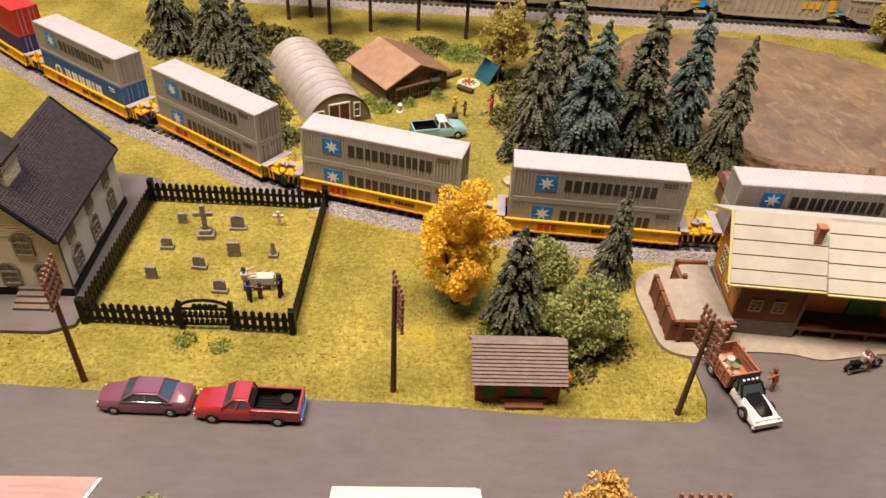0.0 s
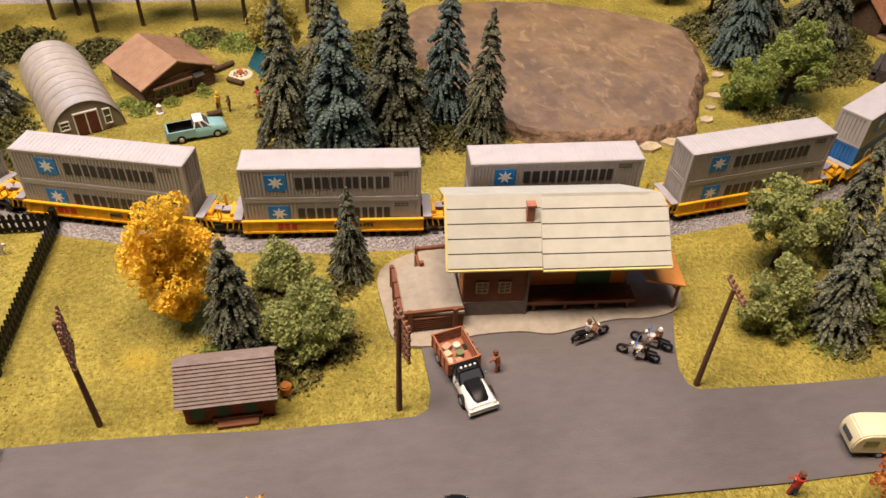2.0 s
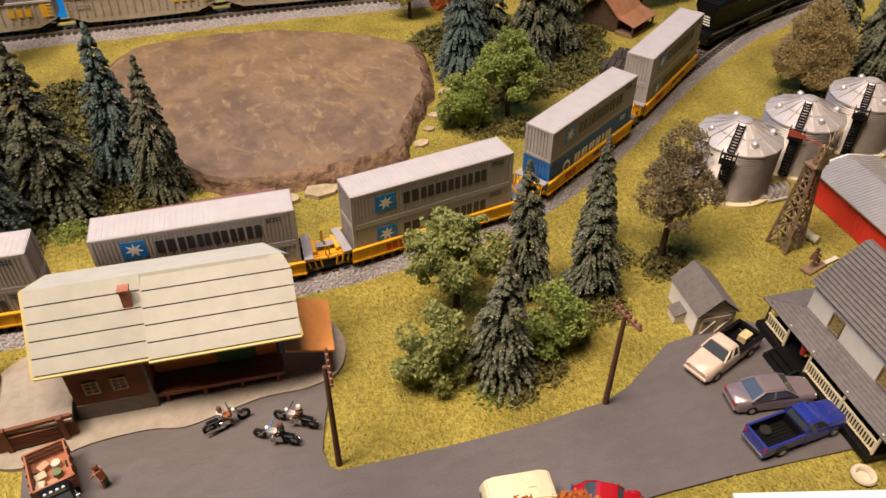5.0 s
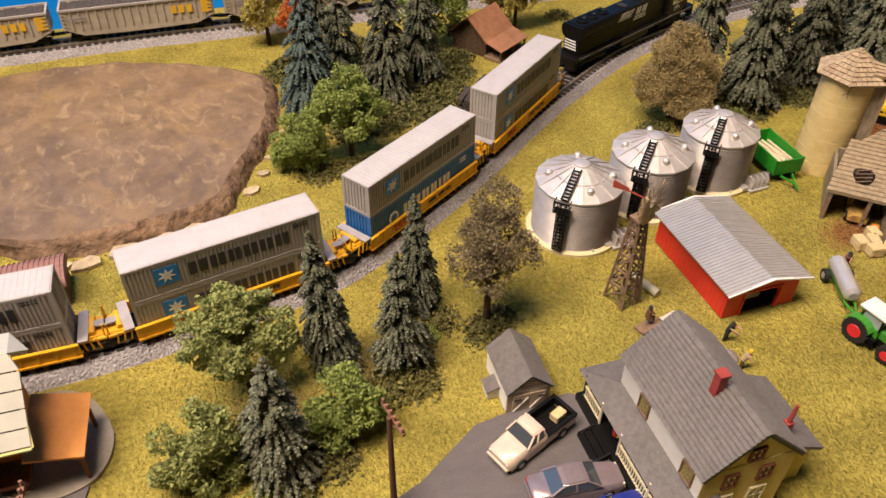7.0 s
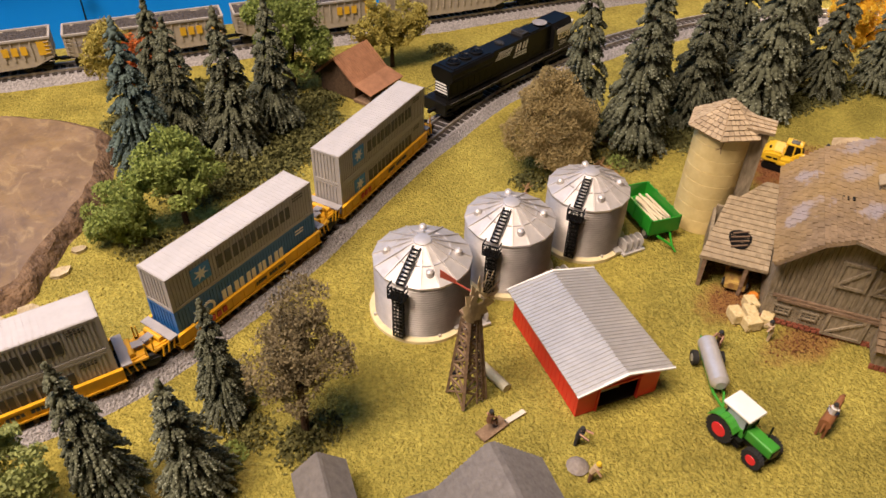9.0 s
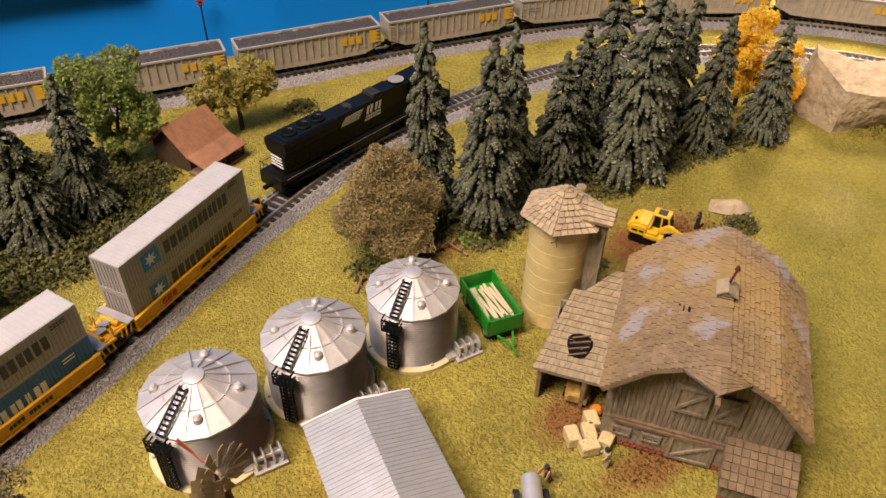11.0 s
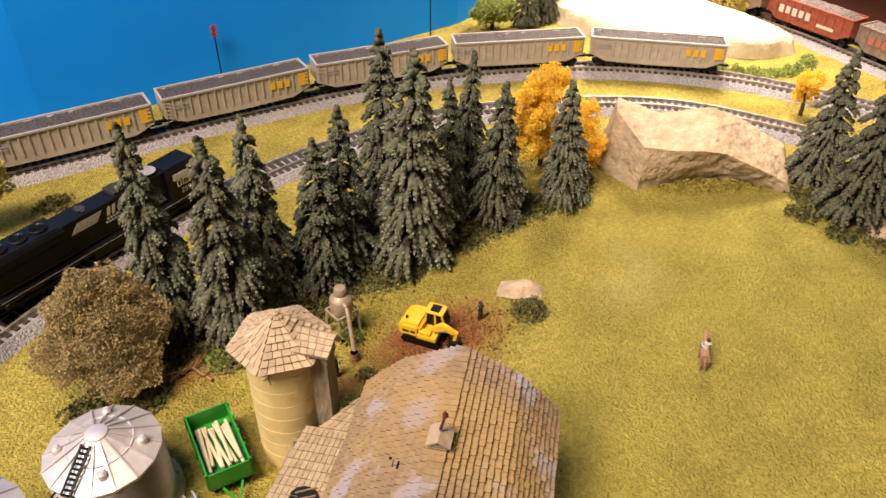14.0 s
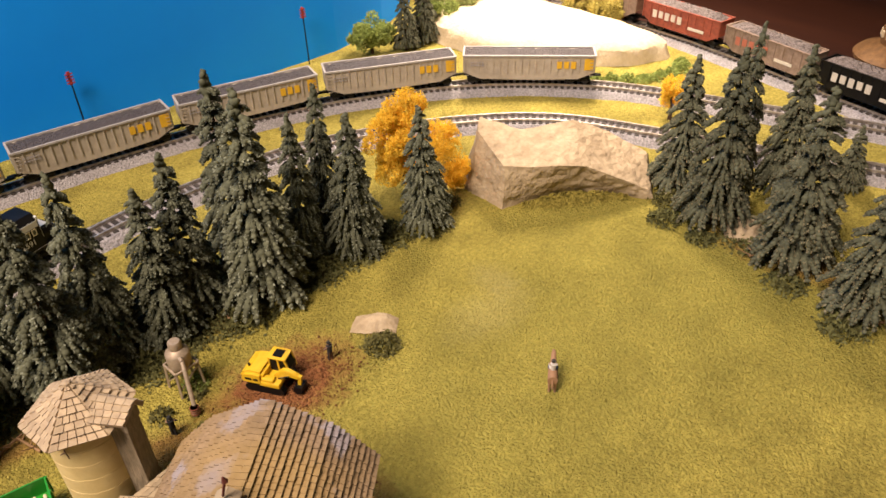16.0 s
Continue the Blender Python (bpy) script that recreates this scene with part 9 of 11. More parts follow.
def well_car(s, line=MAIN, first=False):
    x, y, z, a = on_line(line, s)
    root = thing("well_car", x, y, z, a, label="bright yellow container well car on the main track", category="railway car", group="well cars")
    L = 3.95
    for sd in (-1, 1):
        y0, y1 = sorted((sd * 0.86, sd * 0.79))
        b = bx(-L, L, y0, y1, 0.2, 0.78, 0.015)
        y2, y3 = sorted((sd * 0.92, sd * 0.78))
        box(b, -L, L, y2, y3, 0.74, 0.82)
        box(b, -L, L, y2, y3, 0.16, 0.24)
        for k in range(13):
            u = -L + 0.2 + k * (2 * L - 0.4) / 12
            y4, y5 = sorted((sd * 0.86, sd * 0.9))
            box(b, u - 0.03, u + 0.03, y4, y5, 0.24, 0.74)
        side = part("side_sill", b, M_WELL, root, "yellow side sill")
        y6, y7 = sorted((sd * 0.86, sd * 0.905))
        text_bars(side, M_MARK, [(0.0 + k * 0.16, 0.12 + k * 0.16, y6, y7, 0.44, 0.58) for k in range(4)] + [(0.8 + k * 0.16, 0.92 + k * 0.16, y6, y7, 0.44, 0.58) for k in range(6)], "code_mark")
        text_bars(side, M_CRED, [(-2.4 + k * 0.3, -2.2 + k * 0.3, y6, y7, 0.36, 0.62) for k in range(3)], "red_mark")
    part("floor", bx(-L, L, -0.8, 0.8, 0.14, 0.22), M_WELL, root)
    for e in (-1, 1):
        x0, x1 = sorted((e * L, e * (L + 0.95)))
        pl = bx(x0, x1, -0.62, 0.62, 0.55, 0.66, 0.015)
        part("end_deck", pl, M_WELL, root, "yellow end deck")
        xa, xb = sorted((e * (L - 0.02), e * (L + 0.35)))
        part("walkway", bx(xa, xb, -0.85, 0.85, 0.84, 0.9), M_PLAT, root, "grey cross walkway")
        xc, xd = sorted((e * (L + 0.32), e * (L + 0.95)))
        part("walkway", bx(xc, xd, -0.14, 0.2, 0.84, 0.89), M_PLAT, root)
        for k in range(3):
            part("rung", beam(B(), (e * (L + 0.2 + k * 0.25), -0.75, 0.3), (e * (L + 0.1 + k * 0.25), -0.75, 0.84), 0.05), M_WELL, root)
        for sy in (-0.6, 0.6):
            part("end_beam", beam(B(), (e * L, sy, 0.7), (e * (L + 0.9), sy * 0.6, 0.62), 0.12), M_WELL, root)
            part("grab_post", beam(B(), (e * (L + 0.9), sy * 0.9, 0.55), (e * (L + 0.9), sy * 0.9, 1.25), 0.05), M_WELL, root)
        part("brake_cylinder", rod(B(), (e * (L + 0.45), -0.45, 0.8), (e * (L + 0.45), 0.45, 0.8), 0.12, 0.12, 10), M_WELL, root)
        bogie(root, e * (L + 0.55), (-0.5, 0.5))
    coupler(root, L + 0.9, 1)
    coupler(root, -L - 0.9, -1)
    return x, y, a


S0 = MAIN.near(40.0, 41.4) - 6.0
STARS, BLUES, REDS = (("star", M_CGREY), ("star", M_CGREY)), (("blue", M_CBLUE), ("star", M_CGREY)), (("navy", M_CNAVY), ("red", M_CRED))
LOADS = (STARS, BLUES, STARS, STARS, STARS, STARS, STARS, BLUES, REDS)
CLAB = {"star": "grey corrugated container with a blue star emblem", "blue": "blue corrugated container with white marks", "navy": "dark navy corrugated container", "red": "bright red corrugated container"}
for k, (low, high) in enumerate(LOADS):
    s = S0 - k * 9.72
    x, y, a = well_car(s)
    container(x, y, RT + 0.23, a, low[1], low[0], CLAB[low[0]] + " in a well car")
    container(x, y, RT + 0.23 + 1.61, a, high[1], high[0], CLAB[high[0]] + " on another")


def diesel(x, y, z, a, paint, label, lettered=True):
    root = thing("diesel_locomotive", x, y, z, a, label=label, category="locomotive")
    H = 6.55
    part("frame", bx(-H, H, -0.88, 0.88, 0.78, 0.98, 0.02), paint, root)
    part("fuel_tank", bx(-1.5, 1.5, -0.7, 0.7, 0.25, 0.78, 0.1), M_BLACK, root)
    bogie(root, -4.3, (-1.0, 0.0, 1.0), 0.32)
    bogie(root, 4.3, (-1.0, 0.0, 1.0), 0.32)
    hood = B()
    box(hood, -6.0, 3.4, -0.55, 0.55, 0.95, 2.72, 0.03)
    part("long_hood", hood, paint, root, "black long hood")
    rad = B()
    extrude_profile(rad, [(-0.62, 2.0), (0.62, 2.0), (0.82, 2.35), (0.82, 2.62), (0.7, 2.8), (-0.7, 2.8), (-0.82, 2.62), (-0.82, 2.35)], -6.05, -2.45, axis="x")
    r = part("radiator", rad, paint, root, "flared radiator section")
    part("rad_panel", bx(-5.8, -2.6, -0.62, 0.62, 2.8, 2.84), M_BLACK, r)
    for k in range(3):
        f = B()
        fx = -5.1 + k * 0.95
        lathe(f, [(0.4, 2.83), (0.42, 2.92), (0.36, 2.95), (0.3, 2.9), (0.08, 2.9)], 20, fx, 0)
        for j in range(10):
            q = 2 * math.pi * j / 10
            beam(f, (fx, 0, 2.93), (fx + 0.38 * math.cos(q), 0.38 * math.sin(q), 2.93), 0.025)
        part("fan", f, M_BLACK, root, "black radiator fan", smooth=True)
    dt = B()
    box(dt, -1.3, -0.9, -0.2, 0.2, 2.72, 2.8)
    box(dt, -1.2, -1.0, -0.35, 0.35, 2.72, 2.78)
    part("exhaust", dt, M_DKGREY, root)
    br = bx(0.5, 1.1, -0.45, 0.45, 2.7, 2.92, 0.02)
    for k in range(5):
        box(br, 0.62 + k * 0.08, 0.66 + k * 0.08, -0.25, 0.25, 2.92, 2.95)
    part("brake_hatch", br, M_DKGREY, root)
    part("roof_box", bx(1.2, 2.2, -0.5, 0.5, 2.7, 2.82, 0.02), paint, root)
    f = B()
    lathe(f, [(0.44, 2.8), (0.46, 2.86), (0.1, 2.87)], 24, 2.75, 0)
    part("blower_fan", f, M_BLACK, root)
    sv = B()
    for j in range(12):
        q = 2 * math.pi * j / 12
        beam(sv, (2.75 + 0.08 * math.cos(q), 0.08 * math.sin(q), 2.885), (2.75 + 0.43 * math.cos(q), 0.43 * math.sin(q), 2.885), 0.03)
    lathe(sv, [(0.42, 2.87), (0.46, 2.87), (0.46, 2.9), (0.42, 2.9)], 24, 2.75, 0)
    part("fan_grille", sv, M_PLAT, root, "silver radial fan grille")
    cab = B()
    extrude_profile(cab, [(-0.86, 0.98), (0.86, 0.98), (0.86, 2.45), (0.6, 2.8), (-0.6, 2.8), (-0.86, 2.45)], 3.3, 5.15, axis="x")
    part("cab", cab, paint, root, "wide cab")
    wf = B()
    extrude_profile(wf, [(5.14, 1.75), (5.14, 2.6), (5.2, 2.6), (5.32, 1.75)], -0.62, 0.62)
    part("windshield", wf, M_GLASS, root)
    wh = B()
    for s in (-1, 1):
        y0, y1 = sorted((s * 0.855, s * 0.875))
        box(wh, 3.55, 5.1, y0, y1, 2.12, 2.45)
    box(wh, 5.1, 5.2, -0.86, 0.86, 2.4, 2.62)
    for s in (-1, 1):
        y0, y1 = sorted((s * 0.62, s * 0.84))
        box(wh, 5.12, 5.18, y0, y1, 1.4, 2.5)
    part("white_band", wh, M_WHITE, root, "white cab band")
    for s in (-1, 1):
        rz = 0 if s < 0 else 180
        for cx, w in ((3.85, 0.24), (4.3, 0.45), (4.78, 0.24)):
            window(root, cx, s * 0.862, 1.72, rz, w, 0.36, 1, 1, M_CREAM, M_GLASS, bar=0.03, deep=0.03)
    nose = B()
    loft(nose, [(5.1, 0.72, 0.62, 0.98, 1.75, 0.06), (5.9, 0.68, 0.55, 0.98, 1.68, 0.08), (6.05, 0.6, 0.45, 1.0, 1.55, 0.08)])
    part("nose", nose, paint, root, "short angled nose")
    part("nose_top", slab(B(), [(5.2, -0.45, 1.775), (5.85, -0.4, 1.72), (5.85, 0.4, 1.72), (5.2, 0.45, 1.775)], 0.02), M_WHITE, root)
    stp = B()
    for k in range(4):
        box(stp, 6.5, 6.57, -0.8 + 0.02 * k, 0.8 - 0.02 * k, 0.5 + k * 0.1, 0.55 + k * 0.1)
        box(stp, -6.07, -6.02, -0.45 + 0.03 * k, 0.45 + 0.0 * k, 1.32 + k * 0.17, 1.38 + k * 0.17)
    part("stripe", stp, M_WHITE, root, "white safety stripes")
    for e in (-1, 1):
        x0, x1 = sorted((e * 6.45, e * 6.6))
        part("pilot", bx(x0, x1, -0.85, 0.85, 0.28, 1.0, 0.02), paint, root)
        sp_ = B()
        for k in range(3):
            for s in (-1, 1):
                y0, y1 = sorted((s * 0.62, s * 0.9))
                x2, x3 = sorted((e * 6.0, e * 6.5))
                box(sp_, x2, x3, y0, y1, 0.3 + k * 0.22, 0.34 + k * 0.22)
        part("steps", sp_, M_BLACK, root)
        coupler(root, e * 6.55, e)
    hr = B()
    for s in (-1, 1):
        beam(hr, (-6.3, s * 0.88, 1.38), (3.2, s * 0.88, 1.38), 0.03)
        for k in range(12):
            u = -6.3 + k * 0.86
            beam(hr, (u, s * 0.88, 0.98), (u, s * 0.88, 1.38), 0.025)
        for xx in (-6.5, 6.5):
            beam(hr, (xx, s * 0.86, 0.6), (xx, s * 0.86, 1.5), 0.03)
    for xx in (-6.52, 6.52):
        beam(hr, (xx, -0.86, 1.5), (xx, 0.86, 1.5), 0.03)
    part("handrail", hr, M_BLACK, root)
    ed = B()
    for s in (-1, 1):
        y0, y1 = sorted((s * 0.88, s * 0.895))
        box(ed, -6.2, 6.2, y0, y1, 0.94, 0.965)
    part("edge_stripe", ed, M_PLAT, root)
    for s in (-1, 1):
        y0, y1 = sorted((s * 0.55, s * 0.562))
        for k in range(16):
            u = -2.3 + k * 0.35
            part("hood_door", bx(u, u + 0.31, y0, y1, 1.05, 1.75), paint, root)
        for k in range(7):
            u = -5.8 + k * 0.48
            part("hood_door", bx(u, u + 0.4, y0, y1, 1.05, 1.95), paint, root)
    if lettered:
        mk = []
        for s in (-1, 1):
            y0, y1 = sorted((s * 0.562, s * 0.572))
            g = 1 if s < 0 else -1
            for k in range(6):
                mk.append((*sorted((g * (-2.1 + 0.07 * k), g * (-0.75 + 0.07 * k))), y0, y1, 2.05 + k * 0.08, 2.095 + k * 0.08))
            for u in (-0.22, 0.05, 0.42, 0.69):
                part("name_mark", extrude_profile(B(), [(g * u, 2.05), (g * (u + 0.17), 2.05), (g * (u + 0.3), 2.5), (g * (u + 0.13), 2.5)], y0, y1), M_WHITE, root)
            for k in range(7):
                mk += [(-0.25 + k * 0.17, -0.13 + k * 0.17, y0, y1, 1.86, 1.97)]
            for k in range(8):
                mk += [(-0.35 + k * 0.16, -0.23 + k * 0.16, y0, y1, 1.7, 1.8)]
        text_bars(root, M_WHITE, mk, "name_mark")
        for s in (-1, 1):
            fc = bpy.data.curves.new("road_number", "FONT")
            fc.body, fc.size, fc.extrude, fc.align_x = "2591", 0.42 * K, 0.004 * K, "CENTER"
            tx = link("road_number", fc, root)
            tx.matrix_basis = pose(4.3 * K, s * 0.872 * K, 1.28 * K, 90, 0, 0 if s < 0 else 180)
            fc.materials.append(M_WHITE)
    return root


lx, ly, lz, la = on_line(MAIN, S0 + 13.25)
diesel(lx, ly, lz, la, M_BLACK, "black diesel locomotive with white trim on the main track")
M_HOPPER = mat("hopper_silver", (0.42, 0.37, 0.305), (0.33, 0.29, 0.24), size=0.6, rough=0.6, big=0.18)
M_COAL = mat("coal", (0.115, 0.10, 0.10), (0.04, 0.035, 0.035), size=0.14, rough=0.6, bump=3.0, bsize=0.16)
M_PATCHY = plain("hopper_yellow", (0.7, 0.42, 0.03), 0.6)


def coal_gon():
    root = thing("coal_hopper", label="weathered grey coal hopper car heaped with black coal", category="railway car", group="coal hoppers")
    L, W, H = 4.75, 0.92, 2.2
    body = B()
    extrude_profile(body, [(-L, H), (-L, 1.0), (-L + 1.2, 0.5), (-0.9, 0.45), (0.9, 0.45), (L - 1.2, 0.5), (L, 1.0), (L, H)], -W + 0.06, W - 0.06)
    part("body", body, M_HOPPER, root, "weathered grey body")
    rb = B()
    for k in range(19):
        u = -L + 0.12 + k * (2 * L - 0.24) / 18
        for s in (-1, 1):
            y0, y1 = sorted((s * (W - 0.06), s * W))
            box(rb, u - 0.04, u + 0.04, y0, y1, 0.95, H)
    part("rib", rb, M_HOPPER, root)
    rim = B()
    for s in (-1, 1):
        y0, y1 = sorted((s * (W - 0.1), s * (W + 0.03)))
        box(rim, -L - 0.02, L + 0.02, y0, y1, H - 0.02, H + 0.1)
        x0, x1 = sorted((s * (L - 0.1), s * (L + 0.03)))
        box(rim, x0, x1, -W + 0.1, W - 0.1, H - 0.02, H + 0.1)
    part("rim", rim, M_CGREY, root, "pale top rim")
    cl = B()
    nx, ny = 40, 8
    grid = [[cl.verts.new((-L + 0.1 + (2 * L - 0.2) * i / nx, -W + 0.1 + (2 * W - 0.2) * j / ny, H + 0.0 + 0.05 * math.sin(math.pi * j / ny) + 0.05 * noise.noise(Vector((i * 0.9, j * 0.9, 2))))) for i in range(nx + 1)] for j in range(ny + 1)]
    for j in range(ny):
        for i in range(nx):
            cl.faces.new((grid[j][i], grid[j][i + 1], grid[j + 1][i + 1], grid[j + 1][i]))
    part("coal_load", cl, M_COAL, root, "heaped black coal")
    part("sill", bx(-L, L, -0.2, 0.2, 0.45, 0.7), M_BLACK, root)
    for s in (-1, 1):
        y0, y1 = sorted((s * (W + 0.0), s * (W + 0.012)))
        part("panel_patch", bx(3.95, 4.6, y0, y1, 1.2, 2.05), M_PATCHY, root, "faded yellow end panel")
        for k in range(3):
            part("yellow_mark", bx(2.0 + k * 0.5, 2.36 + k * 0.5, y0, y1, 1.32, 1.85), M_PATCHY, root)
        text_bars(root, M_PLAT, [(-4.2 + k * 0.2, -4.05 + k * 0.2, y0, y1, z, z + 0.1) for k in range(5) for z in (1.5, 1.7)], "code_mark")
        for e in (-1, 1):
            ld = B()
            for k in range(6):
                beam(ld, (e * (L - 0.1), s * (W + 0.04), 0.8 + k * 0.24), (e * (L - 0.4), s * (W + 0.04), 0.8 + k * 0.24), 0.03)
            part("ladder", ld, M_HOPPER, root)
    for e in (-1, 1):
        bogie(root, e * 3.6)
        coupler(root, e * L, e)
    return root


S1 = BACK.near(87.9, 39.0) - 5.15
gon = coal_gon()
place = []
for k in range(11):
    x, y, z, a = on_line(BACK, S1 - k * 10.2)
    place.append(pose(x * K, y * K, z * K, 0, 0, a))
for m in place[1:]:
    copy_thing(gon, m)
gon.matrix_basis = place[0]
M_DYEL = plain("diesel_yellow", (0.75, 0.42, 0.02), 0.45)
for k in range(2):
    x, y, z, a = on_line(BACK, S1 - 11 * 10.2 - 1.9 - k * 14.0)
    diesel(x, y, z, a + 180, M_DYEL, "yellow diesel locomotive on the back track", False)

M_RUSTC = mat("rusty_red_car", (0.34, 0.085, 0.05), (0.20, 0.055, 0.035), size=0.4, rough=0.8, big=0.3)
M_GREYC = mat("weathered_grey_car", (0.30, 0.22, 0.17), (0.19, 0.135, 0.10), size=0.4, rough=0.8, big=0.3)
M_GREYLOAD = mat("dusty_coal", (0.22, 0.19, 0.18), (0.12, 0.10, 0.095), size=0.16, rough=0.9, bump=3.0, bsize=0.16)
M_MARKR = plain("faded_red_mark", (0.42, 0.14, 0.09), 0.8)


def old_hopper(s, m, mark, label):
    x, y, z, a = on_line(FAR, s)
    root = thing("old_hopper", x, y, z, a, label=label, category="railway car", group="cars on the far track")
    L, W, H = 3.8, 0.9, 2.25
    body = B()
    extrude_profile(body, [(-L, H), (-L, 1.1), (-L + 1.0, 0.5), (L - 1.0, 0.5), (L, 1.1), (L, H)], -W + 0.05, W - 0.05)
    part("body", body, m, root, "weathered body")
    for k in range(11):
        u = -L + 0.08 + k * (2 * L - 0.16) / 10
        for sd in (-1, 1):
            y0, y1 = sorted((sd * (W - 0.06), sd * (W + 0.02)))
            part("rib", bx(u - 0.05, u + 0.05, y0, y1, 0.95, H), m, root)
    for sd in (-1, 1):
        y0, y1 = sorted((sd * (W - 0.1), sd * (W + 0.04)))
        part("rim", bx(-L - 0.02, L + 0.02, y0, y1, H - 0.02, H + 0.08), m, root)
        x0, x1 = sorted((sd * (L - 0.1), sd * (L + 0.04)))
        part("rim", bx(x0, x1, -W + 0.1, W - 0.1, H - 0.02, H + 0.08), m, root)
    cl = B()
    nx, ny = 36, 10
    grid = [[cl.verts.new((-L + 0.1 + (2 * L - 0.2) * i / nx, -W + 0.1 + (2 * W - 0.2) * j / ny, H - 0.05 + 0.42 * math.sin(math.pi * j / ny) * min(1, i / 4, (nx - i) / 4) + 0.12 * noise.noise(Vector((i * 0.8, j * 0.8, s))))) for i in range(nx + 1)] for j in range(ny + 1)]
    for j in range(ny):
        for i in range(nx):
            cl.faces.new((grid[j][i], grid[j][i + 1], grid[j + 1][i + 1], grid[j + 1][i]))
    part("coal_load", cl, M_GREYLOAD, root, "heaped dusty coal")
    for k in range(5):
        part("mark", bx(-2.7 + k * 0.62, -2.3 + k * 0.62, -W - 0.03, -W + 0.02, 1.15 + 0.06 * (k % 2), 1.75), mark, root)
    part("white_mark", bx(0.9, 2.4, -W - 0.03, -W + 0.02, 0.98, 1.2), M_GRAVEL, root)
    part("sill", bx(-L, L, -0.2, 0.2, 0.4, 0.65), M_BLACK, root)
    for e in (-1, 1):
        bogie(root, e * 2.6)
        coupler(root, e * L, e)


for k, (m, mark, nm) in enumerate(((M_RUSTC, M_GRAVEL, "rust-red weathered hopper car heaped with coal"), (M_GREYC, M_MARKR, "weathered grey-brown hopper car with faded red marks"), (M_BLACK, M_GRAVEL, "black weathered hopper car with white marks"), (M_GREYC, M_GRAVEL, "weathered brown hopper car behind the rust-red one"))):
    old_hopper(FAR.near(102, 43) + (k if k < 3 else -1) * 8.3 + 2.4, m, mark, nm)

# ---- poles, small things, undergrowth ----
M_POLEB = mat("pole_brown", (0.13, 0.065, 0.04), (0.09, 0.045, 0.03), size=0.15, rough=0.8, bump=0.4, stretch=(1, 1, 0.2))
M_ARM = mat("crossarm_brown", (0.25, 0.125, 0.08), (0.19, 0.095, 0.06), size=0.15, rough=0.7)


def utility_pole(x, y, h, arms, turn, rx=0, ry=0):
    root = thing("utility_pole", x, y, 0, 0, label="brown plastic telephone pole with %s on turf" % ("stacked crossarms" if arms > 2 else "a crossarm"), category="pole", group="telephone poles along the road")
    root.matrix_basis = pose(x * K, y * K, 0, rx, ry, turn)
    part("mast", rod(B(), (0, 0, -0.1), (0, 0, h), 0.115, 0.075, 10), M_POLEB, root, smooth=True)
    for k in range(arms):
        z = h - 0.12 - k * 0.36
        a = bx(0.07, 0.17, -0.68, 0.68, z - 0.06, z + 0.06, 0.01)
        arm = part("crossarm", a, M_ARM, root)
        for j in range(6):
            u = -0.6 + j * 0.24
            ins = B()
            rod(ins, (0.12, u, z + 0.05), (0.12, u, z + 0.13), 0.03, 0.03, 6)
            rod(ins, (0.12, u, z + 0.12), (0.12, u, z + 0.24), 0.06, 0.045, 8)
            part("insulator", ins, M_ARM, arm)
        part("brace", beam(B(), (0.1, -0.4, z - 0.05), (0.06, 0, z - 0.3), 0.035), M_ARM, arm)


utility_pole(-21.4, 21.0, 5.2, 4, 8)
utility_pole(-10.3, 20.75, 5.1, 5, 15)
utility_pole(0.0, 19.95, 4.65, 5, 14)
utility_pole(11.15, 19.4, 4.9, 1, -5)
utility_pole(20.8, 18.65, 4.5, 1, 8)
utility_pole(-2.4, 13.1, 5.0, 2, 90)
for sx, sy, sh in ((42.0, 59.6, 4.9), (58.6, 59.2, 4.7), (76.6, 59.3, 4.6), (24.0, 61.0, 4.2)):
    root = thing("signal_post", sx, sy, 0, 0, label="slim black line post with a red top before the blue board", category="pole", group="posts along the back track")
    part("mast", rod(B(), (0, 0, -0.1), (0, 0, sh - 0.9), 0.06, 0.05, 8), M_BLACK, root, smooth=True)
    top = part("head", bx(-0.1, 0.1, -0.05, 0.05, sh - 0.9, sh, 0.02), mat("signal_red", (0.4, 0.05, 0.05), rough=0.6), root, "faded red arms")
    for k in range(4):
        part("arm", bx(-0.24, 0.24, -0.08, 0.02, sh - 0.8 + k * 0.2, sh - 0.72 + k * 0.2), top.data.materials[0], top)


def tent():
    root = thing("tent", -4.9, 46.9, 0, 30, label="small dark teal pup tent on the turf", category="tent")
    M_T = mat("tent_teal", (0.015, 0.10, 0.13), (0.01, 0.07, 0.095), size=0.3, rough=0.8)
    for sg in (-1, 1):
        part("canvas", slab(B(), [(sg * 0.75, -0.8, 0), (sg * 0.75, 0.8, 0), (0, 0.8, 1.15), (0, -0.8, 1.15)], 0.03), M_T, root)
    e = B()
    extrude_profile(e, [(-0.7, 0), (0.7, 0), (0, 1.08)], 0.7, 0.74)
    part("end", e, M_T, root)
    part("pole", rod(B(), (0, -0.75, 0), (0, -0.75, 1.15), 0.03, 0.03, 6), M_TIMBER, root)


tent()


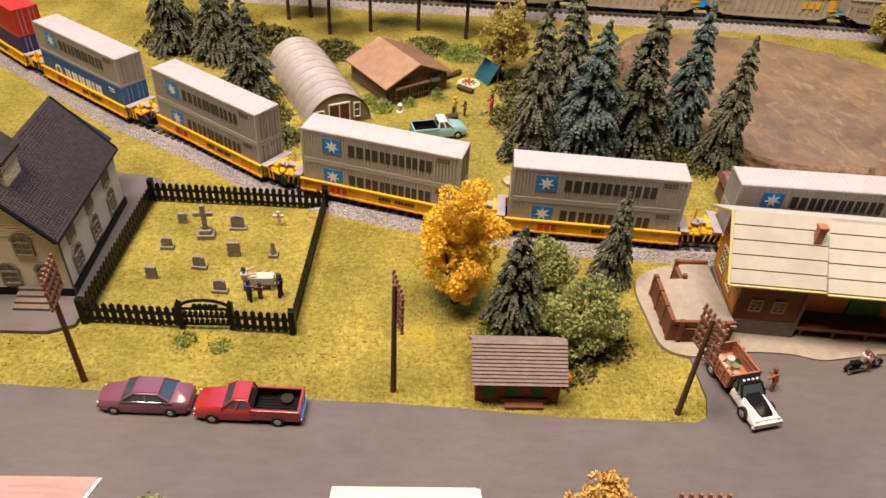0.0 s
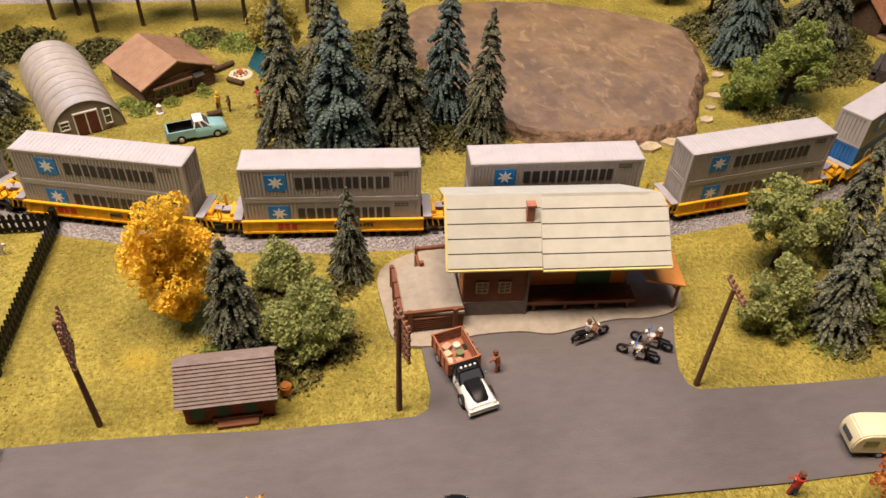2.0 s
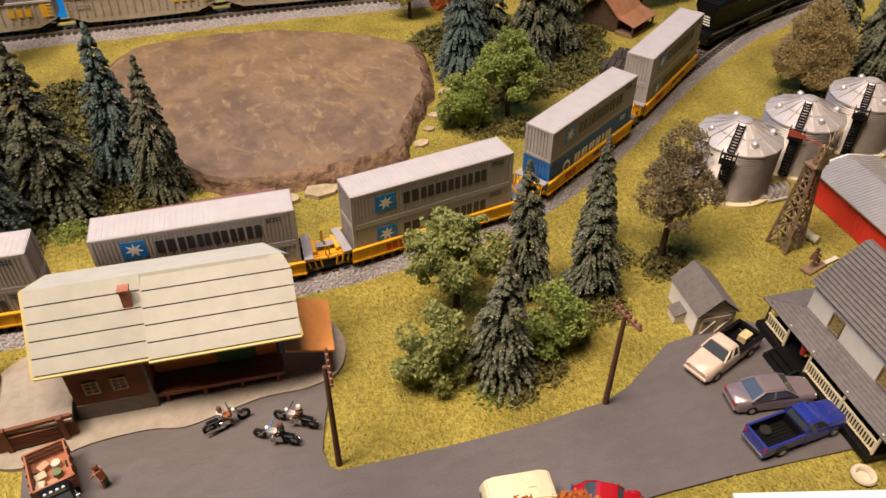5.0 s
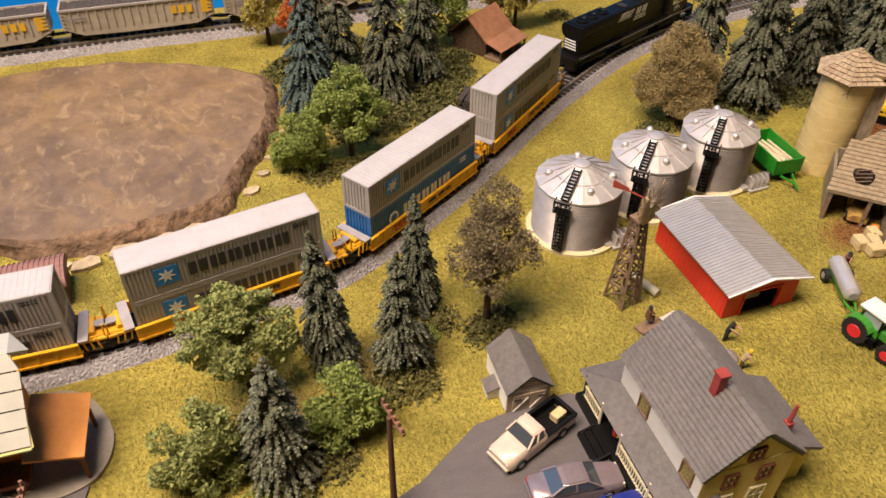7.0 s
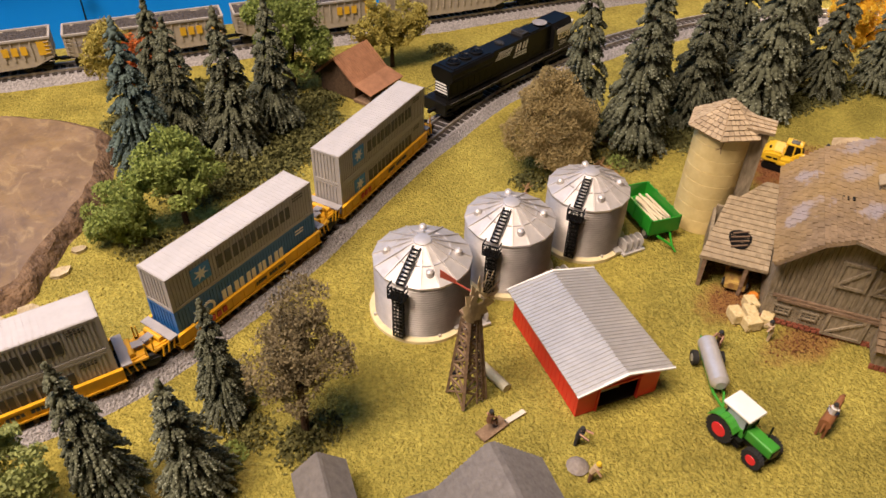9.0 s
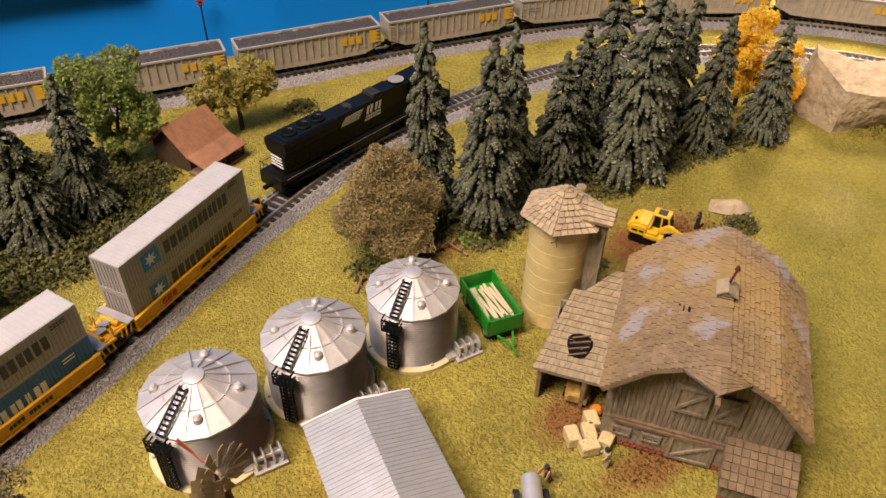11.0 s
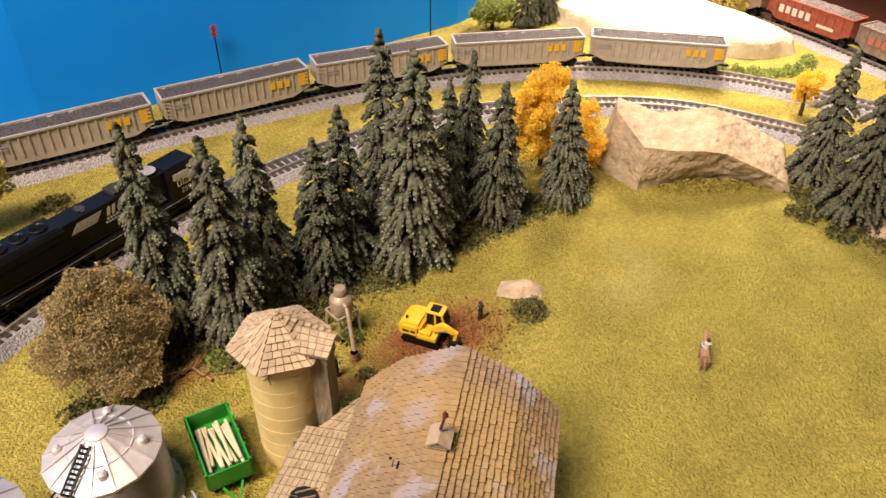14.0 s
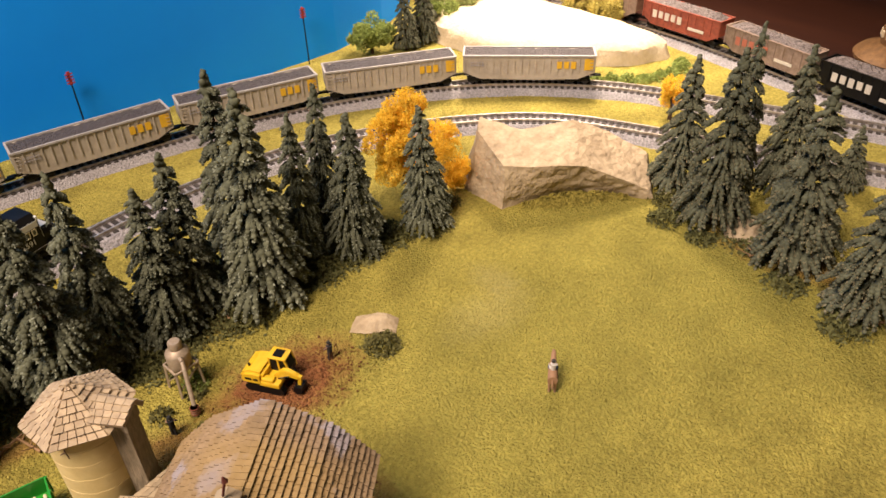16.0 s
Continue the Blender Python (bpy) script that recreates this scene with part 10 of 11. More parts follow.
def campfire():
    root = thing("campfire", -6.35, 46.1, 0, 0, label="campfire with red flames on a pale sandy ring", category="campfire")
    part("sand_ring", lathe(B(), [(0.75, -0.03), (0.72, 0.04), (0.1, 0.05)], 20), M_SAND, root, smooth=True)
    st = B()
    for k in range(9):
        a = 2 * math.pi * k / 9
        bmesh.ops.create_icosphere(st, subdivisions=1, radius=0.09, matrix=Matrix.Translation((0.38 * math.cos(a), 0.38 * math.sin(a), 0.08)))
    part("stone_ring", st, M_GRAVE, root)
    lg = B()
    for k in range(4):
        a = 2 * math.pi * k / 4
        rod(lg, (0.25 * math.cos(a), 0.25 * math.sin(a), 0.08), (-0.03 * math.cos(a), -0.03 * math.sin(a), 0.28), 0.04, 0.03, 6)
    part("firewood", lg, M_LOG, root)
    fl = B()
    for k in range(5):
        a = 2 * math.pi * k / 5
        rod(fl, (0.1 * math.cos(a), 0.1 * math.sin(a), 0.1), (0.04 * math.cos(a), 0.04 * math.sin(a), 0.42), 0.08, 0.01, 6)
    part("flame", fl, plain("flame_red", (0.75, 0.14, 0.03), 0.5), root, "painted red flame")


campfire()
for x, y, rz, L in ((-7.4, 47.0, 40, 1.5), (-6.6, 45.0, -35, 1.1), (-7.6, 41.35, 20, 0.8)):
    lb = B()
    rod(lb, (-L / 2, 0, 0.16), (L / 2, 0, 0.16), 0.17, 0.16, 10)
    rod(lb, (L / 2 - 0.01, 0, 0.16), (L / 2 + 0.01, 0, 0.16), 0.14, 0.14, 10)
    solo("log", lb, M_LOG, x, y, 0, rz, label="dark brown log lying on the turf", category="log", smooth=True)


def pump(x, y):
    root = thing("water_pump", x, y, 0, 0, label="small white hand pump on a pale pad", category="pump")
    part("pad", lathe(B(), [(0.22, -0.02), (0.2, 0.08)], 12), M_WHITE, root)
    part("body", rod(B(), (0, 0, 0.05), (0, 0, 0.45), 0.14, 0.11, 10), M_PLAT, root, smooth=True)
    part("cap", rod(B(), (0, 0, 0.45), (0, 0, 0.56), 0.15, 0.05, 10), M_WHITE, root, smooth=True)


pump(-10.6, 42.0)


def tie_stack(x, y, rz, rows, label, n=5, L=2.2):
    root = thing("tie_stack", x, y, 0, rz, label=label, category="timber pile")
    for j in range(rows):
        for k in range(n - j % 2):
            part("timber", bx(-L / 2, L / 2, -0.17, 0.17, 0, 0.26, 0.02), M_TIE, root).matrix_basis = pose(0, (-(n - 1) * 0.19 + k * 0.38 + 0.1 * (j % 2)) * K, (0.0 + j * 0.27) * K, 0, 0, 2 * ((k * 7 + j * 3) % 3 - 1))
    return root


tie_stack(33.9, 41.2, 48, 3, "stack of black creosoted timbers beside the track", 4, 1.7)
tie_stack(35.6, 42.9, 48, 2, "low stack of black timbers beside the track", 4, 1.6)
tie_stack(19.15, 32.95, 12, 3, "black timber pile with a white board on top", 4, 1.55)
solo("white_board", bx(-0.3, 0.3, -0.22, 0.22, 0, 0.08, 0.02), M_WHITE, 18.95, 32.95, 0.81, 25, label="white board lying on a black timber pile", category="board")
for x, y, z, rz in ((45.05, 22.78, 0, 72), (45.3, 22.1, 0, -15), (45.66, 22.6, 0, 65), (46.06, 22.05, 0, 30), (46.1, 23.0, 0, 70)):
    solo("hay_bale", bx(-0.35, 0.35, -0.25, 0.25, 0, 0.5, 0.05), M_HAY, x, y, z, rz, label="pale square hay bale stacked on dirt before the barn", category="hay bale", group="hay bales by the barn")
pk = B()
lathe(pk, [(0.05, 0), (0.22, 0.08), (0.25, 0.2), (0.18, 0.33), (0.04, 0.35)], 14)
solo("pumpkin", pk, plain("pumpkin_orange", (0.6, 0.2, 0.02), 0.5), 46.6, 23.35, 0, label="orange pumpkin beside the hay bales", category="pumpkin", smooth=True)


def old_car(x, y, rz, m, label):
    root = thing("old_car", x, y, 0.05, rz, label=label, category="car")
    b = B()
    loft(b, [(-1.2, 0.4, 0.34, 0.2, 0.5, 0.06), (-0.6, 0.5, 0.44, 0.15, 0.62, 0.08), (0.4, 0.5, 0.42, 0.15, 0.62, 0.08), (1.15, 0.42, 0.3, 0.18, 0.52, 0.08)])
    part("body", b, m, root, smooth=True)
    glasshouse(root, -0.8, -0.5, 0.1, 0.35, 0.42, 0.34, 0.6, 0.88, m)
    for sx in (-0.75, 0.75):
        for sy in (-0.45, 0.45):
            wheel(root, sx, sy, 0.2)


old_car(46.95, 24.75, 180 + BARN_T + 90, mat("rusty_yellow", (0.5, 0.34, 0.08), (0.25, 0.13, 0.05), size=0.3, rough=0.7), "rusty yellow old car under the lean-to roof")
old_car(37.95, 22.9, -95, plain("old_cream", (0.45, 0.42, 0.36), 0.5), "old cream car inside the red shed")


def still():
    M_COP = mat("old_copper", (0.44, 0.36, 0.27), (0.33, 0.26, 0.19), size=0.25, rough=0.5, metal=0.3)
    root = thing("feed_hopper", 52.9, 33.0, 0, 6, label="grey-brown metal feed hopper on braced legs with a bent spout", category="hopper")
    for sx, sy in ((-1, -1), (1, -1), (1, 1), (-1, 1)):
        part("leg", beam(B(), (sx * 0.56, sy * 0.5, 0), (sx * 0.5, sy * 0.44, 1.35), 0.09), M_COP, root)
    for a, b in (((-0.53, -0.47), (0.53, -0.47)), ((0.53, -0.47), (0.53, 0.47)), ((0.53, 0.47), (-0.53, 0.47)), ((-0.53, 0.47), (-0.53, -0.47))):
        part("rail", beam(B(), (*a, 1.3), (*b, 1.3), 0.08), M_COP, root)
        part("brace", beam(B(), (*a, 0.35), (*b, 1.2), 0.05), M_COP, root)
    tank = part("tank", lathe(B(), [(0.14, 0.75), (0.46, 1.2), (0.5, 1.25), (0.5, 1.95), (0.47, 2.02), (0.3, 2.18), (0.27, 2.2)], 20), M_COP, root, smooth=True)
    part("cap", lathe(B(), [(0.26, 2.16), (0.28, 2.2), (0.28, 2.48), (0.24, 2.56), (0.0, 2.58)], 16), M_COP, tank, smooth=True)
    sp = B()
    bend = [(-0.12, -0.4, 1.95), (-0.16, -0.62, 1.9), (-0.26, -0.85, 1.65), (-0.45, -1.25, 0.95), (-0.6, -1.58, 0.35)]
    for p, q in zip(bend, bend[1:]):
        rod(sp, p, q, 0.095, 0.095, 10)
    part("spout", sp, M_COP, root, smooth=True)
    part("barrel", lathe(B(), [(0.17, 0), (0.19, 0.2), (0.17, 0.42)], 12, -0.66, -1.68), M_COP, root, smooth=True)
    for z in (0.06, 0.2, 0.34):
        part("band", lathe(B(), [(0.185, z), (0.2, z + 0.02), (0.2, z + 0.06), (0.185, z + 0.08)], 12, -0.66, -1.68), M_BRICKR, root, smooth=True)


still()
tagged(part("tyre_ring", lathe(B(), [(0.24, 0.0), (0.38, 0.02), (0.42, 0.1), (0.38, 0.18), (0.27, 0.18), (0.22, 0.1), (0.21, 0.02)], 24), plain("ring_cream", (0.6, 0.52, 0.38), 0.7)), "cream painted round planter lying on the turf", "planter").matrix_basis = pose(27.38 * K, 13.15 * K, 0)
def bare_dirt(spots, seed):
    """Loose brown earth, thick in the middle of each spot and thinning out into the turf."""
    rng = np.random.default_rng(seed)
    c = []
    for x, y, r1, r2, n in spots:
        d = rng.normal(size=(n, 2))
        d = d / np.linalg.norm(d, axis=1, keepdims=True) * (np.abs(rng.uniform(0, 1, (n, 1))) ** 0.62) * (1 + 0.18 * rng.normal(size=(n, 1)))
        c.append(np.stack([x + d[:, 0] * r1, y + d[:, 1] * r2, np.full(n, 0.0)], axis=1))
    c = np.concatenate(c)
    v, f = clumps(OCT, c, rng.uniform(0.025, 0.055, len(c)), None, 1.0, seed, 0.5)
    tagged(link("bare_dirt", raw_mesh("bare_dirt", v, f, M_DIRT)), "loose reddish-brown dirt worn into the turf", "dirt", kind="stuff")


bare_dirt([(56.6, 29.9, 3.0, 2.0, 900), (45.9, 23.4, 1.5, 1.1, 200), (46.9, 20.6, 1.9, 0.7, 200), (54.8, 24.3, 1.4, 2.2, 200)], 77)


def stuff(name, spots, m, label, clump, seed, dens=26, category="undergrowth"):
    """Low growth as one uncounted mass: spots of (x, y, radius, height)."""
    rng = np.random.default_rng(seed)
    clump *= 0.72
    cs, rs = [], []
    for x, y, r, h in spots:
        n = int(dens * r * r * (0.5 + h) / (clump * clump) * 0.2)
        for k in range(n):
            a, q = rng.uniform(0, 6.283), r * math.sqrt(rng.uniform(0, 1)) * (1 + 0.3 * rng.normal() * 0.5)
            px, py = x + q * math.cos(a), y + q * math.sin(a)
            top = h * max(0.12, 1 - (q / r) ** 2) * (0.75 + 0.5 * noise.noise(Vector((px * 1.6, py * 1.6, seed))))
            cs.append((px, py, rng.uniform(0.15, 1.0) * top))
            rs.append(clump * rng.uniform(0.55, 1.3))
    v, f = clumps(LEAF, cs, rs, None, 1.0, seed, 0.4)
    ob = link(name, raw_mesh(name, v, f, m))
    return tagged(ob, label, category, kind="stuff")


stuff("dark_undergrowth", [(-2.4, 36.3, 1.2, 0.7), (0.3, 35.6, 1.2, 0.7), (2.0, 37.0, 1.4, 0.9), (4.4, 37.6, 1.4, 0.9), (5.8, 36.8, 1.0, 0.7), (7.6, 37.9, 1.2, 0.7), (2.8, 40.8, 1.8, 0.8), (-1.5, 39.5, 1.8, 0.8), (6.5, 40.5, 1.3, 0.8),
                           (-18.4, 41.0, 1.5, 0.9), (-17.3, 38.5, 1.3, 1.0), (-20.5, 44.5, 1.6, 0.8), (-16.9, 48.4, 1.6, 1.1), (-15.2, 50.2, 1.6, 1.0), (-22.5, 50.0, 2.2, 0.8), (-9.0, 51.5, 1.5, 0.7),
                           (30.5, 43.5, 2.2, 0.8), (28.5, 42.6, 1.8, 0.9), (26.6, 41.5, 1.6, 0.9), (30.0, 46.0, 2.2, 0.8), (27.0, 45.5, 2.0, 0.8), (32.6, 44.6, 1.3, 0.7), (32.4, 47.2, 1.6, 0.8),
                           (48.6, 34.8, 1.3, 0.6), (46.4, 36.8, 1.6, 0.6), (51.5, 36.0, 1.5, 0.6), (54.0, 35.7, 1.2, 0.6), (57.6, 34.9, 0.9, 0.5), (60.8, 36.3, 1.6, 0.7), (63.6, 35.5, 1.2, 0.6), (57.0, 37.5, 2.0, 0.7), (66.0, 36.6, 1.0, 0.5),
                           (78.0, 26.3, 0.9, 0.8), (77.8, 23.9, 0.8, 0.6), (77.4, 19.0, 1.0, 0.6), (76.3, 15.7, 1.1, 0.7), (80.0, 22.0, 1.8, 0.6), (81.5, 26.0, 1.5, 0.6), (44.6, 34.4, 1.0, 0.5), (42.4, 35.0, 0.9, 0.5)],
      M_SHRUB, "dark olive undergrowth below the spruces", 0.155, 41)
stuff("wood_undergrowth", [(-0.5, 39.0, 2.2, 1.0), (2.6, 38.4, 1.8, 1.0), (5.0, 39.6, 1.8, 0.9), (1.0, 42.0, 2.6, 1.2), (-2.8, 41.5, 2.2, 1.2), (3.6, 44.0, 1.8, 1.0), (0.5, 46.0, 2.4, 1.2), (-2.5, 45.0, 2.0, 1.2), (2.0, 49.0, 2.0, 1.2),
                           (26.0, 46.6, 2.0, 1.0), (28.0, 48.2, 2.2, 1.2), (31.0, 48.4, 2.0, 1.2), (29.0, 50.5, 2.4, 1.4), (33.0, 50.0, 1.6, 1.2), (25.2, 49.5, 1.8, 1.2), (-20.0, 51.5, 2.2, 1.2), (-25.5, 51.5, 2.4, 1.2)],
      M_SHRUB, "dense dark undergrowth in the wood", 0.21, 46)
stuff("edge_undergrowth", [(32.6, 43.4, 1.9, 0.6), (34.2, 45.8, 1.7, 0.7), (30.4, 42.2, 1.8, 0.6), (35.4, 47.6, 1.3, 0.6), (33.4, 47.8, 1.7, 0.7), (28.4, 41.4, 1.4, 0.7), (56.4, 35.6, 1.6, 0.5), (52.6, 35.2, 1.5, 0.5), (61.5, 35.8, 1.5, 0.6), (66.2, 35.6, 1.3, 0.5)],
      M_SHRUB, "dark low growth at the edge of the wood", 0.14, 47)
stuff("olive_undergrowth", [(-3.6, 22.3, 1.1, 0.7), (-2.0, 23.2, 1.0, 0.7), (-1.6, 26.3, 0.7, 0.6), (-5.0, 26.0, 1.0, 0.6), (16.7, 22.6, 1.3, 0.5), (17.9, 20.4, 0.9, 0.5), (19.4, 21.0, 1.0, 0.6), (21.6, 23.2, 1.1, 0.5), (23.2, 23.2, 1.1, 0.5),
                            (25.3, 25.8, 0.9, 0.5), (26.7, 24.4, 0.9, 0.6), (27.6, 24.9, 0.8, 0.5), (25.6, 37.4, 1.2, 0.5), (23.6, 37.8, 1.0, 0.5), (60.5, 29.2, 0.8, 0.95), (53.0, 32.4, 0.5, 0.5), (51.3, 32.1, 0.5, 0.5), (68.3, 34.5, 0.8, 0.5),
                            (64.6, 35.2, 0.9, 0.5), (52.3, 30.2, 0.4, 0.4), (82.0, 29.2, 1.0, 0.8), (79.8, 27.3, 0.9, 0.9), (45.2, 51.0, 0.9, 0.6), (37.2, 51.5, 1.0, 0.7), (70.6, 36.0, 0.8, 0.4)],
      mat("shrub_olive", (0.15, 0.14, 0.05), (0.09, 0.085, 0.03), size=0.3, rough=0.95, island=0.4), "olive-green shrubs round trees and rocks", 0.13, 42)
stuff("turf_bank", [(75.0, 32.1, 1.0, 0.4), (76.2, 31.4, 1.0, 0.45), (77.4, 30.5, 0.9, 0.4), (78.4, 29.6, 0.7, 0.3), (73.9, 32.7, 0.7, 0.3)], mat("turf_olive", (0.36, 0.30, 0.07), (0.24, 0.2, 0.045), size=0.3, rough=0.95, island=0.25), "yellow-olive turf banked against the boulder", 0.09, 48, dens=34)
stuff("green_tufts", [(-18.3, 23.05, 0.45, 0.45), (-17.0, 22.8, 0.4, 0.35), (17.2, 20.4, 0.7, 0.4), (-6.6, 23.4, 0.7, 0.5), (-11.6, 42.4, 0.7, 0.7), (-12.6, 43.2, 0.6, 0.6), (-10.1, 43.1, 0.5, 0.6), (-8.4, 44.0, 0.5, 0.6), (2.4, 35.6, 0.9, 0.8),
                      (-6.5, 50.5, 1.4, 1.0), (-9.5, 50.8, 1.0, 0.8), (53.2, 32.8, 0.6, 0.6), (18.8, 22.2, 0.7, 0.8), (24.6, 25.2, 0.5, 0.4), (47.8, 34.6, 0.7, 0.5)],
      M_LEAFD, "bright green tufts on the turf", 0.11, 43)
stuff("hill_hedge", [(88.2, 45.2, 0.7, 0.8), (88.5, 44.0, 0.7, 0.9), (88.9, 42.9, 0.7, 0.8), (89.4, 41.8, 0.7, 0.9), (90.1, 40.8, 0.7, 0.8), (90.9, 39.9, 0.7, 0.9), (91.8, 39.1, 0.7, 0.9), (92.8, 38.3, 0.7, 0.8), (93.9, 37.7, 0.7, 0.9), (95.0, 37.4, 0.7, 0.9), (96.2, 37.5, 0.7, 1.0), (97.2, 38.0, 0.7, 1.1)], M_LEAFD, "low green hedge at the foot of the sandy hill", 0.16, 44, category="hedge")
for k, (x, y, h, m) in enumerate(((81.6, 57.4, 3.2, M_LEAFD), (89.0, 57.2, 3.4, M_LEAFD), (92.4, 57.4, 3.2, M_LEAF), (93.6, 61.0, 3.6, M_LEAFD), (96.5, 58.5, 3.2, M_LEAFD), (99.3, 55.5, 3.4, M_LEAF), (100.3, 50.5, 3.2, M_LIME), (99.8, 47.4, 3.0, M_LIME))):
    broadleaf("round_bush", x, y, h, [(0, 0, h * 0.62, 1.3, 1.1), (-0.9, 0.2, h * 0.5, 1.0, 0.9), (0.9, -0.2, h * 0.5, 1.0, 0.9)], m, "leafy green bush on the far sandy hill", 50 + k, 0.17, bushy=True)


def lamp_base():
    root = thing("table_lamp", 112.4, 27.4, -0.9, 0, label="carved tan lamp foot on the dark table", category="lamp")
    M_CARVE = mat("carved_tan", (0.24, 0.13, 0.05), (0.12, 0.06, 0.025), size=0.8, rough=0.6, bump=1.0, bsize=0.4)
    part("foot", lathe(B(), [(3.4, 0), (3.5, 0.3), (3.1, 0.7), (2.2, 1.0), (1.9, 1.2)], 32), M_CARVE, root, smooth=True)
    part("drum", lathe(B(), [(1.7, 1.1), (1.75, 1.6), (1.75, 2.5), (1.3, 3.0), (0.7, 3.8), (0.5, 5.5), (0.45, 9)], 28), M_CARVE, root, smooth=True)
    for k in range(14):
        a = 2 * math.pi * k / 14
        part("stud", bx(-0.12, 0.12, -0.18, 0.18, 1.75, 2.3, 0.05), M_SAND, root).matrix_basis = pose(1.75 * math.cos(a) * K, 1.75 * math.sin(a) * K, 0, 0, 0, math.degrees(a))


lamp_base()

# the south side of the road
broadleaf("maple_tree", 15.5, 12.7, 4.8, [(0.2, 0, 3.6, 1.3, 1.0), (-1.1, 0.1, 2.6, 1.2, 0.9), (1.2, 0, 2.6, 1.3, 0.9), (0.2, -0.7, 2.3, 1.3, 0.9), (0, 0.6, 2.6, 1.2, 0.9)], M_RUST, "autumn tree with rust-red foliage south of the road", 61, 0.12, clear=0.2)
broadleaf("maple_tree", -4.5, 14.0, 4.8, [(0, 0, 3.8, 0.55, 0.6), (-0.6, 0, 2.7, 0.75, 0.7), (0.6, 0, 2.6, 0.75, 0.7), (0, -0.4, 2.0, 0.8, 0.6)], mat("autumn_gold", (0.6, 0.37, 0.1), (0.48, 0.28, 0.07), size=0.3, rough=0.9, island=0.3), "autumn tree with golden-orange foliage south of the road", 62, 0.13)
M_PINKR = mat("rose_shingle", (0.40, 0.26, 0.22), (0.32, 0.2, 0.17), size=0.3, rough=0.8, bump=0.4, stretch=(0.2, 1, 1))


def south_house(name, x0, x1, yr, depth, z, m, wall, label):
    root = thing(name, label=label, category="house")
    part("wall", bx(x0 + 0.3, x1 - 0.3, yr - depth, yr - 0.5, 0, z - 0.7), wall, root)
    for y0, y1 in ((yr, yr - depth * 0.45), (yr - depth * 0.9, yr - depth * 0.45)):
        q = [(x0, y0, z - 0.75), (x1, y0, z - 0.75), (x1, y1, z + 0.1), (x0, y1, z + 0.1)]
        part("roof", slab(B(), q, 0.1), m, root)
        course_roof(root, "shingle_course", *q, 9, 0.05, m)
    for y in (yr, yr - depth * 0.9):
        part("barge_board", beam(B(), (x1 + 0.03, y, z - 0.78), (x1 + 0.03, yr - depth * 0.45, z + 0.07), 0.08, 0.16), M_WHITE, root)


south_house("roadside_house", -24.5, -18.35, 15.2, 4.0, 3.3, M_PINKR, M_CREAM, "house with a faded rose shingled roof south of the road")
south_house("roadside_store", -11.8, -7.85, 14.65, 3.6, 3.8, mat("chalk_roof", (0.58, 0.55, 0.5), (0.5, 0.47, 0.43), size=0.4, rough=0.7), M_CREAM, "low store with a chalky white roof south of the road")
rootw = thing("white_roofed_store", 23.0, 10.7, 0, -18, label="store with a plain flat white roof south of the road", category="building")
part("wall", bx(-2.3, 2.6, -1.8, 1.2, 0, 2.9), M_CREAM, rootw)
part("roof", bx(-2.5, 2.8, -2.0, 1.35, 2.9, 3.05, 0.03), plain("roof_white", (0.82, 0.82, 0.8), 0.6), rootw, "plain white flat roof")
stuff("roadside_bush", [(-17.6, 15.4, 0.9, 0.9), (-16.6, 15.3, 0.7, 0.7)], M_LEAF, "green bushes beside the house south of the road", 0.13, 45)

# trunks of the wood behind the lodge
for k, (x, y, h) in enumerate(((-9.6, 54.6, 7), (-6.2, 53.3, 7.5), (-13.0, 54.0, 7), (-19.0, 55.6, 6.5), (-2.0, 55.0, 7), (-23.5, 54.0, 7), (-27.5, 53.5, 7), (-15.8, 53.2, 6.5))):
    m = (M_SPRUCE, M_SPRUCE, M_OLIVE, M_LEAFD)[k % 4]
    rng = np.random.default_rng(80 + k)
    lob = [(rng.uniform(-0.9, 0.9), rng.uniform(-0.7, 0.7), h * rng.uniform(0.55, 0.9), rng.uniform(0.8, 1.3), rng.uniform(0.6, 0.9)) for j in range(6)]
    broadleaf("forest_tree", x, y, h, lob, m, "tall bare-trunked tree at the back of the wood", 80 + k, 0.17, clear=0.5, trunk=0.14, group="trees of the back wood")

# fallen branches
for k, (x, y) in enumerate(((46.8, 34.2), (56.3, 36.1), (41.7, 34.2), (46.2, 34.7), (78.5, 21.1), (77.6, 14.8), (48.5, 36.4), (70.0, 35.7))):
    rng = np.random.default_rng(k)
    bm = B()
    a = rng.uniform(0, 3.1)
    d = Vector((math.cos(a), math.sin(a), 0))
    rod(bm, d * -0.6 + Vector((0, 0, 0.06)), d * 0.6 + Vector((0, 0, 0.25)), 0.07, 0.04, 6)
    for j in range(4):
        q = d * rng.uniform(-0.3, 0.5) + Vector((0, 0, 0.15))
        rod(bm, q, q + Vector((rng.normal(0, 0.35), rng.normal(0, 0.35), rng.uniform(0.05, 0.4))), 0.045, 0.015, 5)
    solo("fallen_branch", bm, mat("dead_wood", (0.3, 0.18, 0.09), (0.2, 0.12, 0.06), rough=0.8) if k == 0 else bpy.data.materials["dead_wood"], x, y, 0, 0, label="dry brown fallen branch on the turf", category="branch")

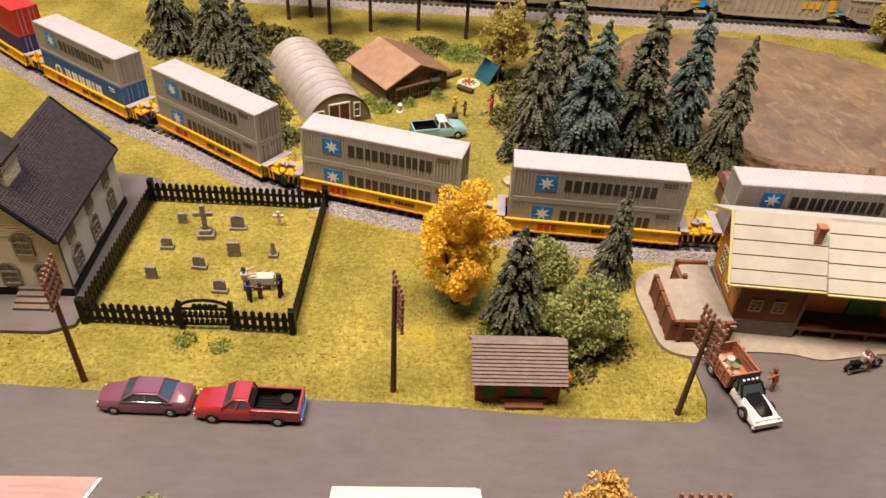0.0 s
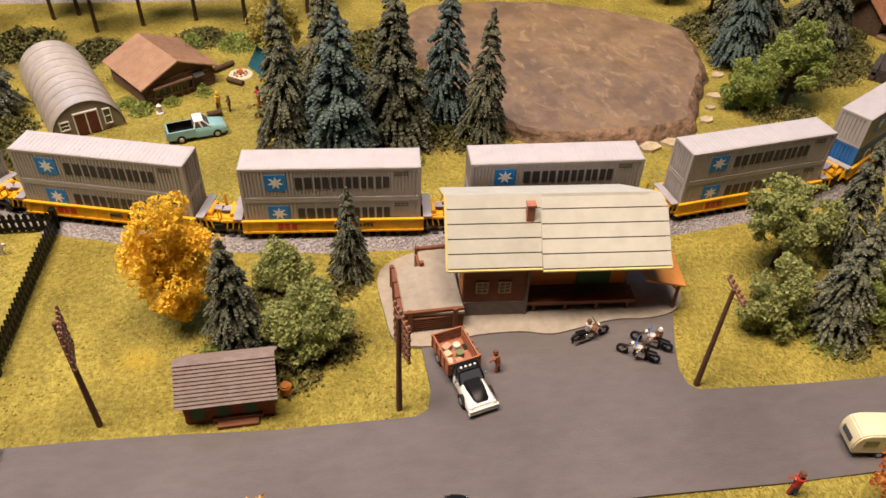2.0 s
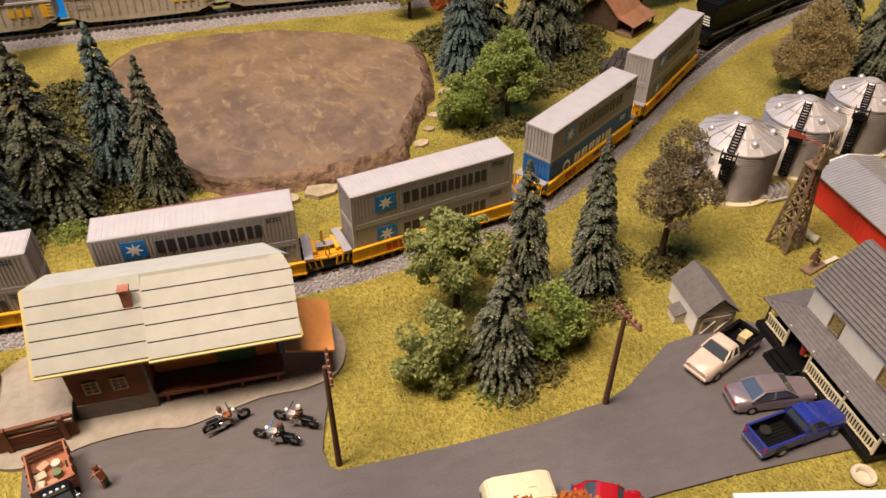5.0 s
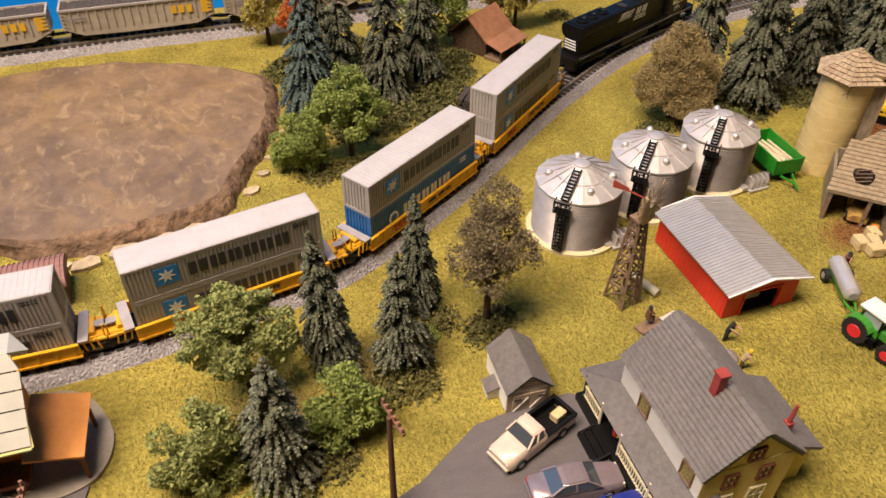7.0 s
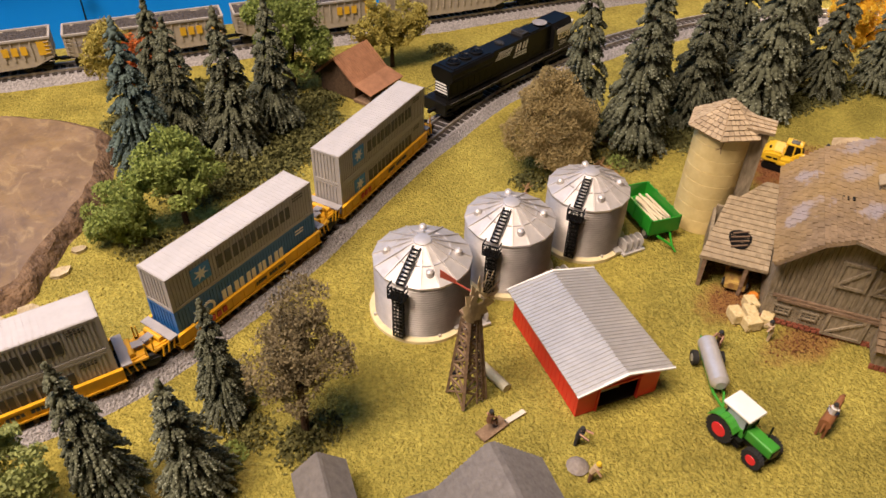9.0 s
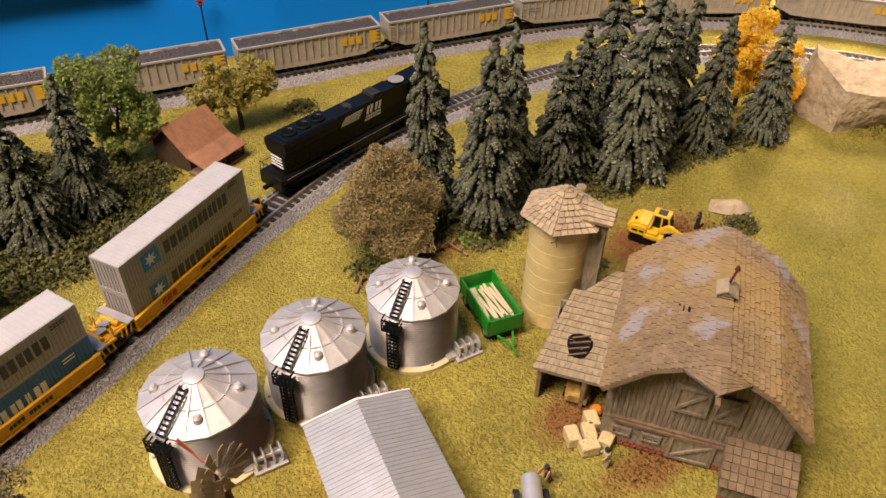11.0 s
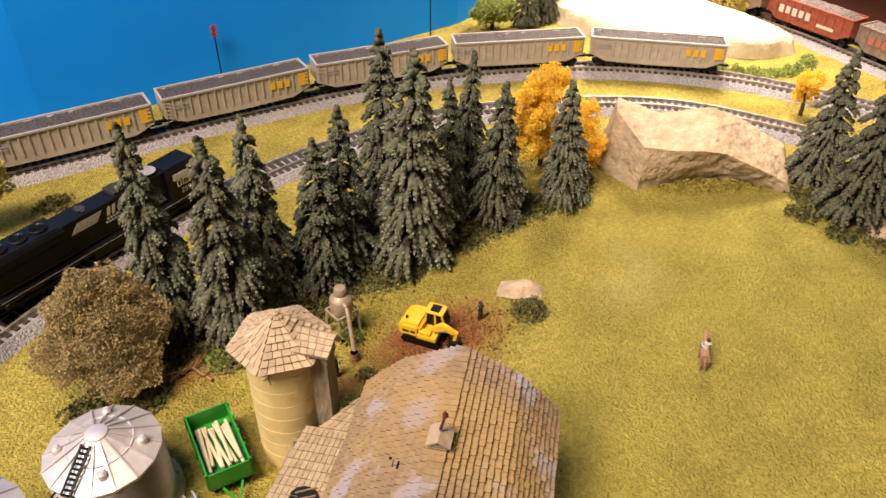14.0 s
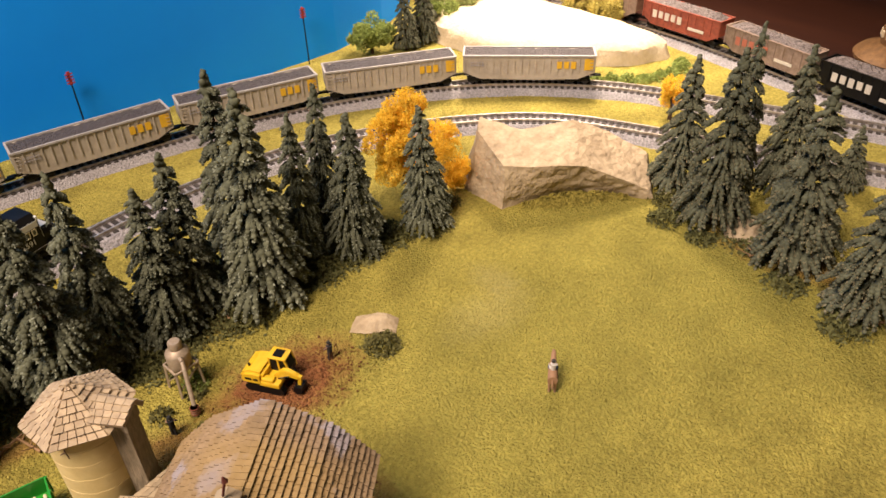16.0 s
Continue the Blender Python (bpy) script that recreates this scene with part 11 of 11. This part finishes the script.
# loose boards behind the farmhouse
solo("loose_board", bx(-0.6, 0.6, -0.25, 0.25, 0, 0.1), M_TIMBER, 33.1, 22.2, 0, 15, label="weathered board lying on the turf", category="board")
solo("loose_board", bx(-0.45, 0.45, -0.1, 0.1, 0, 0.1), M_GRAVEL, 34.1, 22.3, 0, 10, label="pale board lying on the turf", category="board")
dg = B()
lathe(dg, [(0.05, -0.02), (0.4, 0.05), (0.2, 0.25), (0.03, 0.3)], 12)
solo("earth_mound", dg, M_GRAVE, 35.0, 19.6, 0, label="small grey heap being dug on the turf", category="heap", smooth=True)

# ---- turf crumbs and track ties ----


def crumbs(name, x0, x1, y0, y1, n, seed, m, r0=0.025, r1=0.06):
    rng = np.random.default_rng(seed)
    x, y = rng.uniform(x0, x1, n), rng.uniform(y0, y1, n)
    keep = np.ones(n, bool)
    for line, w in ((MAIN, 1.35), (BACK, 1.35)):
        for i in range(0, len(line.p), 6):
            keep &= (x - line.p[i, 0]) ** 2 + (y - line.p[i, 1]) ** 2 > w * w
    poly = np.array(ROAD)
    inside = np.zeros(n, bool)
    j = len(poly) - 1
    for i in range(len(poly)):
        xi, yi, xj, yj = *poly[i], *poly[j]
        cross = ((yi > y) != (yj > y)) & (x < (xj - xi) * (y - yi) / (yj - yi + 1e-9) + xi)
        inside ^= cross
        j = i
    keep &= ~inside
    x, y = x[keep], y[keep]
    c = np.stack([x, y, np.full(len(x), -0.025)], axis=1)
    v, f = clumps(OCT, c, rng.uniform(r0, r1, len(x)), None, 1.0, seed, 0.5)
    return tagged(link(name, raw_mesh(name, v, f, m)), "loose crumbs of yellow-green ground foam", "turf", kind="stuff")


crumbs("turf_crumbs", -30, 30, 13, 60, 24000, 71, M_CRUMB)
crumbs("turf_crumbs", 25, 90, 13, 60, 26000, 72, M_CRUMB)


def ties(root, line, pitch, near0, near1):
    """Ties of a track: those of the nearest stretch as single parts, the rest joined."""
    bm = bx(-0.13, 0.13, -0.82, 0.82, 0.3, 0.43)
    bmesh.ops.scale(bm, vec=(K, K, K), verts=bm.verts)
    me = bpy.data.meshes.new("tie")
    bm.to_mesh(me)
    bm.free()
    me.materials.append(M_TIE)
    rest = B()
    s, made = 0.3, 0
    while s < line.length - 0.3:
        x, y, a = line.at(s)
        if near0 <= s <= near1 and made < 300:
            ob = link("tie", me, root)
            ob.matrix_basis = pose(x * K, y * K, 0, 0, 0, math.degrees(a))
            made += 1
        else:
            m = Matrix.Translation((x, y, 0.365)) @ Matrix.Rotation(a, 4, "Z") @ Matrix.Diagonal((0.26, 1.64, 0.13, 1))
            bmesh.ops.create_cube(rest, size=1, matrix=m)
        s += pitch
    part("tie_run", rest, M_TIE, root)["kind"] = "stuff"


ties(track_main, MAIN, 0.47, MAIN.near(-18, 35), MAIN.near(62, 47))
ties(track_back, BACK, 0.47, BACK.near(60, 54), BACK.near(94, 28))
ties(track_far, FAR, 0.47, 0, 0)
